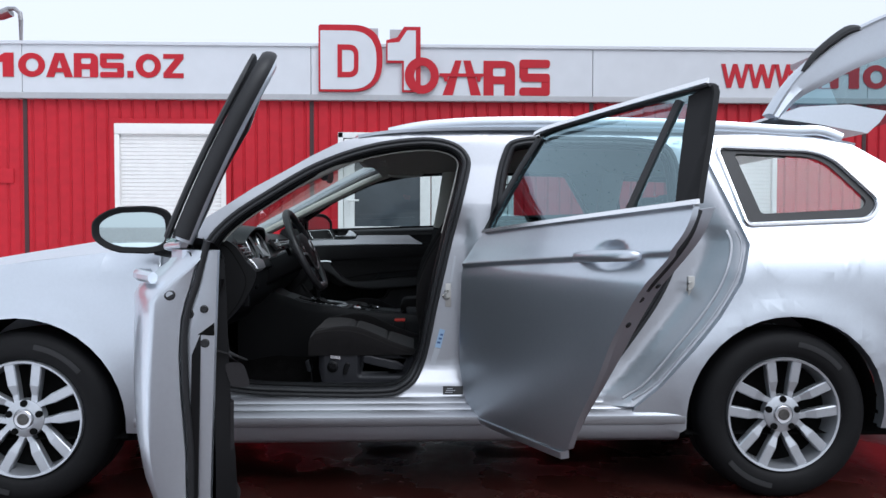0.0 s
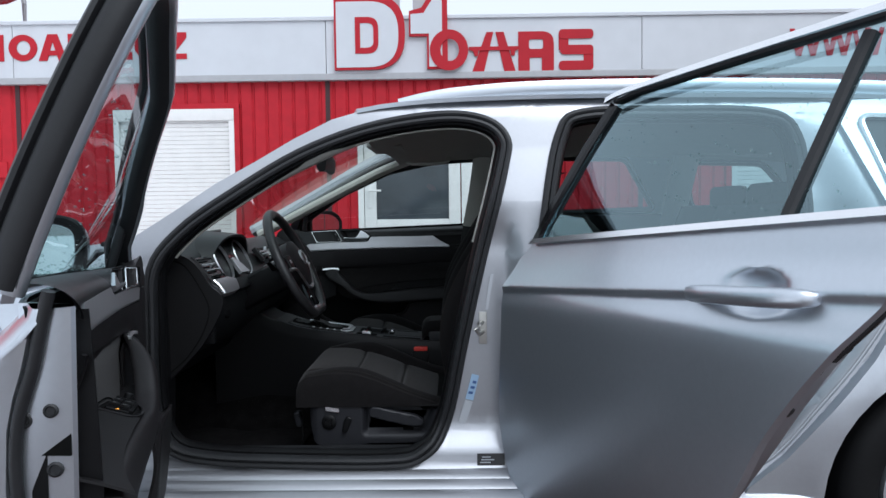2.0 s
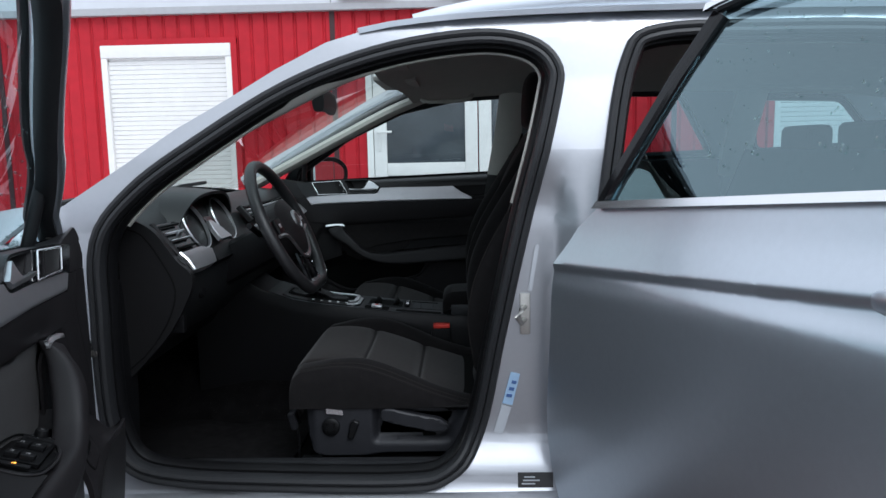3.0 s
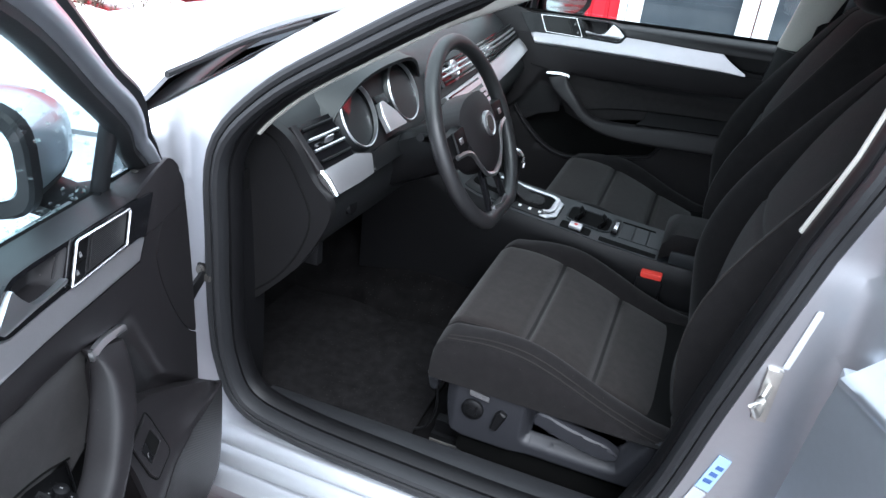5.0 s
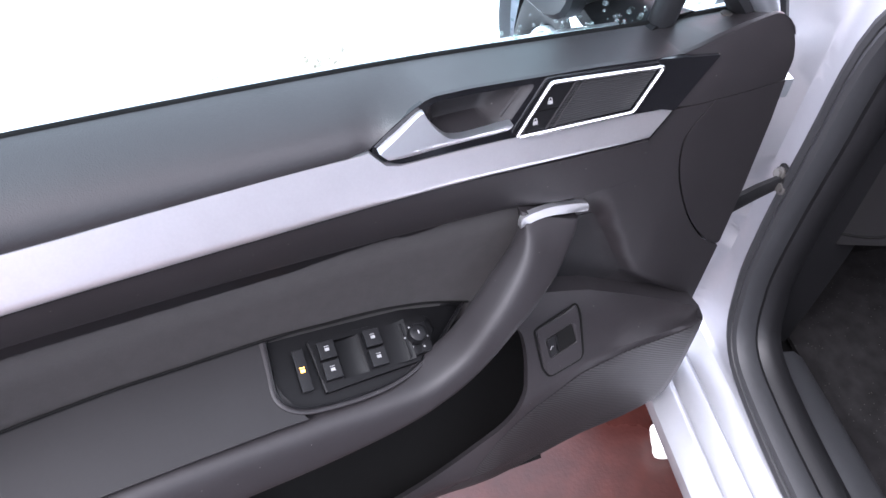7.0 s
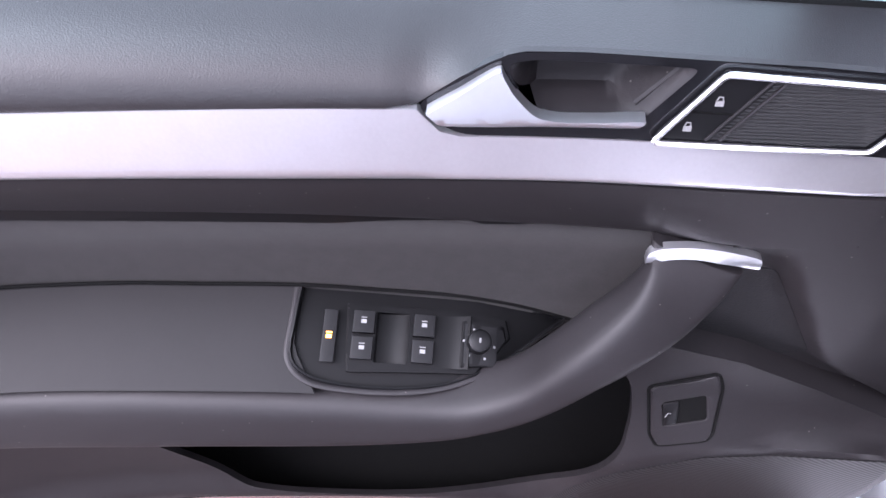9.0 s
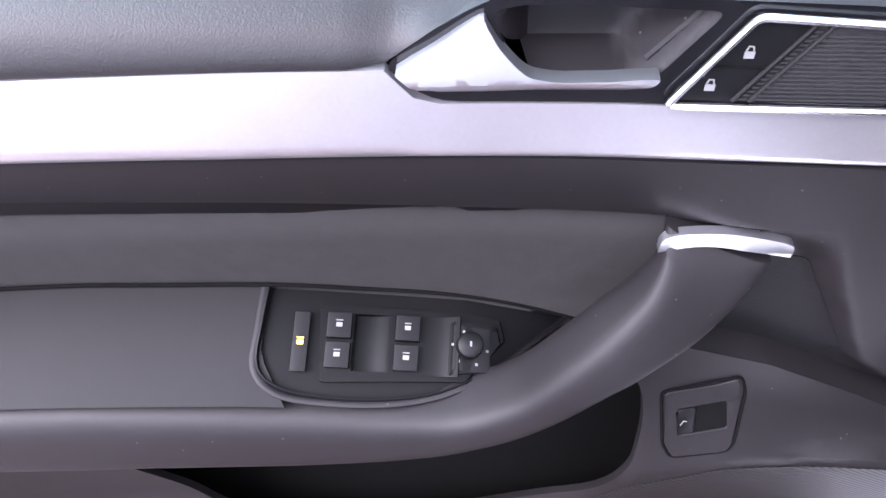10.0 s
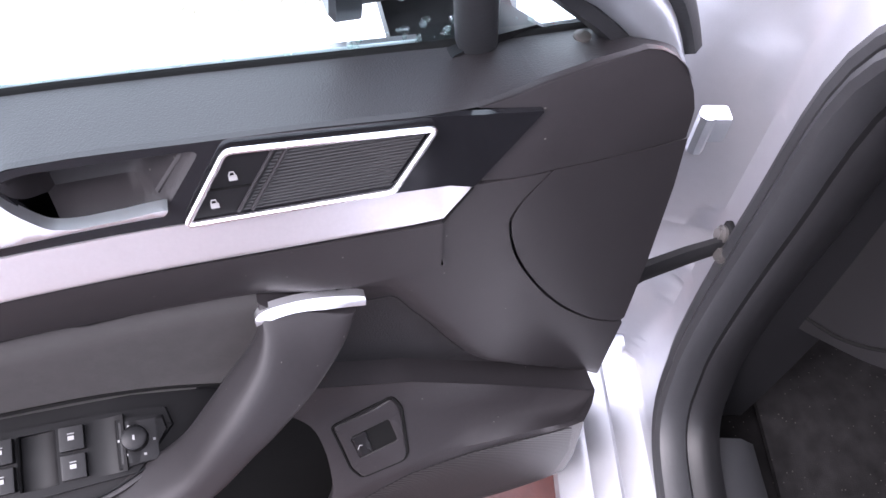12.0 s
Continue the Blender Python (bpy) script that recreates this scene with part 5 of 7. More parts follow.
# rain drops clinging to the pane
rnd = random.Random(5)
bm = bmesh.new()
for i in range(420):
    u = rnd.uniform(0.14, 1.02)
    z = sill_z(u) - 0.004 + (abs(rnd.gauss(0, 0.012)) if i < 220 else rnd.uniform(0.01, 0.3))
    if z > lerp([(0.13, 0.97), (0.215, 1.05), (0.32, 1.11), (0.51, 1.21), (0.70, 1.275), (1.02, 1.30)], u):
        continue
    r = rnd.uniform(0.0008, 0.0028)
    bmesh.ops.create_icosphere(bm, subdivisions=1, radius=1, matrix=Matrix.Translation(wf(u, z, -0.017)) @ Matrix.Diagonal((r * rnd.uniform(0.8, 1.8), r * rnd.uniform(0.8, 1.8), r, 1)))
dpart("rain_spatter", bm, GLASS, kind="stuff", label="clear rain drops on the window")

# door mirror
def taper(a):
    """The housing narrows towards its outer end."""
    return 1 - 0.45 * max(0.0, -a) ** 2.0


def mirror_ring(u, sx, sz, cw, cz, D=near_door, pw=2.7):
    return [D(u, cz + b * sz * taper(a), cw + a * sx) for a, b in ring(1.0, 1.0, 28, pw)]


def door_mirror(D, parent):
    shape = ((0.105, 0.02, 0.012), (0.110, 0.06, 0.035), (0.135, 0.094, 0.056), (0.180, 0.113, 0.068), (0.232, 0.121, 0.075), (0.252, 0.121, 0.076), (0.258, 0.116, 0.072))
    w, z = -0.193, 1.001
    O = 0.018
    m = part("mirror_housing", loft([mirror_ring(u, a, b, w, z + 0.002, D, 3.0) for u, a, b in [(u + O, a, b) for u, a, b in shape]]), PAINT, parent, "silver door mirror housing with a black underside")

    def lower(u, a, b):
        """The lower third of the housing, a hair proud."""
        return [D(u, z + 0.002 + y * taper(x) * (b + 0.0012), w + x * (a + 0.0012)) for x, y in ring(1.0, 1.0, 28, 3.0) if y < -0.25]

    part("mirror_underside", loft([lower(u + O, a, b) for u, a, b in shape[1:6]], caps=False), HARD, m, "black plastic lower shell")
    part("mirror_rim", loft([mirror_ring(u + O, a, b, w, z, D, 3.8) for u, a, b in ((0.246, 0.1235, 0.0785), (0.262, 0.1235, 0.0785), (0.266, 0.119, 0.074), (0.2625, 0.102, 0.059), (0.250, 0.098, 0.055))], caps=False), HARD, m)
    part("mirror_glass", loft([mirror_ring(u + O, 0.100, 0.057, w, z, D, 3.6) for u in (0.2575, 0.2605)]), MIRROR, m, "mirror glass flecked with rain")
    part("mirror_foot", sweep([D(0.205, 0.935, -0.13), D(0.205, 0.925, -0.08), D(0.19, 0.935, -0.03)], ring(0.045, 0.020, 10, 2.5)), HARD, m)
    return m


door_mirror(near_door, near)
MC = Vector((0.765, 1.868, 0))
door_mirror(lambda u, z, w: MC + Matrix.Rotation(radians(-32), 3, 'Z') @ (Vector((0.556 + u, 1.668 - w, z + 0.012)) - MC), distant)
part("window_line", sweep([far_door(u, sill_z(u) - 0.003, -0.02) for u in steps(0.14, 1.04, 8)], ring(0.005, 0.010, 6)), VOID, distant)
part("quarter_post", sweep([(0.742, 1.665, 0.975), (0.752, 1.65, 1.062)], ring(0.011, 0.010, 8, 2.6), up=(0, 1, 0)), RUBBER, distant)
# outer handle of the open door
dpart("outer_handle", sweep(spline([near_door(0.80, 0.89, -0.10), near_door(0.85, 0.893, -0.125), near_door(0.95, 0.895, -0.128), near_door(1.02, 0.893, -0.115)], 4), ring(0.012, 0.014, 8)), PAINT)

# ---- rear door, open ----
H2, O2 = Vector((1.655, 0.01, 0)), radians(66)
al2 = Vector((math.cos(O2), -math.sin(O2), 0))
in2 = Vector((math.sin(O2), math.cos(O2), 0))


def rear_place(u, z, w):
    return H2 + al2 * u + in2 * w + Vector((0, 0, z))


REAR_W = [(0.26, 0.015), (0.32, -0.02), (0.45, -0.040), (0.62, -0.052), (0.78, -0.056), (0.868, -0.054), (0.90, -0.043), (0.97, -0.02), (1.06, 0.005), (1.20, 0.065), (1.36, 0.14)]


def rear_w(u, z):
    return ease(REAR_W, z) - 0.012 * math.sin(math.pi * max(0, min(1, u)))


def rear_crease(u, z):
    """A crisp shoulder line with a shadow under it."""
    q = z - 0.878 - 0.075 * u
    return 0.008 * math.exp(-(q / 0.035) ** 2) if q > 0 else 0.008 * max(0.0, 1 + q / 0.012) - 0.002 * math.exp(-((q + 0.02) / 0.02) ** 2)


def skin(u, z, c):
    return rear_place(u, z, rear_w(u, z) - c)


SKIN = spline([(-0.045, 0.86), (-0.06, 0.70), (-0.085, 0.50), (-0.06, 0.36), (-0.04, 0.315)], 3) + [(0.05, 0.315), (0.30, 0.328), (0.58, 0.350)] + spline([(0.605, 0.362), (0.674, 0.472), (0.728, 0.545), (0.778, 0.625), (0.820, 0.702), (0.878, 0.785), (0.936, 0.858), (0.975, 0.908), (1.004, 0.948), (1.028, 0.990), (1.042, 1.030), (1.044, 1.062)], 3) + [(1.035, 1.071), (0.055, 0.995), (0.0, 0.95)]


def dent(u, z):
    k = max(0.0, 1 - ((u - 0.790) / 0.07) ** 2 - ((z - 0.938) / 0.04) ** 2)
    return rear_crease(u, z) - 0.028 * k


rear = part("rear_left_door", plate([(p[0], p[1] - 0.075 * p[0]) for p in SKIN], lambda a, b, c: skin(a, b + 0.075 * a, c), lambda a, b: dent(a, b + 0.075 * a), 0.02, step=(0.02, 0.005)), PAINT, car, "silver rear door standing open")


def rpart(nm, bm, mat, label="", **kw):
    return part(nm, bm, mat, rear, label, **kw)


rpart("outer_handle", sweep(spline([skin(0.650, 0.925, 0.0), skin(0.685, 0.929, 0.025), skin(0.765, 0.934, 0.034), skin(0.845, 0.938, 0.034), skin(0.890, 0.940, 0.022), skin(0.903, 0.940, 0.0)], 5), ring(0.0162, 0.0145, 12, 2.6), up=tuple(-in2), scale=lambda i, n: 1.0 - 0.42 * (abs(i / (n - 1) - 0.5) * 2) ** 3), PAINT, "silver pull handle")
rpart("sill_moulding", plate([(-0.04, 0.285), (0.565, 0.320), (0.572, 0.345), (-0.042, 0.311)], skin, lambda a, b: 0.006, 0.03, step=0.05, bevel=0.002), PAINT)
rpart("belt_chrome", sweep([skin(u, 0.997 + 0.077 * (u - 0.055), 0.009) for u in steps(0.055, 1.062, 16)], [(0.006, 0.010), (0.007, 0.004), (0.006, -0.006), (-0.006, -0.006), (-0.0065, -0.001)], up=tuple(-in2)), CHROME, "bright chrome belt strip")
# inner box of the door and its shut face
LOOPIN = [(0.02, 0.34), (0.56, 0.37), (0.66, 0.51), (0.75, 0.65), (0.85, 0.80), (0.94, 0.91), (0.98, 0.975), (0.98, 1.02), (0.05, 0.985), (-0.03, 0.85), (-0.05, 0.5)]
rpart("shut_face", plate(offset_loop(LOOPIN, -0.022), lambda a, b, c: rear_place(a, b, rear_w(a, b) + 0.085 + c), None, 0.07, step=0.05), PAINT)
rpart("inner_trim", plate([(0.06, 0.40), (0.50, 0.42), (0.56, 0.55), (0.64, 0.70), (0.72, 0.82), (0.80, 0.89), (0.80, 0.955), (0.06, 0.94), (0.02, 0.85), (0.0, 0.55)], lambda a, b, c: rear_place(a, b, rear_w(a, b) + 0.105 + c), lambda a, b: 0.02 * math.exp(-((b - 0.66) / 0.05) ** 2), 0.02, step=0.04), HARD)
EDGE_R = [(0.590, 0.350), (0.607, 0.367), (0.674, 0.472), (0.778, 0.625), (0.878, 0.785), (0.975, 0.908), (1.028, 0.990), (1.042, 1.050)]
edge_pts = spline(EDGE_R, 4)


def flange(i, k):
    """Turned edge of the pressed door: k runs from the skin to the inner trim."""
    p = edge_pts[i]
    a, b = p.x - 0.005 - 0.012 * k, p.y + 0.004 + 0.009 * k
    return rear_place(a, b, rear_w(a, b) + 0.004 + lerp([(0.36, 0.030), (0.55, 0.060), (0.80, 0.085)], b) * k)


rpart("edge_flange", grid(flange, range(len(edge_pts)), steps(0, 1, 6), 0.003), PAINT, "turned silver door edge with rubber plugs")
rpart("edge_seal", sweep([flange(i, 0.25) for i in range(len(edge_pts) - 11, len(edge_pts))], ring(0.013, 0.013, 8), up=tuple(in2)), RUBBER)
for i, k, rr in ((17, 0.40, 0.009), (18, 0.80, 0.008), (15, 0.45, 0.009)):
    e = (flange(i, k + 0.1) - flange(i, k)).cross(flange(i + 1, k) - flange(i, k)).normalized()
    e = e if e.x > 0 else -e
    rpart("grommet", lathe([(rr, -0.004), (rr, 0.003), (rr * 0.6, 0.004), (0, 0.004)], flange(i, k), tuple(e), 14), RUBBER)
RTOP = [(0.055, 0.995), (0.10, 1.08), (0.155, 1.22), (0.205, 1.322), (0.27, 1.345), (0.60, 1.362), (1.0, 1.372), (1.035, 1.37), (1.045, 1.30), (1.055, 1.072)]
rpart("front_frame", sweep([rear_place(a, b, rear_w(a, b) + 0.012) for a, b in RTOP[:4]], ring(0.014, 0.016, 8, 3.5), up=tuple(in2)), GLOSS)
rpart("top_frame", sweep([rear_place(a, b, rear_w(a, b) + 0.015) for a, b in ((0.200, 1.332), (0.27, 1.344), (0.60, 1.362), (0.955, 1.379))], ring(0.006, 0.016, 8, 3.5), up=tuple(in2)), RUBBER)
rpart("top_chrome", sweep(spline([rear_place(a, b, rear_w(a, b) - 0.016) for a, b in ((0.188, 1.336), (0.27, 1.350), (0.60, 1.368), (0.968, 1.387))], 4), [(-0.007, -0.008), (-0.007, 0.003), (0.006, 0.006), (0.0075, 0.001)], up=tuple(in2)), CHROME, "bright chrome window strip")
rpart("rear_frame", plate([(0.975, 1.066), (1.046, 1.071), (1.010, 1.22), (0.964, 1.378), (0.882, 1.362), (0.900, 1.30)], lambda a, b, c: rear_place(a, b, rear_w(a, b) - c), lambda a, b: -0.004, 0.022, step=0.04, bevel=0.003), HARD)
rpart("quarter_post", sweep([rear_place(0.81, 1.06, rear_w(0.81, 1.06) + 0.012), rear_place(0.85, 1.352, rear_w(0.85, 1.352) + 0.012)], ring(0.013, 0.012, 8, 3), up=tuple(in2)), RUBBER)
rpart("window_glass", plate([(0.075, 1.0), (0.115, 1.08), (0.175, 1.22), (0.215, 1.336), (0.90, 1.372), (0.99, 1.07)], lambda a, b, c: rear_place(a, b, rear_w(a, b) + 0.012 + c), None, 0.003, step=0.08), REARGLASS, "clear rear side window with rain drops")
bm = bmesh.new()
for i in range(160):
    u, z = rnd.uniform(0.2, 0.94), rnd.uniform(1.03, 1.33)
    if z > 1.02 + (u - 0.08) * 1.7:
        continue
    r = rnd.uniform(0.0007, 0.0022)
    bmesh.ops.create_icosphere(bm, subdivisions=1, radius=1, matrix=Matrix.Translation(rear_place(u, z, rear_w(u, z) + 0.007)) @ Matrix.Diagonal((r, r, r * 1.5, 1)))
rpart("rain_spatter", bm, GLASS, kind="stuff", label="clear rain drops on the window")

# ---- cabin ----
def floor_z(x, y):
    """Footwell floor, rising to the bulkhead, with the centre tunnel."""
    z = 0.285 + 0.9 * max(0.0, 0.42 - x) ** 1.3
    t = math.exp(-((y - C) / 0.13) ** 4)
    return z + 0.16 * t + 0.012 * noise.noise((x * 6, y * 6, 2))


part("carpet", grid(lambda u, v: Vector((0.12 + 2.3 * u, 0.17 + (2 * C - 0.34) * v, floor_z(0.12 + 2.3 * u, 0.17 + (2 * C - 0.34) * v))), steps(0, 1, 70), steps(0, 1, 50)), CARPET, car, "dusty black cabin carpet")
mat_fn = lambda u, v: Vector((0.42 + 0.53 * u, 0.27 + 0.44 * v, floor_z(0.42 + 0.53 * u, 0.5) + 0.016 + 0.006 * noise.noise((u * 5, v * 5, 7))))
part("floor_mat", grid(mat_fn, steps(0, 1, 24), steps(0, 1, 20), 0.008), FLOORMAT, car, "dusty black textile floor mat")
part("sill_trim", loft([[Vector((x, y, z)) for y, z in ((0.125, 0.345), (0.124, 0.392), (0.132, 0.406), (0.150, 0.411), (0.19, 0.405), (0.212, 0.385), (0.22, 0.30))] for x in steps(0.68, 1.45, 14)]), RUBBER, car)
part("kick_trim", grid(lambda u, v: Vector((0.632 + 0.01 * math.sin(3 * v), 0.13 + 0.09 * u, 0.36 + 0.5 * v)), steps(0, 1, 6), steps(0, 1, 8), 0.01), HARD, car)
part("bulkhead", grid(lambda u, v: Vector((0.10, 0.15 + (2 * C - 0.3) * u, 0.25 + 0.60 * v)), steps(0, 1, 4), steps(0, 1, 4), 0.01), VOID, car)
for i, (y, w) in enumerate(((0.40, 0.05), (0.54, 0.06), (0.68, 0.03))):
    part("pedal", merge(block((0.40, y - w / 2, 0.40), (0.42, y + w / 2, 0.48), 0.006), tube([(0.40, y, 0.46), (0.33, y, 0.60)], 0.008)), RUBBER, car)

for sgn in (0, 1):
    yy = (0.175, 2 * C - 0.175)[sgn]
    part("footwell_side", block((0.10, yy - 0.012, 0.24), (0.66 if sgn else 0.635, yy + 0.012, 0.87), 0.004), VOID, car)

# dashboard: one long moulding, its front profile swept across the cabin
PROFILE = [(0.475, 0.895), (0.485, 0.940), (0.56, 0.965), (0.640, 0.958), (0.675, 0.935), (0.735, 0.862), (0.765, 0.828), (0.768, 0.805), (0.735, 0.735), (0.66, 0.66), (0.52, 0.60), (0.34, 0.60)]


def dash_ring(y):
    k = abs(y - C) / (C - 0.22)
    hood = 0.042 * math.exp(-((y - 0.54) / 0.21) ** 4)
    out = []
    for i, (x, z) in enumerate(PROFILE):
        back = 0.03 * (1 - k ** 2)
        if i <= 4:
            out.append(Vector((x + back * (i > 1) - (i < 2) * 0.10 * (1 - k ** 2), y, z + hood * (1.0 if i in (2, 3) else 0.5 if i == 4 else 0.2) + 0.008)))
        else:
            knee = 0.0 if y > 0.75 else 0.012
            out.append(Vector((x + back + knee * (i > 7), y, z)))
    return out


dash = part("dashboard", loft([dash_ring(y) for y in (0.205, 0.22, 0.26, 0.32, 0.38, 0.46, 0.54, 0.62, 0.70, 0.76, 0.82, C, 1.0, 1.15, 1.3, 1.45, 1.53, 1.56)]), DASHTOP, car, "charcoal dashboard with silver trim")


def dp(nm, bm, mat, label="", **kw):
    return part(nm, bm, mat, dash, label, **kw)


# side cap
CAPO = spline([(0.588, 0.935), (0.640, 0.968), (0.685, 0.957), (0.722, 0.930), (0.762, 0.872), (0.790, 0.845), (0.796, 0.815), (0.775, 0.765), (0.735, 0.700), (0.680, 0.640), (0.625, 0.588), (0.590, 0.582)], 4) + [(0.583, 0.70)]
dp("end_cap", plate(CAPO, lambda a, b, c: Vector((a, 0.188 - c, b)), None, 0.02, step=0, bevel=0.0), CAPSIDE, "charcoal dashboard end cover")
dp("cap_groove", sweep([Vector((p.x, 0.188, p.y)) for p in spline([(0.648, 0.945), (0.690, 0.928), (0.735, 0.860), (0.757, 0.80), (0.735, 0.73), (0.690, 0.665), (0.64, 0.62)], 4)], ring(0.002, 0.002, 6), up=(0, 1, 0)), VOID)


def face(y, s, c=0.0):
    """Dash front: s = 0 at the upper edge, 1 at the lower edge of the trim."""
    k = abs(y - C) / (C - 0.22)
    back = 0.03 * (1 - k * k)
    a, b = Vector((0.690 + back, y, 0.945)), Vector((0.782 + back, y, 0.836))
    n = Vector((b - a).yxz).normalized()
    nn = Vector(((a - b).z, 0, (b - a).x)).normalized()
    return a.lerp(b, s) + nn * c


for trim_out in ([(0.215, 0.66), (0.325, 0.64), (0.372, 0.74), (0.352, 0.98), (0.30, 1.0), (0.215, 1.0)], [(0.765, 0.55), (1.45, 0.42), (1.55, 0.42), (1.55, 0.76), (1.45, 0.78), (0.775, 0.92)]):
    dp("silver_trim", plate(rounded(trim_out, 0.008, 2), face, lambda a, b: 0.012 + 0.006 * math.sin(math.pi * min(1, max(0, (b - 0.42) / 0.58))), 0.02, step=(0.05, 0.06), bevel=0.002), BRUSHED, "brushed silver dashboard band")
dp("trim_end", sweep([face(0.214, 0.66, 0.016), face(0.212, 0.82, 0.02), face(0.214, 1.0, 0.016)], ring(0.006, 0.006, 8), up=(0, 1, 0)), CHROME)
for y0, y1, s0, s1 in ((0.225, 0.335, 0.02, 0.64), (0.80, 1.54, 0.02, 0.40)):
    dp("vent_frame", plate([(y0, s0), (y1, s0), (y1, s1), (y0, s1)], face, lambda a, b: 0.006, 0.01, step=(0.1, 0.2)), GLOSS)
    dp("vent_cheek", block((y0 - 0.012, s0 - 0.01, -0.002), (y0 + 0.004, s1 + 0.01, 0.014), 0.002, 1, lambda a, b, c: face(a, b, c)), PLASTIC)
    for i in range(4):
        s = s0 + (s1 - s0) * (i + 0.6) / 4.2
        dp("vent_slat", sweep([face(y, s, 0.013) for y in steps(y0 + 0.008, y1 - 0.008, 8)], ring(0.0028, 0.0035, 6)), SATIN if i in (1, 2) else HARD)
    dp("vent_tab", block((0, 0, 0), (0.012, 0.022, 0.012), 0.003, 1, lambda a, b, c: face((y0 + y1) / 2 - 0.011 + b, (s0 + s1) / 2, 0.012 + a) + Vector((0, 0, c - 0.006))), SATIN)

# instrument barrels
for y, r in ((0.420, 0.062), (0.635, 0.062)):
    o = Vector((0.712, y, 0.920))
    ax = Vector((0.88, 0.0, 0.42)).normalized()
    q = Vector((0, 0, 1)).rotation_difference(ax)
    dp("gauge_ring", lathe([(r, 0.012), (r + 0.003, 0.014), (r + 0.004, 0.018), (r + 0.002, 0.021), (r, 0.020), (r, 0.012)], o, tuple(ax), 40, False), SATIN, "bright rim of an instrument")
    dp("gauge_bezel", lathe([(r + 0.0035, 0.017), (r + 0.009, 0.012), (r + 0.014, -0.004), (r + 0.016, -0.03)], o, tuple(ax), 40, False), DASHTOP, "grey flared instrument surround")
    dp("gauge_barrel", loft([[o + q @ Vector((rr * math.cos(a), rr * math.sin(a), h)) for a in steps(0, 2 * math.pi, 41)] for rr, h in ((r + 0.001, 0.018), (r - 0.004, -0.022))], caps=False), HARD)
    dp("gauge_dial", lathe([(r, -0.026), (r - 0.002, -0.021), (0, -0.021)], o, tuple(ax), 40), VOID, "dark round instrument dial")
    for k in range(11):
        a = radians(-40 + 26 * k)
        p0, p1 = o + q @ Vector((0.044 * math.cos(a), 0.044 * math.sin(a), -0.019)), o + q @ Vector((0.051 * math.cos(a), 0.051 * math.sin(a), -0.019))
        dp("dial_tick", tube([p0, p1], 0.0009, 4), WHITE)
dp("gauge_needle", tube([Vector((0.702, 0.415, 0.893)), Vector((0.694, 0.395, 0.930))], 0.002, 5), RED)
dp("cluster_foot", plate(rounded([(0.372, 0.76), (0.42, 0.70), (0.64, 0.70), (0.75, 0.62), (0.755, 0.90), (0.365, 0.98)], 0.01), face, lambda a, b: 0.010, 0.02, step=(0.04, 0.08), bevel=0.002), HARD)
dp("cluster_wedge", plate(rounded([(0.490, 0.34), (0.505, 0.16), (0.520, 0.16), (0.545, 0.36), (0.560, 0.60), (0.482, 0.60)], 0.006), face, lambda a, b: 0.010, 0.012, step=(0.03, 0.1), bevel=0.002), BRUSHED, "silver wedge between the instruments")
for y in (0.420, 0.635):
    dp("gauge_glass", lathe([(0.060, 0.0), (0.060, 0.001), (0, 0.001)], Vector((0.712, y, 0.920)), (0.88, 0.0, 0.42), 32), GLASS).visible_shadow = False
dp("centre_display", plate(rounded([(0.505, 0.05), (0.552, 0.05), (0.552, 0.55), (0.505, 0.55)], 0.01), face, lambda a, b: 0.002, 0.01, step=0.05), GLOSS)
# gauge hood
dp("gauge_hood", grid(lambda u, v: Vector((0.58 + 0.155 * u - 0.03 * abs(2 * v - 1) ** 3, 0.305 + 0.485 * v, 0.985 + 0.035 * math.sin(math.pi * v) ** 0.5 - 0.10 * u * abs(2 * v - 1) ** 4 - 0.012 * u * u)), steps(0, 1, 10), steps(0, 1, 24), 0.008), DASHTOP)
# radio in the middle
radio = dp("radio", plate(rounded([(0.775, 0.58), (0.995, 0.55), (0.995, 1.30), (0.775, 1.30)], 0.01), face, lambda a, b: 0.021, 0.03, step=(0.06, 0.2), bevel=0.003), GLOSS, "radio panel with a small pale screen")
dp("radio_screen", plate([(0.835, 0.76), (0.945, 0.76), (0.945, 1.14), (0.835, 1.14)], face, lambda a, b: 0.0225, 0.002, step=0), material("dim_screen", (0.25, 0.24, 0.16), 0.2), smooth=False)
dp("radio_bar", plate(rounded([(0.785, 0.61), (0.985, 0.59), (0.985, 0.68), (0.785, 0.70)], 0.01), face, lambda a, b: 0.024, 0.004, step=(0.1, 0.1)), SATIN, "silver bar above the radio screen")
for i in range(5):
    for y in (0.786, 0.953):
        dp("radio_button", plate(rounded([(y, 0.75 + 0.10 * i), (y + 0.034, 0.75 + 0.10 * i), (y + 0.034, 0.82 + 0.10 * i), (y, 0.82 + 0.10 * i)], 0.006), face, lambda a, b: 0.0245, 0.004, step=0, bevel=0.001), SATIN)
dp("clock", lathe([(0.026, 0), (0.026, 0.006), (0.022, 0.008), (0.020, 0.004), (0, 0.004)], (0.745, C + 0.02, 0.925), (0.9, 0, 0.35), 28), SATIN, "small round analogue clock")
dp("lower_panel", plate(rounded([(0.24, 0.60), (0.80, 0.60), (0.80, 0.80), (0.24, 0.80)], 0.02), lambda a, b, c: Vector((0.62 + 0.55 * (b - 0.60) + c, a, b)), lambda a, b: 0.012, 0.02, step=0.05), HARD)
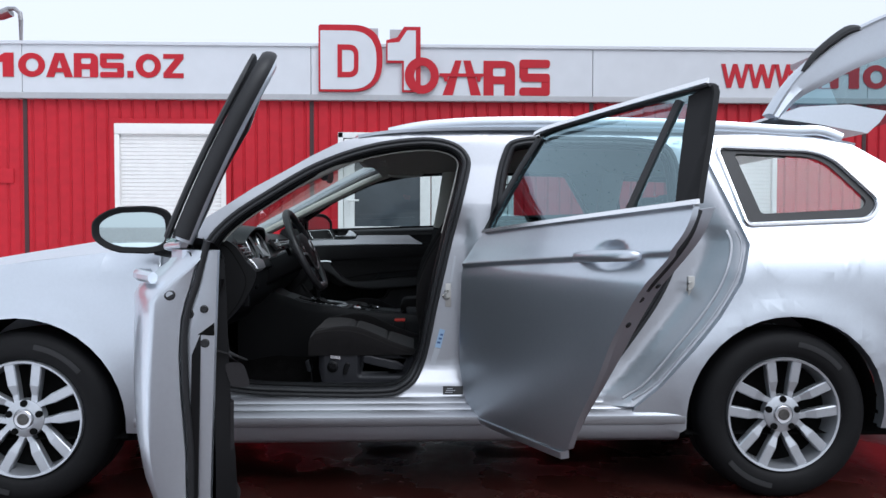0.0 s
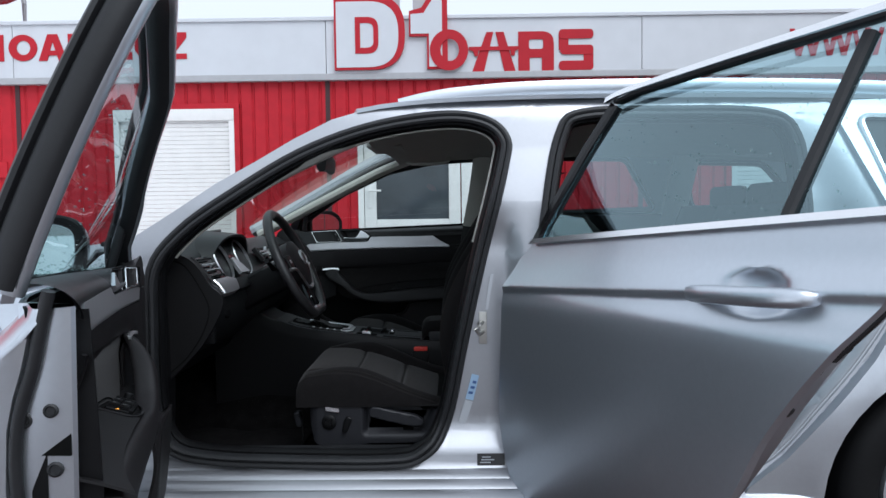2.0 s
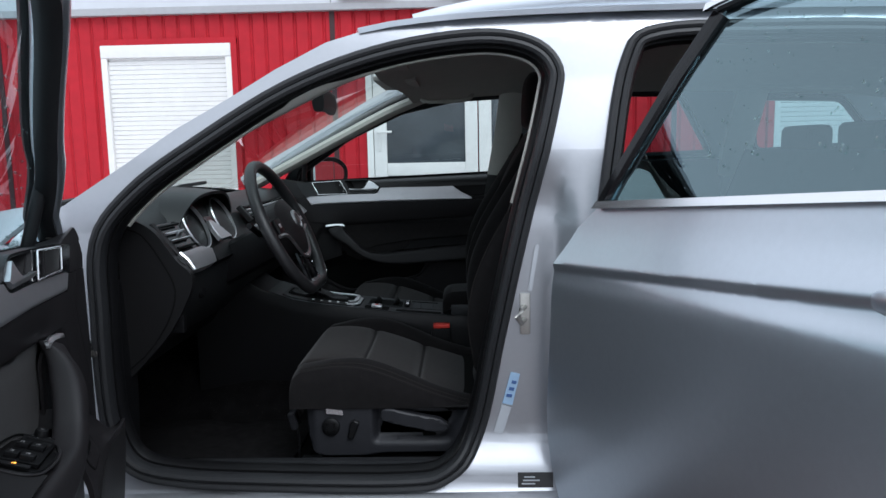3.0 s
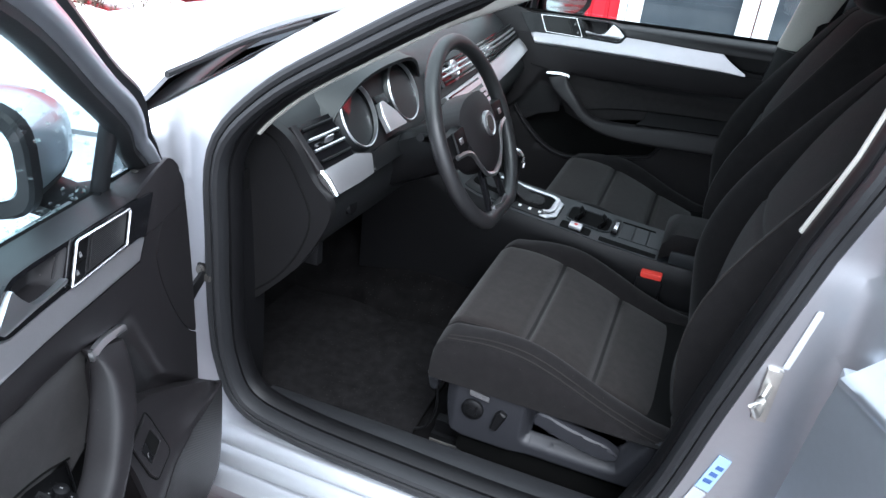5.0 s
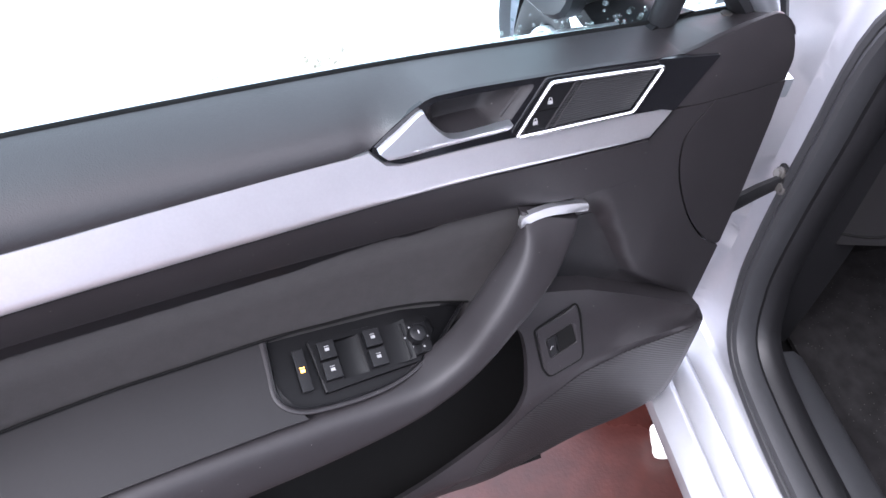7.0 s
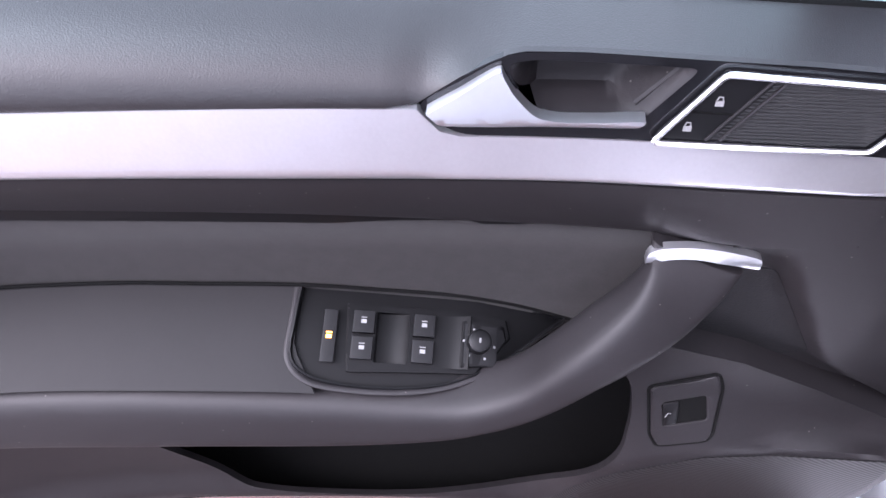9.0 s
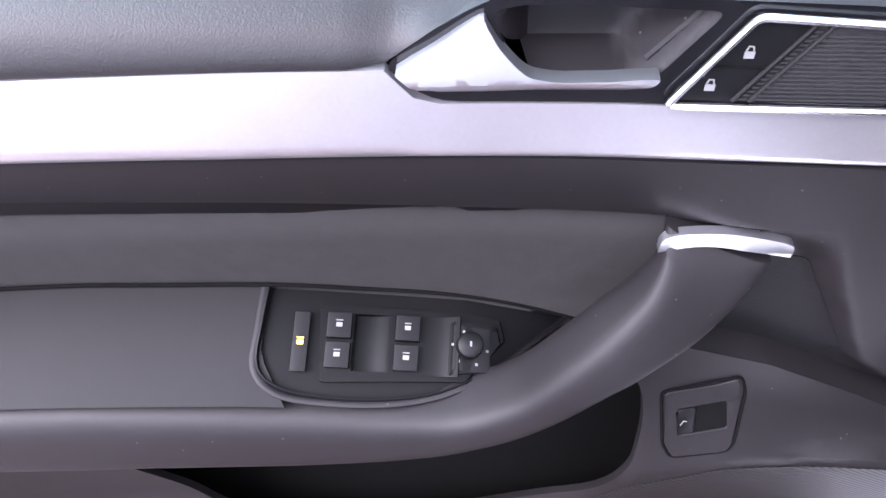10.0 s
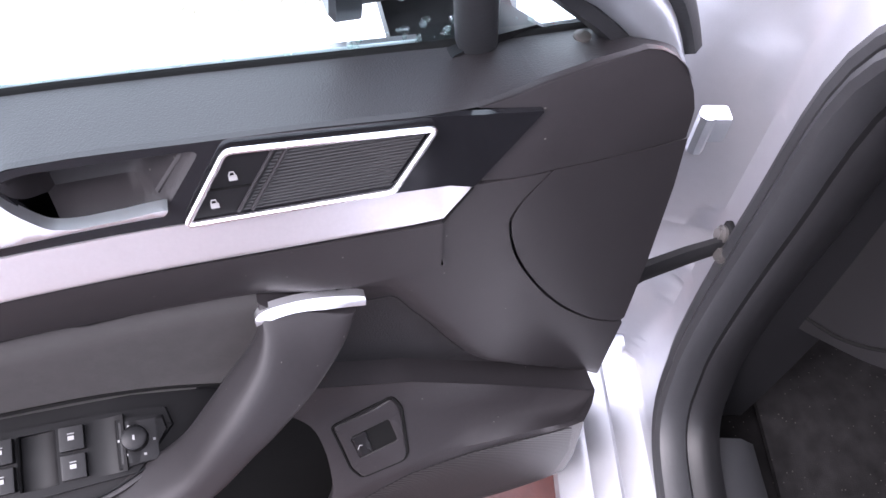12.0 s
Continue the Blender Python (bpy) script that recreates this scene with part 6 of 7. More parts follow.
dp("light_switch", lathe([(0.020, 0), (0.020, 0.012), (0.015, 0.016), (0, 0.016)], (0.755, 0.33, 0.775), (1, 0, 0.2), 20), HARD)
dp("bonnet_lever", block((0.735, 0.205, 0.70), (0.765, 0.225, 0.745), 0.005), HARD)
dp("ignition", lathe([(0.022, 0), (0.022, 0.01), (0.012, 0.012), (0.010, 0.03), (0, 0.03)], (0.76, 0.70, 0.79), (1, 0, 0.3), 20), HARD)

# steering wheel
SC = Vector((0.935, 0.535, 0.905))
SA = Vector((0.905, 0, 0.425)).normalized()
sx, sy = Vector((0, 1, 0)), SA.cross(Vector((0, 1, 0))) * -1


def sw(a, b, c=0.0):
    """On the wheel: a to the car's right, b up, c towards the driver."""
    return SC + sx * a + sy * b + SA * c


if sy.z < 0:
    sy = -sy
rimpts = []
for i in range(48):
    t = 2 * math.pi * i / 48
    rimpts.append(sw(0.184 * math.cos(t), max(-0.168, 0.184 * math.sin(t)), 0.0))
wheel = part("steering_wheel", sweep(rimpts, ring(0.0160, 0.0155, 14), closed=True, up=tuple(SA)), material("smooth_black_leather", (0.016, 0.016, 0.017), 0.42, 0, 0.15, 200, 0.25, 900), car, "black leather multifunction steering wheel")


def wp(nm, bm, mat, label=""):
    return part(nm, bm, mat, wheel, label)


wp("hub", plate(spline([(-0.088, 0.045), (-0.05, 0.072), (0.0, 0.078), (0.05, 0.072), (0.088, 0.045), (0.085, -0.01), (0.055, -0.06), (0.0, -0.082), (-0.055, -0.06), (-0.085, -0.01)], 4, True), sw, lambda a, b: 0.012 + 0.022 * max(0, 1 - (a / 0.1) ** 2 - (b / 0.09) ** 2), 0.05, step=0.01), PLASTIC, "padded wheel hub")
wp("hub_badge", lathe([(0.026, 0.0), (0.026, 0.006), (0.023, 0.008), (0.021, 0.006), (0.0, 0.006)], sw(0, 0.012, 0.030), tuple(SA), 28), SATIN, "round silver badge with a plain mark")
wp("badge_mark", lathe([(0.016, 0.0), (0.016, 0.0075), (0, 0.0078)], sw(0, 0.012, 0.030), tuple(SA), 20), DARKSTEEL)
for s in (-1, 1):
    wp("spoke", loft([[sw(s * a, b, c) for b, c in ((h + 0.022, -0.008), (h + 0.020, 0.008), (h - 0.020, 0.008), (h - 0.022, -0.008))] for a, h in ((0.07, 0.018), (0.12, 0.012), (0.178, 0.010))]), HARD)
    wp("button_pad", block((s * 0.115 - 0.026, -0.008, 0.009), (s * 0.115 + 0.026, 0.034, 0.016), 0.005, 2, sw), HARD)
    wp("spoke_trim", sweep(spline([sw(s * 0.150, -0.012, 0.012), sw(s * 0.115, -0.014, 0.016), sw(s * 0.090, -0.024, 0.018), sw(s * 0.070, -0.052, 0.018), sw(s * 0.040, -0.080, 0.016), sw(s * 0.001, -0.090, 0.015)], 3), ring(0.0055, 0.004, 6), up=tuple(SA)), SATIN)
    wp("switch_key", block((s * 0.12 - 0.008, 0.006, 0.016), (s * 0.12 + 0.008, 0.018, 0.0185), 0.002, 1, sw), SATIN)
    wp("lower_spoke", sweep([sw(s * 0.030, -0.065, 0.0), sw(s * 0.040, -0.11, 0.0), sw(s * 0.048, -0.165, 0.0)], ring(0.011, 0.006, 8, 3), up=tuple(SA)), GLOSS)
wp("spoke_chrome", sweep([sw(-0.040, -0.155, 0.008), sw(0.0, -0.162, 0.010), sw(0.040, -0.155, 0.008)], ring(0.008, 0.003, 6), up=tuple(SA)), SATIN)
wp("column", sweep([sw(0, -0.01, -0.02), sw(0, -0.015, -0.22)], ring(0.062, 0.052, 12, 3), up=(0, 0, 1)), HARD)
for s in (-1, 1):
    wp("stalk", tube([sw(s * 0.05, 0.015, -0.06), sw(s * 0.13, 0.035, -0.045), sw(s * 0.165, 0.045, -0.04)], 0.008, 8), HARD)

# centre console
CC = 0.895
CON = [(0.58, 0.80, 0.11), (0.68, 0.75, 0.105), (0.78, 0.690, 0.10), (0.88, 0.655, 0.10), (0.95, 0.642, 0.10), (1.08, 0.627, 0.10), (1.22, 0.611, 0.10), (1.36, 0.600, 0.10), (1.60, 0.595, 0.10)]
# Body in black plastic as shade on the sides; slate deck laid on top
console = part("centre_console", loft([[Vector((x, CC + b * w, z)) for b, z in ((-1.08, 0.30), (-1.05, h - 0.04), (-1.0, h - 0.010), (-0.93, h), (0.93, h), (1.0, h - 0.010), (1.05, h - 0.04), (1.08, 0.30))] for x, h, w in CON]), HARD, car, "slate-grey centre console with gear selector, its sides blackened as shade")


def cp(nm, bm, mat, label=""):
    return part(nm, bm, mat, console, label)


def con_top(x, y, c):
    return Vector((x, y, lerp([(a, b) for a, b, w in CON], x) + c))


cp("console_deck", plate(rounded([(0.80, CC - 0.094), (1.368, CC - 0.094), (1.368, CC + 0.094), (0.80, CC + 0.094)], 0.01), con_top, lambda a, b: 0.0012, 0.003, step=0.04), DECK, "slate-grey console top")
gate_out = rounded([(0.84, CC - 0.082), (1.055, CC - 0.082), (1.082, CC - 0.060), (1.082, CC + 0.040), (1.060, CC + 0.062), (0.84, CC + 0.062)], 0.012)
cp("selector_plate", plate(gate_out, con_top, lambda a, b: 0.004, 0.006, step=0.03, bevel=0.002), HARD)
# Flat near-black sheet painted as the shaded well round the selector
cp("selector_well", plate(rounded([(0.85, CC - 0.042), (1.030, CC - 0.042), (1.052, CC - 0.025), (1.052, CC + 0.030), (1.036, CC + 0.044), (0.85, CC + 0.044)], 0.010), con_top, lambda a, b: 0.006, 0.002, step=0.04), VOID)
cp("selector_gaiter", plate(rounded([(0.86, CC - 0.030), (1.02, CC - 0.030), (1.038, CC - 0.01), (1.03, CC + 0.028), (0.86, CC + 0.030)], 0.010), con_top, lambda a, b: 0.009 + 0.016 * math.exp(-((a - 0.945) / 0.03) ** 2) + 0.0015 * math.sin(a * 900), 0.003, step=0.006), GRAINED)
for i in range(5):
    cp("selector_mark", block((0.930 + 0.026 * i, CC - 0.064, 0.0045), (0.937 + 0.026 * i, CC - 0.052, 0.0052), 0, place=con_top), WHITE)
cp("selector_frame", sweep([con_top(x, y, 0.009) for x, y in ((0.90, CC + 0.052), (1.00, CC + 0.052), (1.046, CC + 0.052), (1.058, CC + 0.046), (1.064, CC + 0.034), (1.064, CC - 0.030), (1.058, CC - 0.046), (1.044, CC - 0.054))], ring(0.007, 0.003, 8, 3)), SATIN, "silver selector surround")
cp("selector_bevel", plate(rounded([(1.050, CC + 0.060), (1.080, CC + 0.036), (1.080, CC - 0.056), (1.062, CC - 0.078), (1.040, CC - 0.078), (1.062, CC - 0.050), (1.068, CC - 0.034), (1.068, CC + 0.036)], 0.003), con_top, lambda a, b: 0.0065, 0.004, step=0.03, bevel=0.001), SATIN)
cp("selector_stick", tube([(0.940, CC, 0.645), (0.938, CC, 0.70)], 0.010), HARD)
cp("selector_knob", sweep(spline([(0.938, CC, 0.688), (0.936, CC, 0.715), (0.936, CC, 0.745), (0.942, CC, 0.760)], 4), ring(0.026, 0.023, 14, 2.6), up=(1, 0, 0), scale=lambda i, n: 0.8 + 0.25 * i / (n - 1) - 0.25 * max(0.0, i / (n - 1) - 0.8) / 0.2), HARD, "black gear selector knob")
cp("knob_chrome", sweep(spline([(0.918, CC - 0.022, 0.758), (0.942, CC - 0.012, 0.767), (0.964, CC - 0.014, 0.752), (0.966, CC - 0.016, 0.725)], 4), ring(0.006, 0.004, 8)), CHROME, "bright chrome knob edge")
cup_hole = rounded([(1.100, CC - 0.034), (1.212, CC - 0.034), (1.212, CC + 0.055), (1.100, CC + 0.055)], 0.02)
# Cup tray, brake well and coin slot: dark sheets instead of hollows in shade
cp("cup_tray", plate(cup_hole, con_top, lambda a, b: 0.0025, 0.003, step=0.04), VOID)
cp("cup_rim", sweep([con_top(p[0], p[1], 0.003) for p in cup_hole], ring(0.003, 0.002, 6), closed=True), DECK)
for x in (1.125, 1.185):
    cp("cup_clip", sweep(spline([con_top(x, CC - 0.030, 0.006), con_top(x + 0.012, CC + 0.01, 0.012), con_top(x, CC + 0.05, 0.006)], 4), ring(0.004, 0.008, 6)), HARD)
cp("brake_well", plate(rounded([(1.096, CC - 0.088), (1.172, CC - 0.088), (1.172, CC - 0.048), (1.096, CC - 0.048)], 0.008), con_top, lambda a, b: 0.0025, 0.003, step=0.05), VOID)
cp("brake_switch", block((1.118, CC - 0.084, 0.003), (1.150, CC - 0.054, 0.012), 0.004, 2, con_top), SATIN)
cp("brake_mark", lathe([(0.005, 0.0), (0.005, 0.0008), (0, 0.0008)], con_top(1.134, CC - 0.069, 0.0121), (0, 0, 1), 12), RED)
cp("coin_slot", plate(rounded([(1.195, CC - 0.088), (1.335, CC - 0.088), (1.335, CC - 0.064), (1.195, CC - 0.064)], 0.004), con_top, lambda a, b: 0.002, 0.002, step=0.05), VOID)
cp("shutter_cover", plate(rounded([(1.235, CC - 0.036), (1.345, CC - 0.036), (1.345, CC + 0.055), (1.235, CC + 0.055)], 0.004), con_top, lambda a, b: 0.003 + 0.0008 * math.sin(a * 700), 0.004, step=0.004), DECK)
cp("shutter_gap", sweep([con_top(x, CC + 0.064, 0.001) for x in (1.235, 1.32)], ring(0.004, 0.003, 6)), VOID)
cp("chrome_tab", block((1.216, CC - 0.030, 0.003), (1.232, CC + 0.052, 0.012), 0.003, 2, con_top), HARD)
cp("tab_lip", block((1.221, CC - 0.022, 0.010), (1.230, CC + 0.022, 0.016), 0.002, 2, con_top), CHROME)
arm = part("arm_box", loft([[Vector((x, CC + b * 0.080, z)) for b, z in ((-0.96, h - 0.055), (-1.02, h - 0.035), (-0.98, h - 0.012), (-0.86, h - 0.002), (0, h + 0.003), (0.86, h - 0.002), (0.98, h - 0.012), (1.02, h - 0.035), (0.96, h - 0.055))] for x, h in ((1.340, 0.642), (1.343, 0.655), (1.354, 0.666), (1.372, 0.671), (1.45, 0.674), (1.55, 0.676), (1.66, 0.676), (1.68, 0.665))]), SEAT, car, "padded charcoal armrest box")
part("arm_base", block((1.365, CC - 0.085, 0.585), (1.66, CC + 0.085, 0.632), 0.01), DECK, car)


# seats
CUSHION_Z = [(0.985, 0.588), (1.02, 0.592), (1.08, 0.592), (1.145, 0.582), (1.21, 0.562), (1.287, 0.534), (1.36, 0.510), (1.42, 0.492), (1.50, 0.484)]
BOLSTER = [(0.985, -0.004), (1.04, 0.006), (1.10, 0.020), (1.18, 0.034), (1.26, 0.032), (1.34, 0.024), (1.48, 0.024)]
BACK_MID = [(0.50, 1.440), (0.62, 1.468), (0.70, 1.476), (0.79, 1.492), (0.88, 1.520), (1.0, 1.566), (1.115, 1.622), (1.19, 1.662)]
BACK_WING = [(0.50, 1.445), (0.62, 1.424), (0.70, 1.415), (0.79, 1.430), (0.88, 1.468), (1.0, 1.540), (1.115, 1.612), (1.19, 1.660)]
NOSE = [(1.012, -0.105), (0.996, -0.075), (0.988, -0.050), (0.985, -0.030), (0.990, -0.013), (1.002, -0.004)]
FLANK = [(0.252, -0.004), (0.259, -0.016), (0.263, -0.034)]


def seat(cy, sgn, name, detail):
    """sgn: +1 where the outer flank looks along -y."""
    def P(x, y, z):
        return Vector((x, cy + sgn * y, z))

    def top(x, y):
        """Height of the cushion: stitched pillows between raised bolsters."""
        a = abs(y)
        z = ease(CUSHION_Z, x)
        if a < 0.186:
            k = 1.0 - (a / 0.186) ** 6
            z += 0.006 * k * (abs(math.sin(math.pi * (x - 1.145) / 0.142)) if x > 1.145 else math.sin(math.pi * max(0.0, (1.145 - x) / 0.16) ** 0.8))
            z -= 0.018 * k * sum(math.exp(-((x - g) / 0.009) ** 2) for g in (1.145, 1.287))
        else:
            k = min(1.0, (a - 0.186) / 0.066)
            z += ease(BOLSTER, x) * math.sin(math.pi * min(0.78, 0.85 * k ** 0.8)) - 0.010 * k ** 3
        return z - 0.010 * math.exp(-((a - 0.188) / 0.005) ** 2)

    def sheet(ys, rows, lift=0.0, flank=False):
        bm = bmesh.new()
        grid_rows = []
        for x, dz in rows:
            r = [(y, top(max(x, 0.99), y) + dz + lift) for y in ys]
            if flank:
                side = [(a, max(0.500, top(max(x, 0.99), 0.25) + dz + e)) for a, e in FLANK] + [(0.262, 0.497)]
                r = [(-a, z) for a, z in side[::-1]] + r + side
            w = 1.0 - 0.05 * max(0.0, -dz - 0.02) / 0.08
            grid_rows.append([bm.verts.new(P(x, y * w, z)) for y, z in r])
        for a, b in zip(grid_rows, grid_rows[1:]):
            for k in range(len(a) - 1):
                bm.faces.new((a[k], a[k + 1], b[k + 1], b[k]))
        return bm

    rows = NOSE + [(x, 0.0) for x in steps(1.012, 1.50, 100)]
    base = part(name, sheet(steps(-0.25, 0.25, 101), rows, 0.0, True), SEAT, car, "front seat in charcoal cloth with stitched bolsters")

    def sp(nm, bm, mat, label=""):
        return part(nm, bm, mat, base, label)

    for x0, x1 in ((0.0, 1.141), (1.149, 1.283), (1.291, 1.49)):
        sp("seat_panel", sheet(steps(-0.183, 0.183, 50), ([r for r in NOSE[2:]] if x0 == 0 else []) + [(x, 0.0) for x in steps(max(x0, 1.012), x1, 36)], 0.0012), SEATMID, "brown-grey woven cushion pillow")
    for a, e in ((0.238, 0.0), (0.246, 0.0)):
        sp("flank_stitch", tube([P(x, -a, top(x, a) + 0.0012) for x in steps(1.01, 1.46, 40)], 0.0011, 5), THREAD)
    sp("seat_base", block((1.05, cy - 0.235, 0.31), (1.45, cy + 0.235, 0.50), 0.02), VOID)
    out = rounded([(1.024, 0.516), (1.09, 0.512), (1.165, 0.500), (1.195, 0.512), (1.335, 0.500), (1.372, 0.482), (1.400, 0.490), (1.462, 0.512), (1.476, 0.470), (1.445, 0.415), (1.402, 0.384), (1.20, 0.383), (1.165, 0.376), (1.06, 0.376), (1.036, 0.388), (1.024, 0.44)], 0.016)

    def side(a, b):
        """Flat switch field in front, a long recess round the lever behind it."""
        def soft(k):
            k = max(0.0, min(1.0, k))
            return k * k * (3 - 2 * k)
        well = soft((a - 1.178) / 0.02) * soft((1.385 - a + 0.5 * (b - 0.43)) / 0.03) * soft((b - 0.408) / 0.016) * soft((0.505 - b) / 0.012)
        return 0.012 - 0.022 * well - 0.012 * soft((1.05 - a) / 0.03) - 0.010 * soft((a - 1.42) / 0.05)

    sp("side_panel", plate(out, lambda a, b, c: P(a, -0.245 - c, b), side, 0.03, step=0.007, bevel=0.004), SEATSIDE, "slate-grey plastic seat side panel with switches")
    if detail:
        sp("side_badge", plate(rounded([(1.073, 0.4985), (1.113, 0.4935), (1.114, 0.4815), (1.074, 0.4865)], 0.002), lambda a, b, c: P(a, -0.2640 - c, b), None, 0.004, step=0), CHROME, "small bright badge plate")
        sp("lumbar_knob", lathe([(0.022, 0.0), (0.022, 0.006), (0.018, 0.009), (0.009, 0.009), (0.008, 0.014), (0, 0.014)], P(1.083, -0.257, 0.452), (0, -sgn, 0), 24), HARD)
        for a in range(4):
            an = radians(45 + 90 * a)
            sp("knob_mark", lathe([(0.003, 0.0), (0.003, 0.0012), (0, 0.0012)], P(1.083 + 0.0135 * math.cos(an), -0.2658, 0.452 + 0.0135 * math.sin(an)), (0, -sgn, 0), 8), VOID)
        sp("tilt_switch", plate(rounded([(1.122, 0.423), (1.136, 0.421), (1.153, 0.463), (1.139, 0.470), (1.130, 0.462)], 0.005), lambda a, b, c: P(a, -0.258 - c, b), lambda a, b: 0.010, 0.012, step=0.02, bevel=0.003), HARD)
        sp("height_lever", plate(rounded([(1.200, 0.470), (1.206, 0.494), (1.225, 0.497), (1.345, 0.470), (1.368, 0.452), (1.362, 0.438), (1.340, 0.436), (1.225, 0.462)], 0.009), lambda a, b, c: P(a, -0.258 - c, b), lambda a, b: 0.006 + 0.006 * math.sin(min(1.0, max(0.0, (a - 1.2) / 0.16)) * math.pi), 0.022, step=0.012, bevel=0.004), SEATSIDE, "long seat height lever")
        sp("lever_hole", lathe([(0.016, 0), (0.016, 0.002), (0, 0.002)], P(1.318, -0.2372, 0.425), (0, -sgn, 0), 16), VOID)
        sp("recliner_wheel", lathe([(0.030, 0), (0.030, 0.016), (0.024, 0.02), (0, 0.02)], P(1.475, -0.232, 0.52), (0, -sgn, 0), 24), SEATSIDE)
        sp("front_lever", plate(rounded([(0.962, 0.462), (0.980, 0.466), (0.990, 0.430), (0.984, 0.418), (0.972, 0.420)], 0.006), lambda a, b, c: P(a, -0.20 - c, b), None, 0.03, step=0.02, bevel=0.003), SEATSIDE)
        sp("lever_cable", tube(spline([P(0.985, -0.19, 0.43), P(0.99, -0.195, 0.37), P(0.975, -0.20, 0.32), P(0.95, -0.205, 0.305)], 4), 0.003, 6), HARD)
        for y in (-0.195, 0.18):
            sp("seat_rail", merge(block((0.99, cy + sgn * y - 0.020, 0.288), (1.50, cy + sgn * y + 0.020, 0.318), 0.004), block((0.995, cy + sgn * y - 0.010, 0.318), (1.46, cy + sgn * y + 0.014, 0.350), 0.004)), HARD)
            sp("rail_edge", block((0.99, cy + sgn * y - sgn * 0.0215 - 0.0015, 0.300), (1.42, cy + sgn * y - sgn * 0.0215 + 0.0015, 0.306), 0.001), STEEL)
        zb = 0.580 if sgn > 0 else 0.585
        yb = 0.262 if sgn > 0 else 0.250
        sp("buckle", merge(block((1.305, cy + sgn * yb - 0.013, 0.47), (1.365, cy + sgn * yb + 0.013, zb - 0.014), 0.006)), HARD)
        sp("buckle_button", block((1.312, cy + sgn * yb - 0.012, zb - 0.014), (1.362, cy + sgn * yb + 0.012, zb), 0.005), RED, "red seat-belt buckle button")

    def back(z, s):
        half = ease([(0.50, 0.245), (0.80, 0.255), (1.0, 0.240), (1.12, 0.205), (1.19, 0.165)], z)
        mid, wing = ease(BACK_MID, z), ease(BACK_WING, z)
        k = max(0.0, (abs(s) - 0.62) / 0.38)
        x = mid + (wing - mid) * math.sin(math.pi * min(0.62, 0.9 * k)) + 0.10 * max(0.0, (k - 0.62) / 0.38) ** 1.8 - 0.012 * (1 - min(1.0, abs(s) / 0.6) ** 2)
        x += 0.008 * math.exp(-((abs(s) - 0.62) / 0.014) ** 2) + 0.008 * sum(math.exp(-((z - g) / 0.006) ** 2) for g in (0.70, 0.86)) * (abs(s) < 0.61) + 0.05 * max(0.0, (z - 1.15) / 0.04) ** 2
        return P(x, half * s, z)

    sp("backrest", grid(back, steps(0.50, 1.19, 70), steps(-1, 1, 70)), SEAT, "charcoal cloth backrest")
    sp("backrest_panel", grid(lambda z, s: back(z, s) - Vector((0.0012, 0, 0)), steps(0.53, 1.08, 70), steps(-0.60, 0.60, 40)), SEAT)
    sp("backrest_shell", grid(lambda z, s: P(ease(BACK_MID, z) + 0.105 - 0.02 * s * s, s * ease([(0.40, 0.245), (0.80, 0.255), (1.0, 0.240), (1.12, 0.205), (1.20, 0.160)], z), z), steps(0.40, 1.20, 20), steps(-1, 1, 20)), HARD)
    sp("flank_stitch", tube([back(z, -0.86) - Vector((0.001, 0, 0)) for z in steps(0.58, 1.12, 40)], 0.0013, 5), THREAD)
    sp("headrest", sweep(spline([P(1.672, 0, 1.175), P(1.674, 0, 1.20), P(1.676, 0, 1.27), P(1.682, 0, 1.33), P(1.69, 0, 1.345)], 4), [(a, b) for a, b in ring(0.130, 0.052, 20, 3)], up=(-1, 0, 0), scale=lambda i, n: 1.0 - 0.35 * (abs(i / (n - 1) - 0.5) * 2) ** 4), SEAT, "padded headrest")
    for s in (-0.06, 0.06):
        sp("headrest_post", tube([P(1.69, s, 1.13), P(1.685, s, 1.21)], 0.006), SATIN)
    return base


seat(0.520, 1, "driver_seat", True)
seat(2 * C - 0.520, -1, "passenger_seat", True)

# rear bench
def bench_back(u, v):
    s = 2 * v - 1
    return Vector((2.40 + 0.20 * u - 0.02 * math.cos(3 * math.pi * s), C + 0.66 * s, 0.55 + 0.50 * u))


bench = part("rear_bench", grid(lambda u, v: Vector((1.98 + 0.46 * u, C + 0.66 * (2 * v - 1), 0.56 + 0.02 * math.sin(3 * u) - 0.09 * (u < 0.02))), steps(0, 1, 14), steps(0, 1, 30), 0.10), SEAT, car, "charcoal cloth rear bench")
part("bench_backrest", grid(bench_back, steps(0, 1, 14), steps(0, 1, 40), 0.10), SEAT, bench)
for y in (0.46, C, 2 * C - 0.46):
    part("rear_headrest", block((2.61, y - 0.12, 1.03), (2.70, y + 0.12, 1.17), 0.035, 3), SEAT, bench)
part("load_cover", block((2.66, 0.20, 0.965), (3.45, 2 * C - 0.20, 0.98), 0.004), HARD, car)
part("load_floor", block((2.5, 0.20, 0.56), (3.6, 2 * C - 0.20, 0.60), 0.004), CARPET, car)
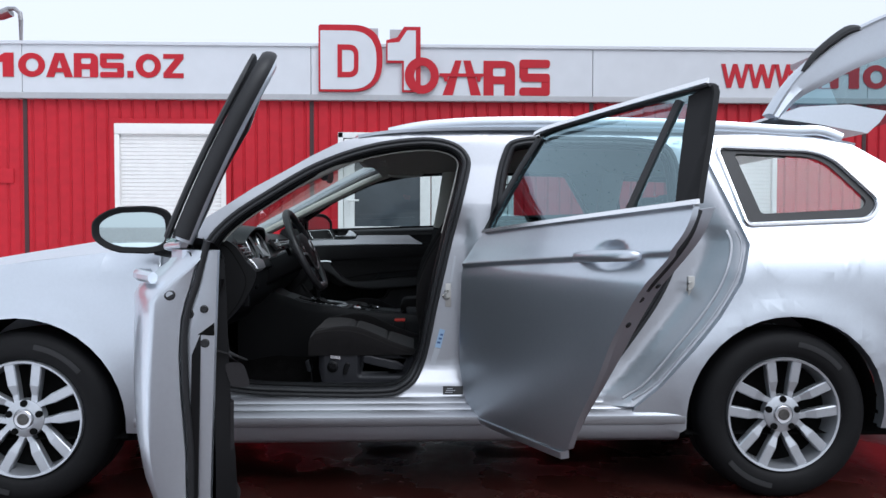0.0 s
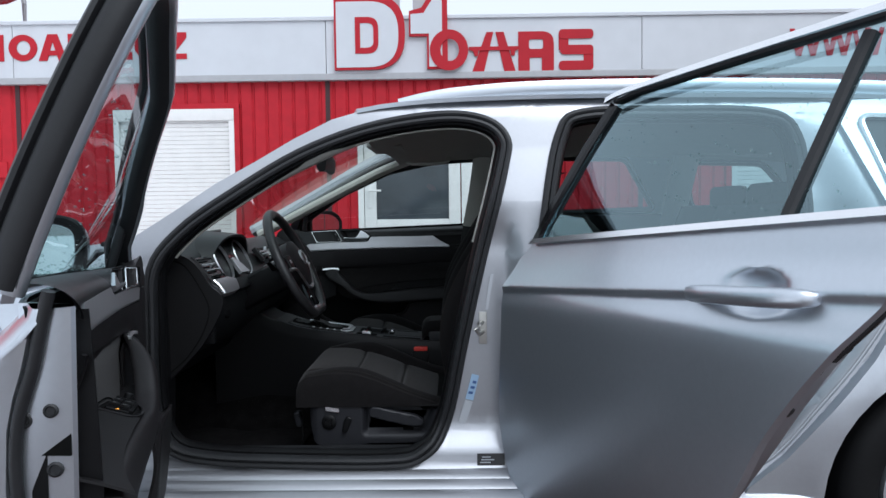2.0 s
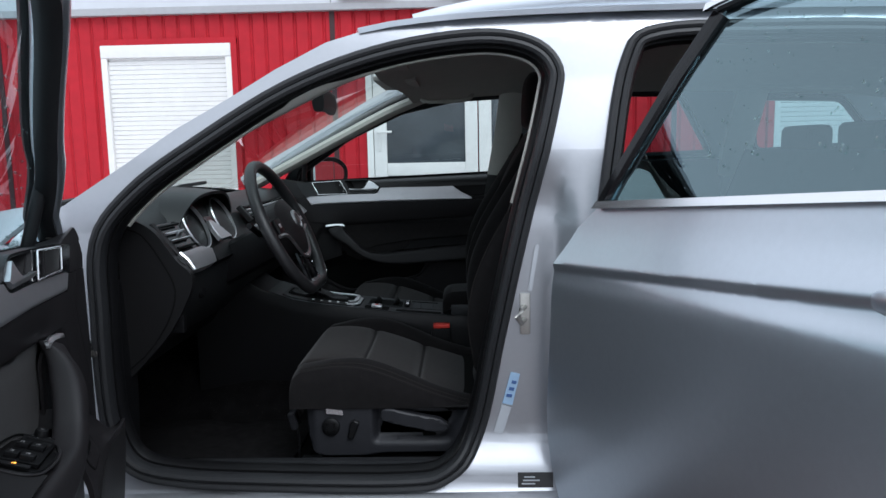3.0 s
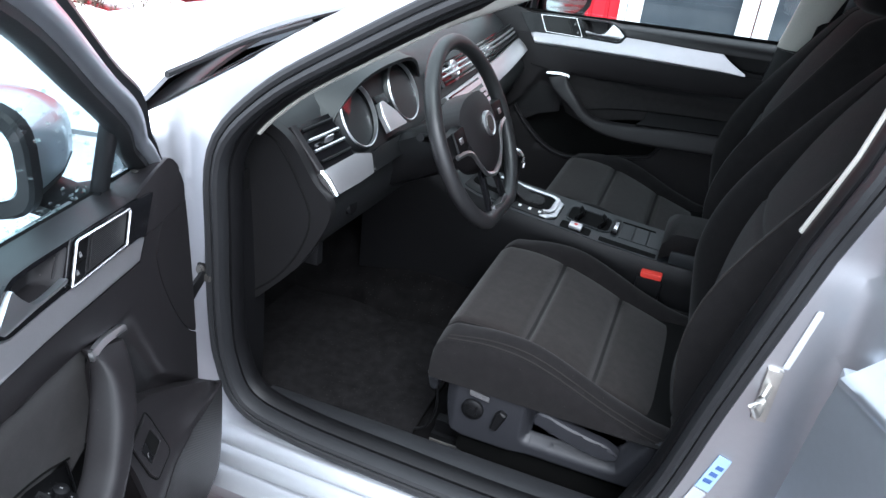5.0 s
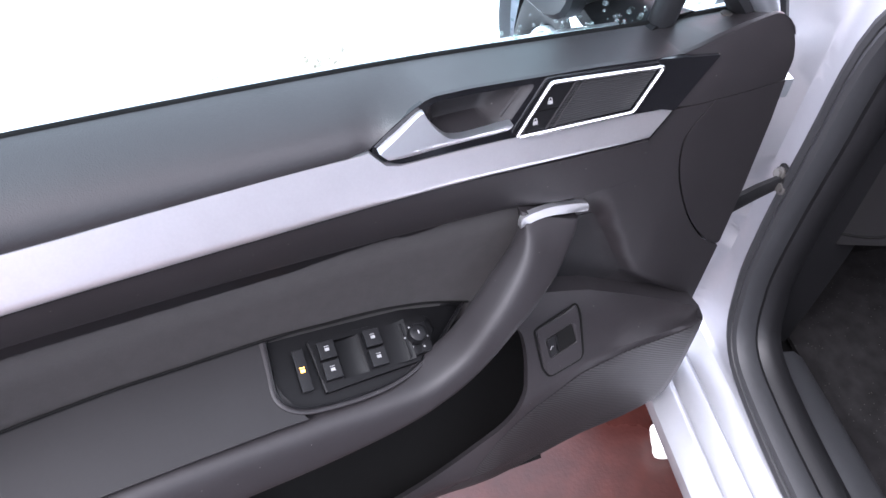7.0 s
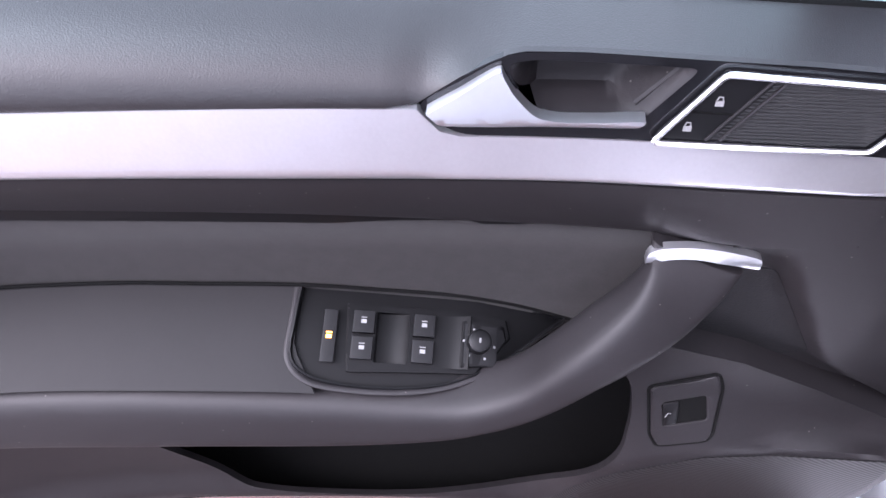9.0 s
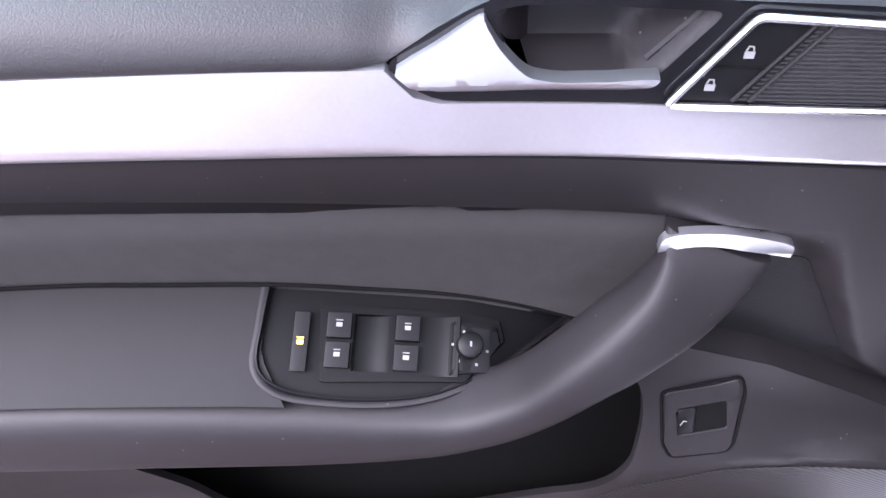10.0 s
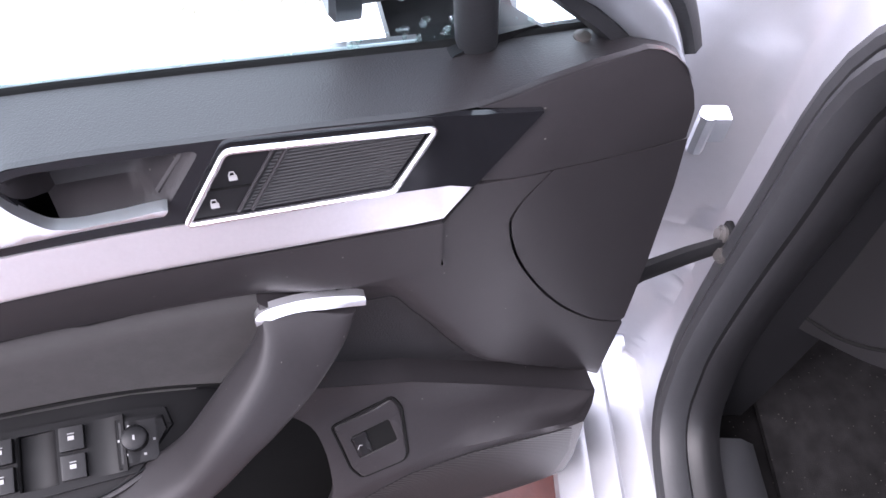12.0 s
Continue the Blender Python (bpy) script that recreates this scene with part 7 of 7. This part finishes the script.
# rear right door trim and pillar covers
part("rear_door_trim", plate(rounded([(1.62, 0.36), (2.15, 0.38), (2.45, 0.80), (2.47, 1.055), (1.62, 1.04)], 0.04), lambda a, b, c: Vector((a, 1.615 - c, b)), lambda a, b: 0.03 * math.exp(-((b - 0.68) / 0.05) ** 2), 0.03, step=0.05), HARD, car)
for sgn in (0, 1):
    fl = (lambda p: Vector((p[0], 2 * C - p[1], p[2]))) if sgn else (lambda p: Vector(p))
    bx = -0.075 if sgn else 0.0
    part("centre_pillar_trim", sweep([fl(p) for p in ((1.555 + bx, 0.205, 0.38), (1.595 + bx, 0.205, 0.75), (1.632 + bx, 0.195, 1.0))], ring(0.05, 0.03, 10, 3), up=(0, 1, 0)), HARD, car)
    part("upper_pillar_trim", sweep([fl(p) for p in ((1.635 + bx, 0.165, 0.99), (1.665 + bx, 0.19, 1.15), (1.69 + bx, 0.225, 1.33))], ring(0.055 if sgn else 0.045, 0.025, 10, 3), up=(0, 1, 0)), BEIGE, car)
    part("seat_belt", sweep([fl(p) for p in ((1.63, 0.205, 1.17), (1.60, 0.20, 0.95), (1.56, 0.20, 0.60), (1.52, 0.20, 0.40))], ring(0.024, 0.0015, 8, 3), up=(0, 1, 0)), SEAT, car)
    part("roof_lining_edge", sweep(spline([fl(p) for p in ((1.20, 0.235, 1.325), (1.45, 0.225, 1.345), (1.8, 0.225, 1.35), (2.4, 0.23, 1.34), (2.9, 0.26, 1.31))], 4), ring(0.035, 0.02, 8)), LINER, car)
    part("rear_pillar_trim", sweep([fl(p) for p in ((2.50, 0.14, 0.98), (2.53, 0.18, 1.18), (2.55, 0.23, 1.33))], ring(0.06, 0.03, 8, 3), up=(0, 1, 0)), BEIGE, car)
part("grab_handle", sweep(spline([(1.25, 2 * C - 0.26, 1.315), (1.28, 2 * C - 0.29, 1.295), (1.42, 2 * C - 0.29, 1.298), (1.45, 2 * C - 0.26, 1.32)], 4), ring(0.010, 0.008, 8)), LINER, car)
part("inner_mirror", sweep([(0.985, C - 0.11, 1.26), (0.99, C, 1.265), (0.985, C + 0.11, 1.26)], ring(0.018, 0.035, 12, 3)), HARD, car, "black interior mirror")
part("mirror_stalk", tube([(0.985, C, 1.27), (0.95, C, 1.33)], 0.012), HARD, car)
part("sun_visor", block((1.12, 0.36, 1.335), (1.26, 0.74, 1.35), 0.006), LINER, car)
part("sun_visor", block((1.12, 2 * C - 0.74, 1.335), (1.26, 2 * C - 0.36, 1.35), 0.006), LINER, car)

# ---- small loose thing by the sill ----
cup = part("paper_cup", sweep(spline([(0.585, 0.116, 0.026), (0.605, 0.113, 0.028), (0.640, 0.108, 0.026)], 4), ring(0.026, n=14), scale=lambda i, n: (0.75 + 0.25 * i / n) * (1 + 0.12 * math.sin(3.1 * i))), PAPER)
tagged(cup, "crumpled white paper roll lying on wet paving", "litter")

# ---- ground, building, surroundings ----
bm = bmesh.new()
bmesh.ops.create_grid(bm, x_segments=60, y_segments=60, size=400)
ground = part("ground", bm, PAVING, label="wet brick-red paved yard", kind="structure", smooth=False)


def snow_bank(name, x0, x1, y0, y1, h, seed, label, sharp=6, n=70):
    """Uneven snow lying on the yard, thin towards its edges."""
    rnd = random.Random(seed)
    ox = rnd.random() * 50

    def fn(u, v):
        x, y = x0 + (x1 - x0) * u, y0 + (y1 - y0) * v
        edge = min(u, 1 - u, 0.5) * min(v, 1 - v, 0.5) * 4
        k = min(1.0, edge * sharp) ** 0.6
        wob = noise.noise((x * 1.3 + ox, y * 1.3, 0)) * 0.5 + noise.noise((x * 5 + ox, y * 5, 3)) * 0.16
        return Vector((x + noise.noise((y * 2, ox, 1)) * 0.12, y + noise.noise((x * 2, ox, 5)) * 0.12, -0.03 + h * k * (0.75 + wob)))

    return part(name, grid(fn, steps(0, 1, n), steps(0, 1, n)), SNOW, label=label, kind="stuff")


snow_bank("snow_cover", -16.0, -0.20, -9.5, 4.3, 0.07, 3, "bright fresh snow lying over the yard", 60, 160)
snow_bank("snow_strip", -9.0, 9.0, 4.45, 5.02, 0.09, 7, "snow strip along the foot of the red wall")

# stones and dead leaves that show through the snow
rnd = random.Random(11)
bm = bmesh.new()
for cx, cy, n in ((-0.60, -0.75, 60), (-0.63, -0.60, 50), (-0.68, -0.50, 45), (-0.66, -0.40, 80), (-0.69, -0.02, 12), (-3.9, 4.2, 160)):
    for _ in range(n):
        near_by = cx > -3
        x, y, r = cx + rnd.gauss(0, 0.035 if near_by else 0.10), cy + rnd.gauss(0, 0.035 if near_by else 0.08), rnd.uniform(0.005, 0.014) * (1 if near_by else 2.2)
        m = Matrix.Translation((x, y, 0.05 if near_by else rnd.uniform(0.02, 0.2))) @ Euler((rnd.random() * 6, rnd.random() * 6, rnd.random() * 6)).to_matrix().to_4x4() @ Matrix.Diagonal((r, r * 0.8, r * 0.45, 1))
        bmesh.ops.create_icosphere(bm, subdivisions=1, radius=1, matrix=m)
part("rubble", bm, CRUST, label="brown stones and dead leaves poking through snow", kind="stuff")
bm = bmesh.new()
for _ in range(70):
    x, y = -3.9 + rnd.gauss(0, 0.35), 4.2 + rnd.gauss(0, 0.15)
    top = Vector((x + rnd.gauss(0, 0.2), y + rnd.gauss(0, 0.2), rnd.uniform(0.15, 0.4)))
    b2 = tube([(x, y, 0), Vector((x, y, 0)).lerp(top, 0.5) + Vector((0.02, 0.02, 0)), top], 0.005, 4)
    me = bpy.data.meshes.new("twig_piece")
    b2.to_mesh(me)
    b2.free()
    bm.from_mesh(me)
    bpy.data.meshes.remove(me)
part("twigs", bm, LEAFY, label="dry brown twigs at the foot of the wall", kind="stuff")

WALL_Y, BAND_LOW, BAND_TOP = 5.1, 2.345, 2.885


def profile_sheet(x0, x1, z0, z1):
    """Trapezoid-ribbed sheet metal between two heights."""
    pitch, deep = 0.127, 0.016
    xs = []
    k = math.floor(x0 / pitch)
    while k * pitch < x1 + pitch:
        o = k * pitch
        xs += [(o, 0.0), (o + 0.090, 0.003), (o + 0.104, deep), (o + 0.114, deep)]
        k += 1
    xs = [(x, d) for x, d in xs if x0 < x < x1]
    xs = [(x0, 0.0)] + xs + [(x1, 0.0)]
    bm = bmesh.new()
    rows = [[bm.verts.new((x, WALL_Y + d, z)) for x, d in xs] for z in (z0, z1)]
    for j in range(len(xs) - 1):
        bm.faces.new((rows[0][j], rows[0][j + 1], rows[1][j + 1], rows[1][j]))
    return bm


building = thing("dealer_building", (0, WALL_Y, 0), "low red container building with a white sign fascia", "building")
part("core_wall", block((-12.5, WALL_Y + 0.06, 0), (13.5, WALL_Y + 6.0, 2.86), 0), REDWALL, building, smooth=False)
SHUT, DOOR, SHUT2 = (-1.72, -0.58, 0.66, 2.09), (0.58, 2.42, 0.02, 1.99), (4.09, 5.23, 0.66, 2.09)
for x0, x1, z0, z1 in ((-12.5, SHUT[0], 0.05, BAND_LOW), (SHUT[0], SHUT[1], 0.05, SHUT[2]), (SHUT[0], SHUT[1], SHUT[3], BAND_LOW), (SHUT[1], DOOR[0], 0.05, BAND_LOW), (DOOR[0], DOOR[1], DOOR[3], BAND_LOW), (DOOR[1], SHUT2[0], 0.05, BAND_LOW), (SHUT2[0], SHUT2[1], 0.05, SHUT2[2]), (SHUT2[0], SHUT2[1], SHUT2[3], BAND_LOW), (SHUT2[1], 13.5, 0.05, BAND_LOW)):
    part("wall_cladding", profile_sheet(x0, x1, z0, z1), REDWALL, building, smooth=False)
for i in range(-4, 5):
    x = 0.306 + i * 2.935
    part("joint_strip", block((x - 0.022, WALL_Y - 0.006, 0.02), (x + 0.022, WALL_Y + 0.05, BAND_LOW), 0.003), JOINT, building, smooth=False)
for x0, x1 in [(0.306 + i * 2.935 + 0.02, 0.306 + (i + 1) * 2.935 - 0.02) for i in range(-4, 4)]:
    part("fascia_panel", block((x0 - 0.017, WALL_Y - 0.05, BAND_LOW + 0.03), (x1 + 0.017, WALL_Y + 0.1, BAND_TOP - 0.02), 0.004), FASCIA, building, smooth=False)
part("fascia_foot", block((-12.5, WALL_Y - 0.06, BAND_LOW - 0.03), (13.5, WALL_Y + 0.1, BAND_LOW + 0.03), 0.008), GREYTRIM, building, smooth=False)
part("fascia_cap", block((-12.5, WALL_Y - 0.07, BAND_TOP - 0.022), (13.5, WALL_Y + 0.3, BAND_TOP + 0.012), 0.006), FASCIA, building, smooth=False)

# roller shutters
for x0, x1, z0, z1 in (SHUT, SHUT2):
    shutter = part("roller_shutter", block((x0, WALL_Y - 0.03, z1 - 0.13), (x1, WALL_Y + 0.06, z1 - 0.02), 0.01), SHUTTER, building, "white roller shutter, closed")
    part("rail", block((x0, WALL_Y - 0.025, z0), (x0 + 0.05, WALL_Y + 0.055, z1 - 0.13), 0.006), SHUTTER, shutter)
    part("rail", block((x1 - 0.05, WALL_Y - 0.025, z0), (x1, WALL_Y + 0.055, z1 - 0.13), 0.006), SHUTTER, shutter)
    part("sill", block((x0 - 0.03, WALL_Y - 0.06, z0 - 0.04), (x1 + 0.03, WALL_Y + 0.055, z0), 0.006), SHUTTER, shutter)
    z = z0
    while z < z1 - 0.14:
        part("slat", block((x0 + 0.05, WALL_Y + 0.005, z + 0.0005), (x1 - 0.05, WALL_Y + 0.022, z + 0.0395), 0.004, 1), SHUTTER, shutter)
        z += 0.04
    for a, b, c, dd in ((x0 - 0.05, x0, z0, z1 + 0.02), (x1, x1 + 0.05, z0, z1 + 0.02)):
        part("reveal", block((a, WALL_Y - 0.02, c), (b, WALL_Y + 0.04, dd), 0.003), REDWALL, building, smooth=False)
    part("reveal", block((x0 - 0.05, WALL_Y - 0.022, z1 - 0.02), (x1 + 0.05, WALL_Y + 0.04, z1 + 0.03), 0.003), REDWALL, building, smooth=False)

# white glazed door with a second leaf
entrance = part("door_frame", merge(block((0.58, WALL_Y - 0.03, 0.02), (0.635, WALL_Y + 0.055, 1.99), 0.006), block((2.36, WALL_Y - 0.03, 0.02), (2.42, WALL_Y + 0.055, 1.99), 0.006), block((0.58, WALL_Y - 0.03, 1.93), (2.42, WALL_Y + 0.055, 1.99), 0.006)), DOORWHITE, building, "white plastic double door frame")
for a, b in ((0.64, 1.545), (1.555, 2.355)):
    part("stile", block((a, WALL_Y - 0.02, 0.03), (a + 0.11, WALL_Y + 0.05, 1.925), 0.008), DOORWHITE, entrance)
    part("stile", block((b - 0.11, WALL_Y - 0.02, 0.03), (b, WALL_Y + 0.05, 1.925), 0.008), DOORWHITE, entrance)
    for zz in (0.03, 0.90, 1.815):
        part("cross_rail", block((a + 0.11, WALL_Y - 0.018, zz), (b - 0.11, WALL_Y + 0.048, zz + 0.11), 0.008), DOORWHITE, entrance)
    for za, zb in ((0.14, 0.90), (1.01, 1.815)):
        part("pane", block((a + 0.105, WALL_Y + 0.012, za - 0.005), (b - 0.105, WALL_Y + 0.02, zb + 0.005), 0), PANE, entrance, smooth=False)
part("lever_handle", merge(block((0.67, WALL_Y - 0.03, 1.12), (0.70, WALL_Y - 0.018, 1.34), 0.004), tube([(0.685, WALL_Y - 0.03, 1.28), (0.685, WALL_Y - 0.07, 1.28), (0.80, WALL_Y - 0.075, 1.28)], 0.011)), DOORWHITE, entrance)
part("wall_vent", block((-2.95, WALL_Y - 0.012, 1.45), (-2.75, WALL_Y, 1.6), 0.003), REDWALL, building)

# sign shapes on the fascia
SIGN_Y = WALL_Y - 0.052


def on_sign(a, b, c):
    return Vector((a, SIGN_Y - c, b))


def sign_shape(outline, parent, holes=(), mat=SIGNRED, proud=0.006):
    return part("sign_shape", plate(outline, on_sign, lambda a, b: proud, proud, holes, step=0), mat, parent, smooth=False)


def ellipse(cx, cz, rx, rz, n=28):
    return [(cx + rx * math.cos(2 * math.pi * i / n), cz + rz * math.sin(2 * math.pi * i / n)) for i in range(n)]


def shape(kind, x0, x1, z0, z1, parent):
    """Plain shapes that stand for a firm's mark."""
    w, h, cx, cz = x1 - x0, z1 - z0, (x0 + x1) / 2, (z0 + z1) / 2
    if kind == "ring":
        sign_shape(ellipse(cx, cz, w / 2, h / 2), parent, [ellipse(cx + 0.02 * w, cz, w * 0.24, h * 0.27)])
    elif kind == "wedge":
        sign_shape([(x0, z0), (x0 + 0.30 * w, z0), (cx, z0 + 0.72 * h), (x1 - 0.30 * w, z0), (x1, z0), (cx + 0.17 * w, z1), (cx - 0.17 * w, z1)], parent)
        sign_shape([(cx - 0.2 * w, z0 + 0.2 * h), (cx + 0.2 * w, z0 + 0.2 * h), (cx + 0.14 * w, z0 + 0.38 * h), (cx - 0.14 * w, z0 + 0.38 * h)], parent, proud=0.010)
    elif kind == "tab":
        sign_shape(rounded([(x0, z0), (x1, z0), (x1, z1), (x0, z1)], [0, 0.02, 0.3 * h, 0]), parent, [rounded([(x0 + 0.3 * w, z0 + 0.56 * h), (x1 - 0.3 * w, z0 + 0.56 * h), (x1 - 0.3 * w, z1 - 0.2 * h), (x0 + 0.3 * w, z1 - 0.2 * h)], 0.02), [(x0 + 0.32 * w, z0 + 0.004), (x1 - 0.34 * w, z0 + 0.004), (x1 - 0.34 * w, z0 + 0.34 * h), (x0 + 0.32 * w, z0 + 0.34 * h)]])
    elif kind == "curl":
        for k in range(3):
            sign_shape(rounded([(x0 + 0.06 * w * (k == 1), z0 + h * (0.385 * k)), (x1, z0 + h * (0.385 * k)), (x1, z0 + h * (0.385 * k + 0.23)), (x0, z0 + h * (0.385 * k + 0.23))], 0.1 * h), parent, proud=0.010)
        sign_shape([(x0, z0 + 0.5 * h), (x0 + 0.28 * w, z0 + 0.5 * h), (x0 + 0.28 * w, z0 + 0.9 * h), (x0, z0 + 0.9 * h)], parent)
        sign_shape([(x1 - 0.28 * w, z0 + 0.1 * h), (x1, z0 + 0.1 * h), (x1, z0 + 0.5 * h), (x1 - 0.28 * w, z0 + 0.5 * h)], parent)
    elif kind == "stroke":
        sign_shape([(x0 + 0.45 * w, z0), (x1, z0), (x1, z1), (x0 + 0.55 * w, z1), (x0, z1 - 0.28 * h), (x0, z1 - 0.42 * h), (x0 + 0.45 * w, z1 - 0.38 * h)], parent)
    elif kind == "dot":
        sign_shape([(x0, z0), (x1, z0), (x1, z1), (x0, z1)], parent)
    elif kind == "step":
        t = 0.2 * h
        sign_shape([(x0, z0), (x1, z0), (x1, z0 + t), (x0 + 0.42 * w, z0 + t), (x1, z1 - t), (x1, z1), (x0, z1), (x0, z1 - t), (x1 - 0.42 * w, z1 - t), (x0, z0 + t)], parent)
    elif kind == "zig":
        k = 0.15 * w
        sign_shape([(x0, z1), (x0 + k, z1), (x0 + 0.27 * w, z0 + 0.35 * h), (cx - k / 2, z1), (cx + k / 2, z1), (x1 - 0.27 * w, z0 + 0.35 * h), (x1 - k, z1), (x1, z1), (x1 - 0.2 * w, z0), (x1 - 0.36 * w, z0), (cx, z0 + 0.62 * h), (x0 + 0.36 * w, z0), (x0 + 0.2 * w, z0)], parent)


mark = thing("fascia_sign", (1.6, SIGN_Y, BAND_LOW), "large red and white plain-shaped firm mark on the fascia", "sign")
# tall outlined shapes that rise over the fascia
dz0, dz1 = 2.40, 3.085
big = rounded([(0.39, dz0), (1.045, dz0), (1.045, dz1), (0.39, dz1)], [0, 0.34, 0.34, 0.03], 10)
sign_shape(big, mark, mat=SIGNRED, proud=0.035)
inner = rounded([(0.41, dz0 + 0.022), (0.985, dz0 + 0.022), (0.985, dz1 - 0.062), (0.41, dz1 - 0.062)], [0, 0.32, 0.32, 0.01], 10)
sign_shape(inner, mark, mat=FASCIA, proud=0.04)
core = rounded([(0.585, dz0 + 0.145), (0.80, dz0 + 0.145), (0.80, dz1 - 0.205), (0.585, dz1 - 0.205)], [0, 0.14, 0.14, 0], 8)
hole = rounded([(0.632, dz0 + 0.20), (0.755, dz0 + 0.20), (0.755, dz1 - 0.26), (0.632, dz1 - 0.26)], [0, 0.09, 0.09, 0], 6)
sign_shape(core, mark, [hole], SIGNRED, 0.045)
one = [(1.085, 2.70), (1.25, 2.70), (1.25, 2.40), (1.44, 2.40), (1.44, 3.07), (1.27, 3.07), (1.20, 2.96), (1.085, 2.93)]
sign_shape(one, mark, mat=SIGNRED, proud=0.035)
one_in = [(1.10, 2.722), (1.268, 2.722), (1.268, 2.42), (1.39, 2.42), (1.39, 3.03), (1.30, 3.03), (1.22, 2.91), (1.10, 2.90)]
sign_shape(one_in, mark, mat=FASCIA, proud=0.04)
part("sign_backing", merge(block((0.40, SIGN_Y + 0.005, 2.86), (1.0, SIGN_Y + 0.03, 3.06), 0), block((1.12, SIGN_Y + 0.005, 2.86), (1.43, SIGN_Y + 0.03, 3.05), 0)), GREYTRIM, mark, smooth=False)
SIGN_Y -= 0.042
shape("ring", 1.275, 1.63, 2.38, 2.755, mark)
SIGN_Y += 0.042
sign_shape([(1.665, 2.37), (1.775, 2.37), (1.865, 2.735), (1.80, 2.735)], mark)
sign_shape([(1.965, 2.37), (2.07, 2.37), (1.96, 2.735), (1.885, 2.735)], mark)
SIGN_Y -= 0.01
sign_shape([(1.635, 2.60), (1.635, 2.572), (1.675, 2.56), (1.69, 2.515), (1.72, 2.515), (1.725, 2.565), (2.02, 2.565), (2.03, 2.515), (2.06, 2.515), (2.065, 2.56), (2.095, 2.572), (2.095, 2.60)], mark)
SIGN_Y += 0.01
shape("tab", 2.095, 2.425, 2.37, 2.735, mark)
shape("curl", 2.47, 2.79, 2.375, 2.75, mark)
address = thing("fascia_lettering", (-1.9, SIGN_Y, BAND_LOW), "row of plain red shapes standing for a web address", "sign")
for k, a, b in (("tab", -3.25, -2.98), ("stroke", -2.91, -2.71), ("ring", -2.665, -2.395), ("wedge", -2.385, -2.115), ("tab", -2.105, -1.86), ("curl", -1.84, -1.60), ("dot", -1.565, -1.505), ("ring", -1.48, -1.225), ("step", -1.20, -0.995)):
    shape(k, a, b, 2.53, 2.60 if k == "dot" else 2.775, address)
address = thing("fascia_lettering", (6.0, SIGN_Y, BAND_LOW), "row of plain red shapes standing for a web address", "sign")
for k, a, b in (("zig", 4.60, 4.90), ("zig", 4.885, 5.185), ("zig", 5.17, 5.47), ("dot", 5.49, 5.55), ("tab", 5.59, 5.86), ("stroke", 5.88, 6.08), ("ring", 6.12, 6.4), ("wedge", 6.42, 6.7), ("tab", 6.72, 6.97), ("curl", 7.0, 7.25)):
    shape(k, a, b, 2.475, 2.54 if k == "dot" else 2.725, address)

# lamp on a bent pipe behind the roof
lamp = thing("yard_lamp", (-4.18, 8.0, 2.86), "grey galvanised lamp on a bent pipe over the roof", "lamp")
part("pole", tube([(-4.18, 8, 2.8), (-4.18, 8, 3.9), (-4.19, 8, 4.0), (-4.26, 8, 4.06), (-4.36, 8, 4.06)], 0.03), GALV, lamp)
part("lamp_head", sweep([(-4.32, 8, 4.02), (-4.45, 8, 3.97), (-4.7, 8, 3.95)], ring(0.09, 0.07, 10)), GALV, lamp)


# far side of the yard: bare hedge and trees, seen in mirrors and paint
def bare_tree(x, y, h, seed):
    r = random.Random(seed)
    tree = thing("bare_tree", (x, y, 0), "bare dark winter tree at the far edge of the yard", "tree", "trees round the yard")
    part("trunk", sweep([(x, y, -0.1), (x + r.gauss(0, 0.1), y, h * 0.3), (x + r.gauss(0, 0.2), y, h * 0.7), (x + r.gauss(0, 0.3), y, h)], ring(0.16, n=8), scale=lambda i, n: 1 - 0.8 * i / n), LEAFY, tree)
    bm = bmesh.new()
    for _ in range(420):
        a, e, k = r.random() * 6.28, r.uniform(0.25, 1.0), r.random()
        rad = h * 0.38 * math.sin(math.pi * min(1, e * 0.9)) * (0.4 + 0.6 * k)
        p = Vector((x + rad * math.cos(a), y + rad * math.sin(a), h * e))
        q = p + Vector((r.gauss(0, 0.35), r.gauss(0, 0.35), r.uniform(0.1, 0.6)))
        s = Vector((r.gauss(0, 1), r.gauss(0, 1), r.gauss(0, 1))).normalized() * 0.05
        vs = [bm.verts.new(v) for v in (p - s, p + s, q)]
        bm.faces.new(vs)
    part("crown", bm, LEAFY, tree, smooth=False, fix=False)
    return tree


for i, (x, y) in enumerate(((-16, -40), (-8, -44), (-34, -42), (17, -44), (11, -23), (15, -18), (20, -22), (18, -11), (24, -14), (26, -5), (-26, -36), (-40, -30), (24, -40), (22, -28))):
    bare_tree(x, y, 5.5 + (i * 37 % 5) * 0.7, 40 + i)
snow_bank("snow_field", -30, 40, -45, -9.0, 0.1, 9, "snow over the far half of the yard")
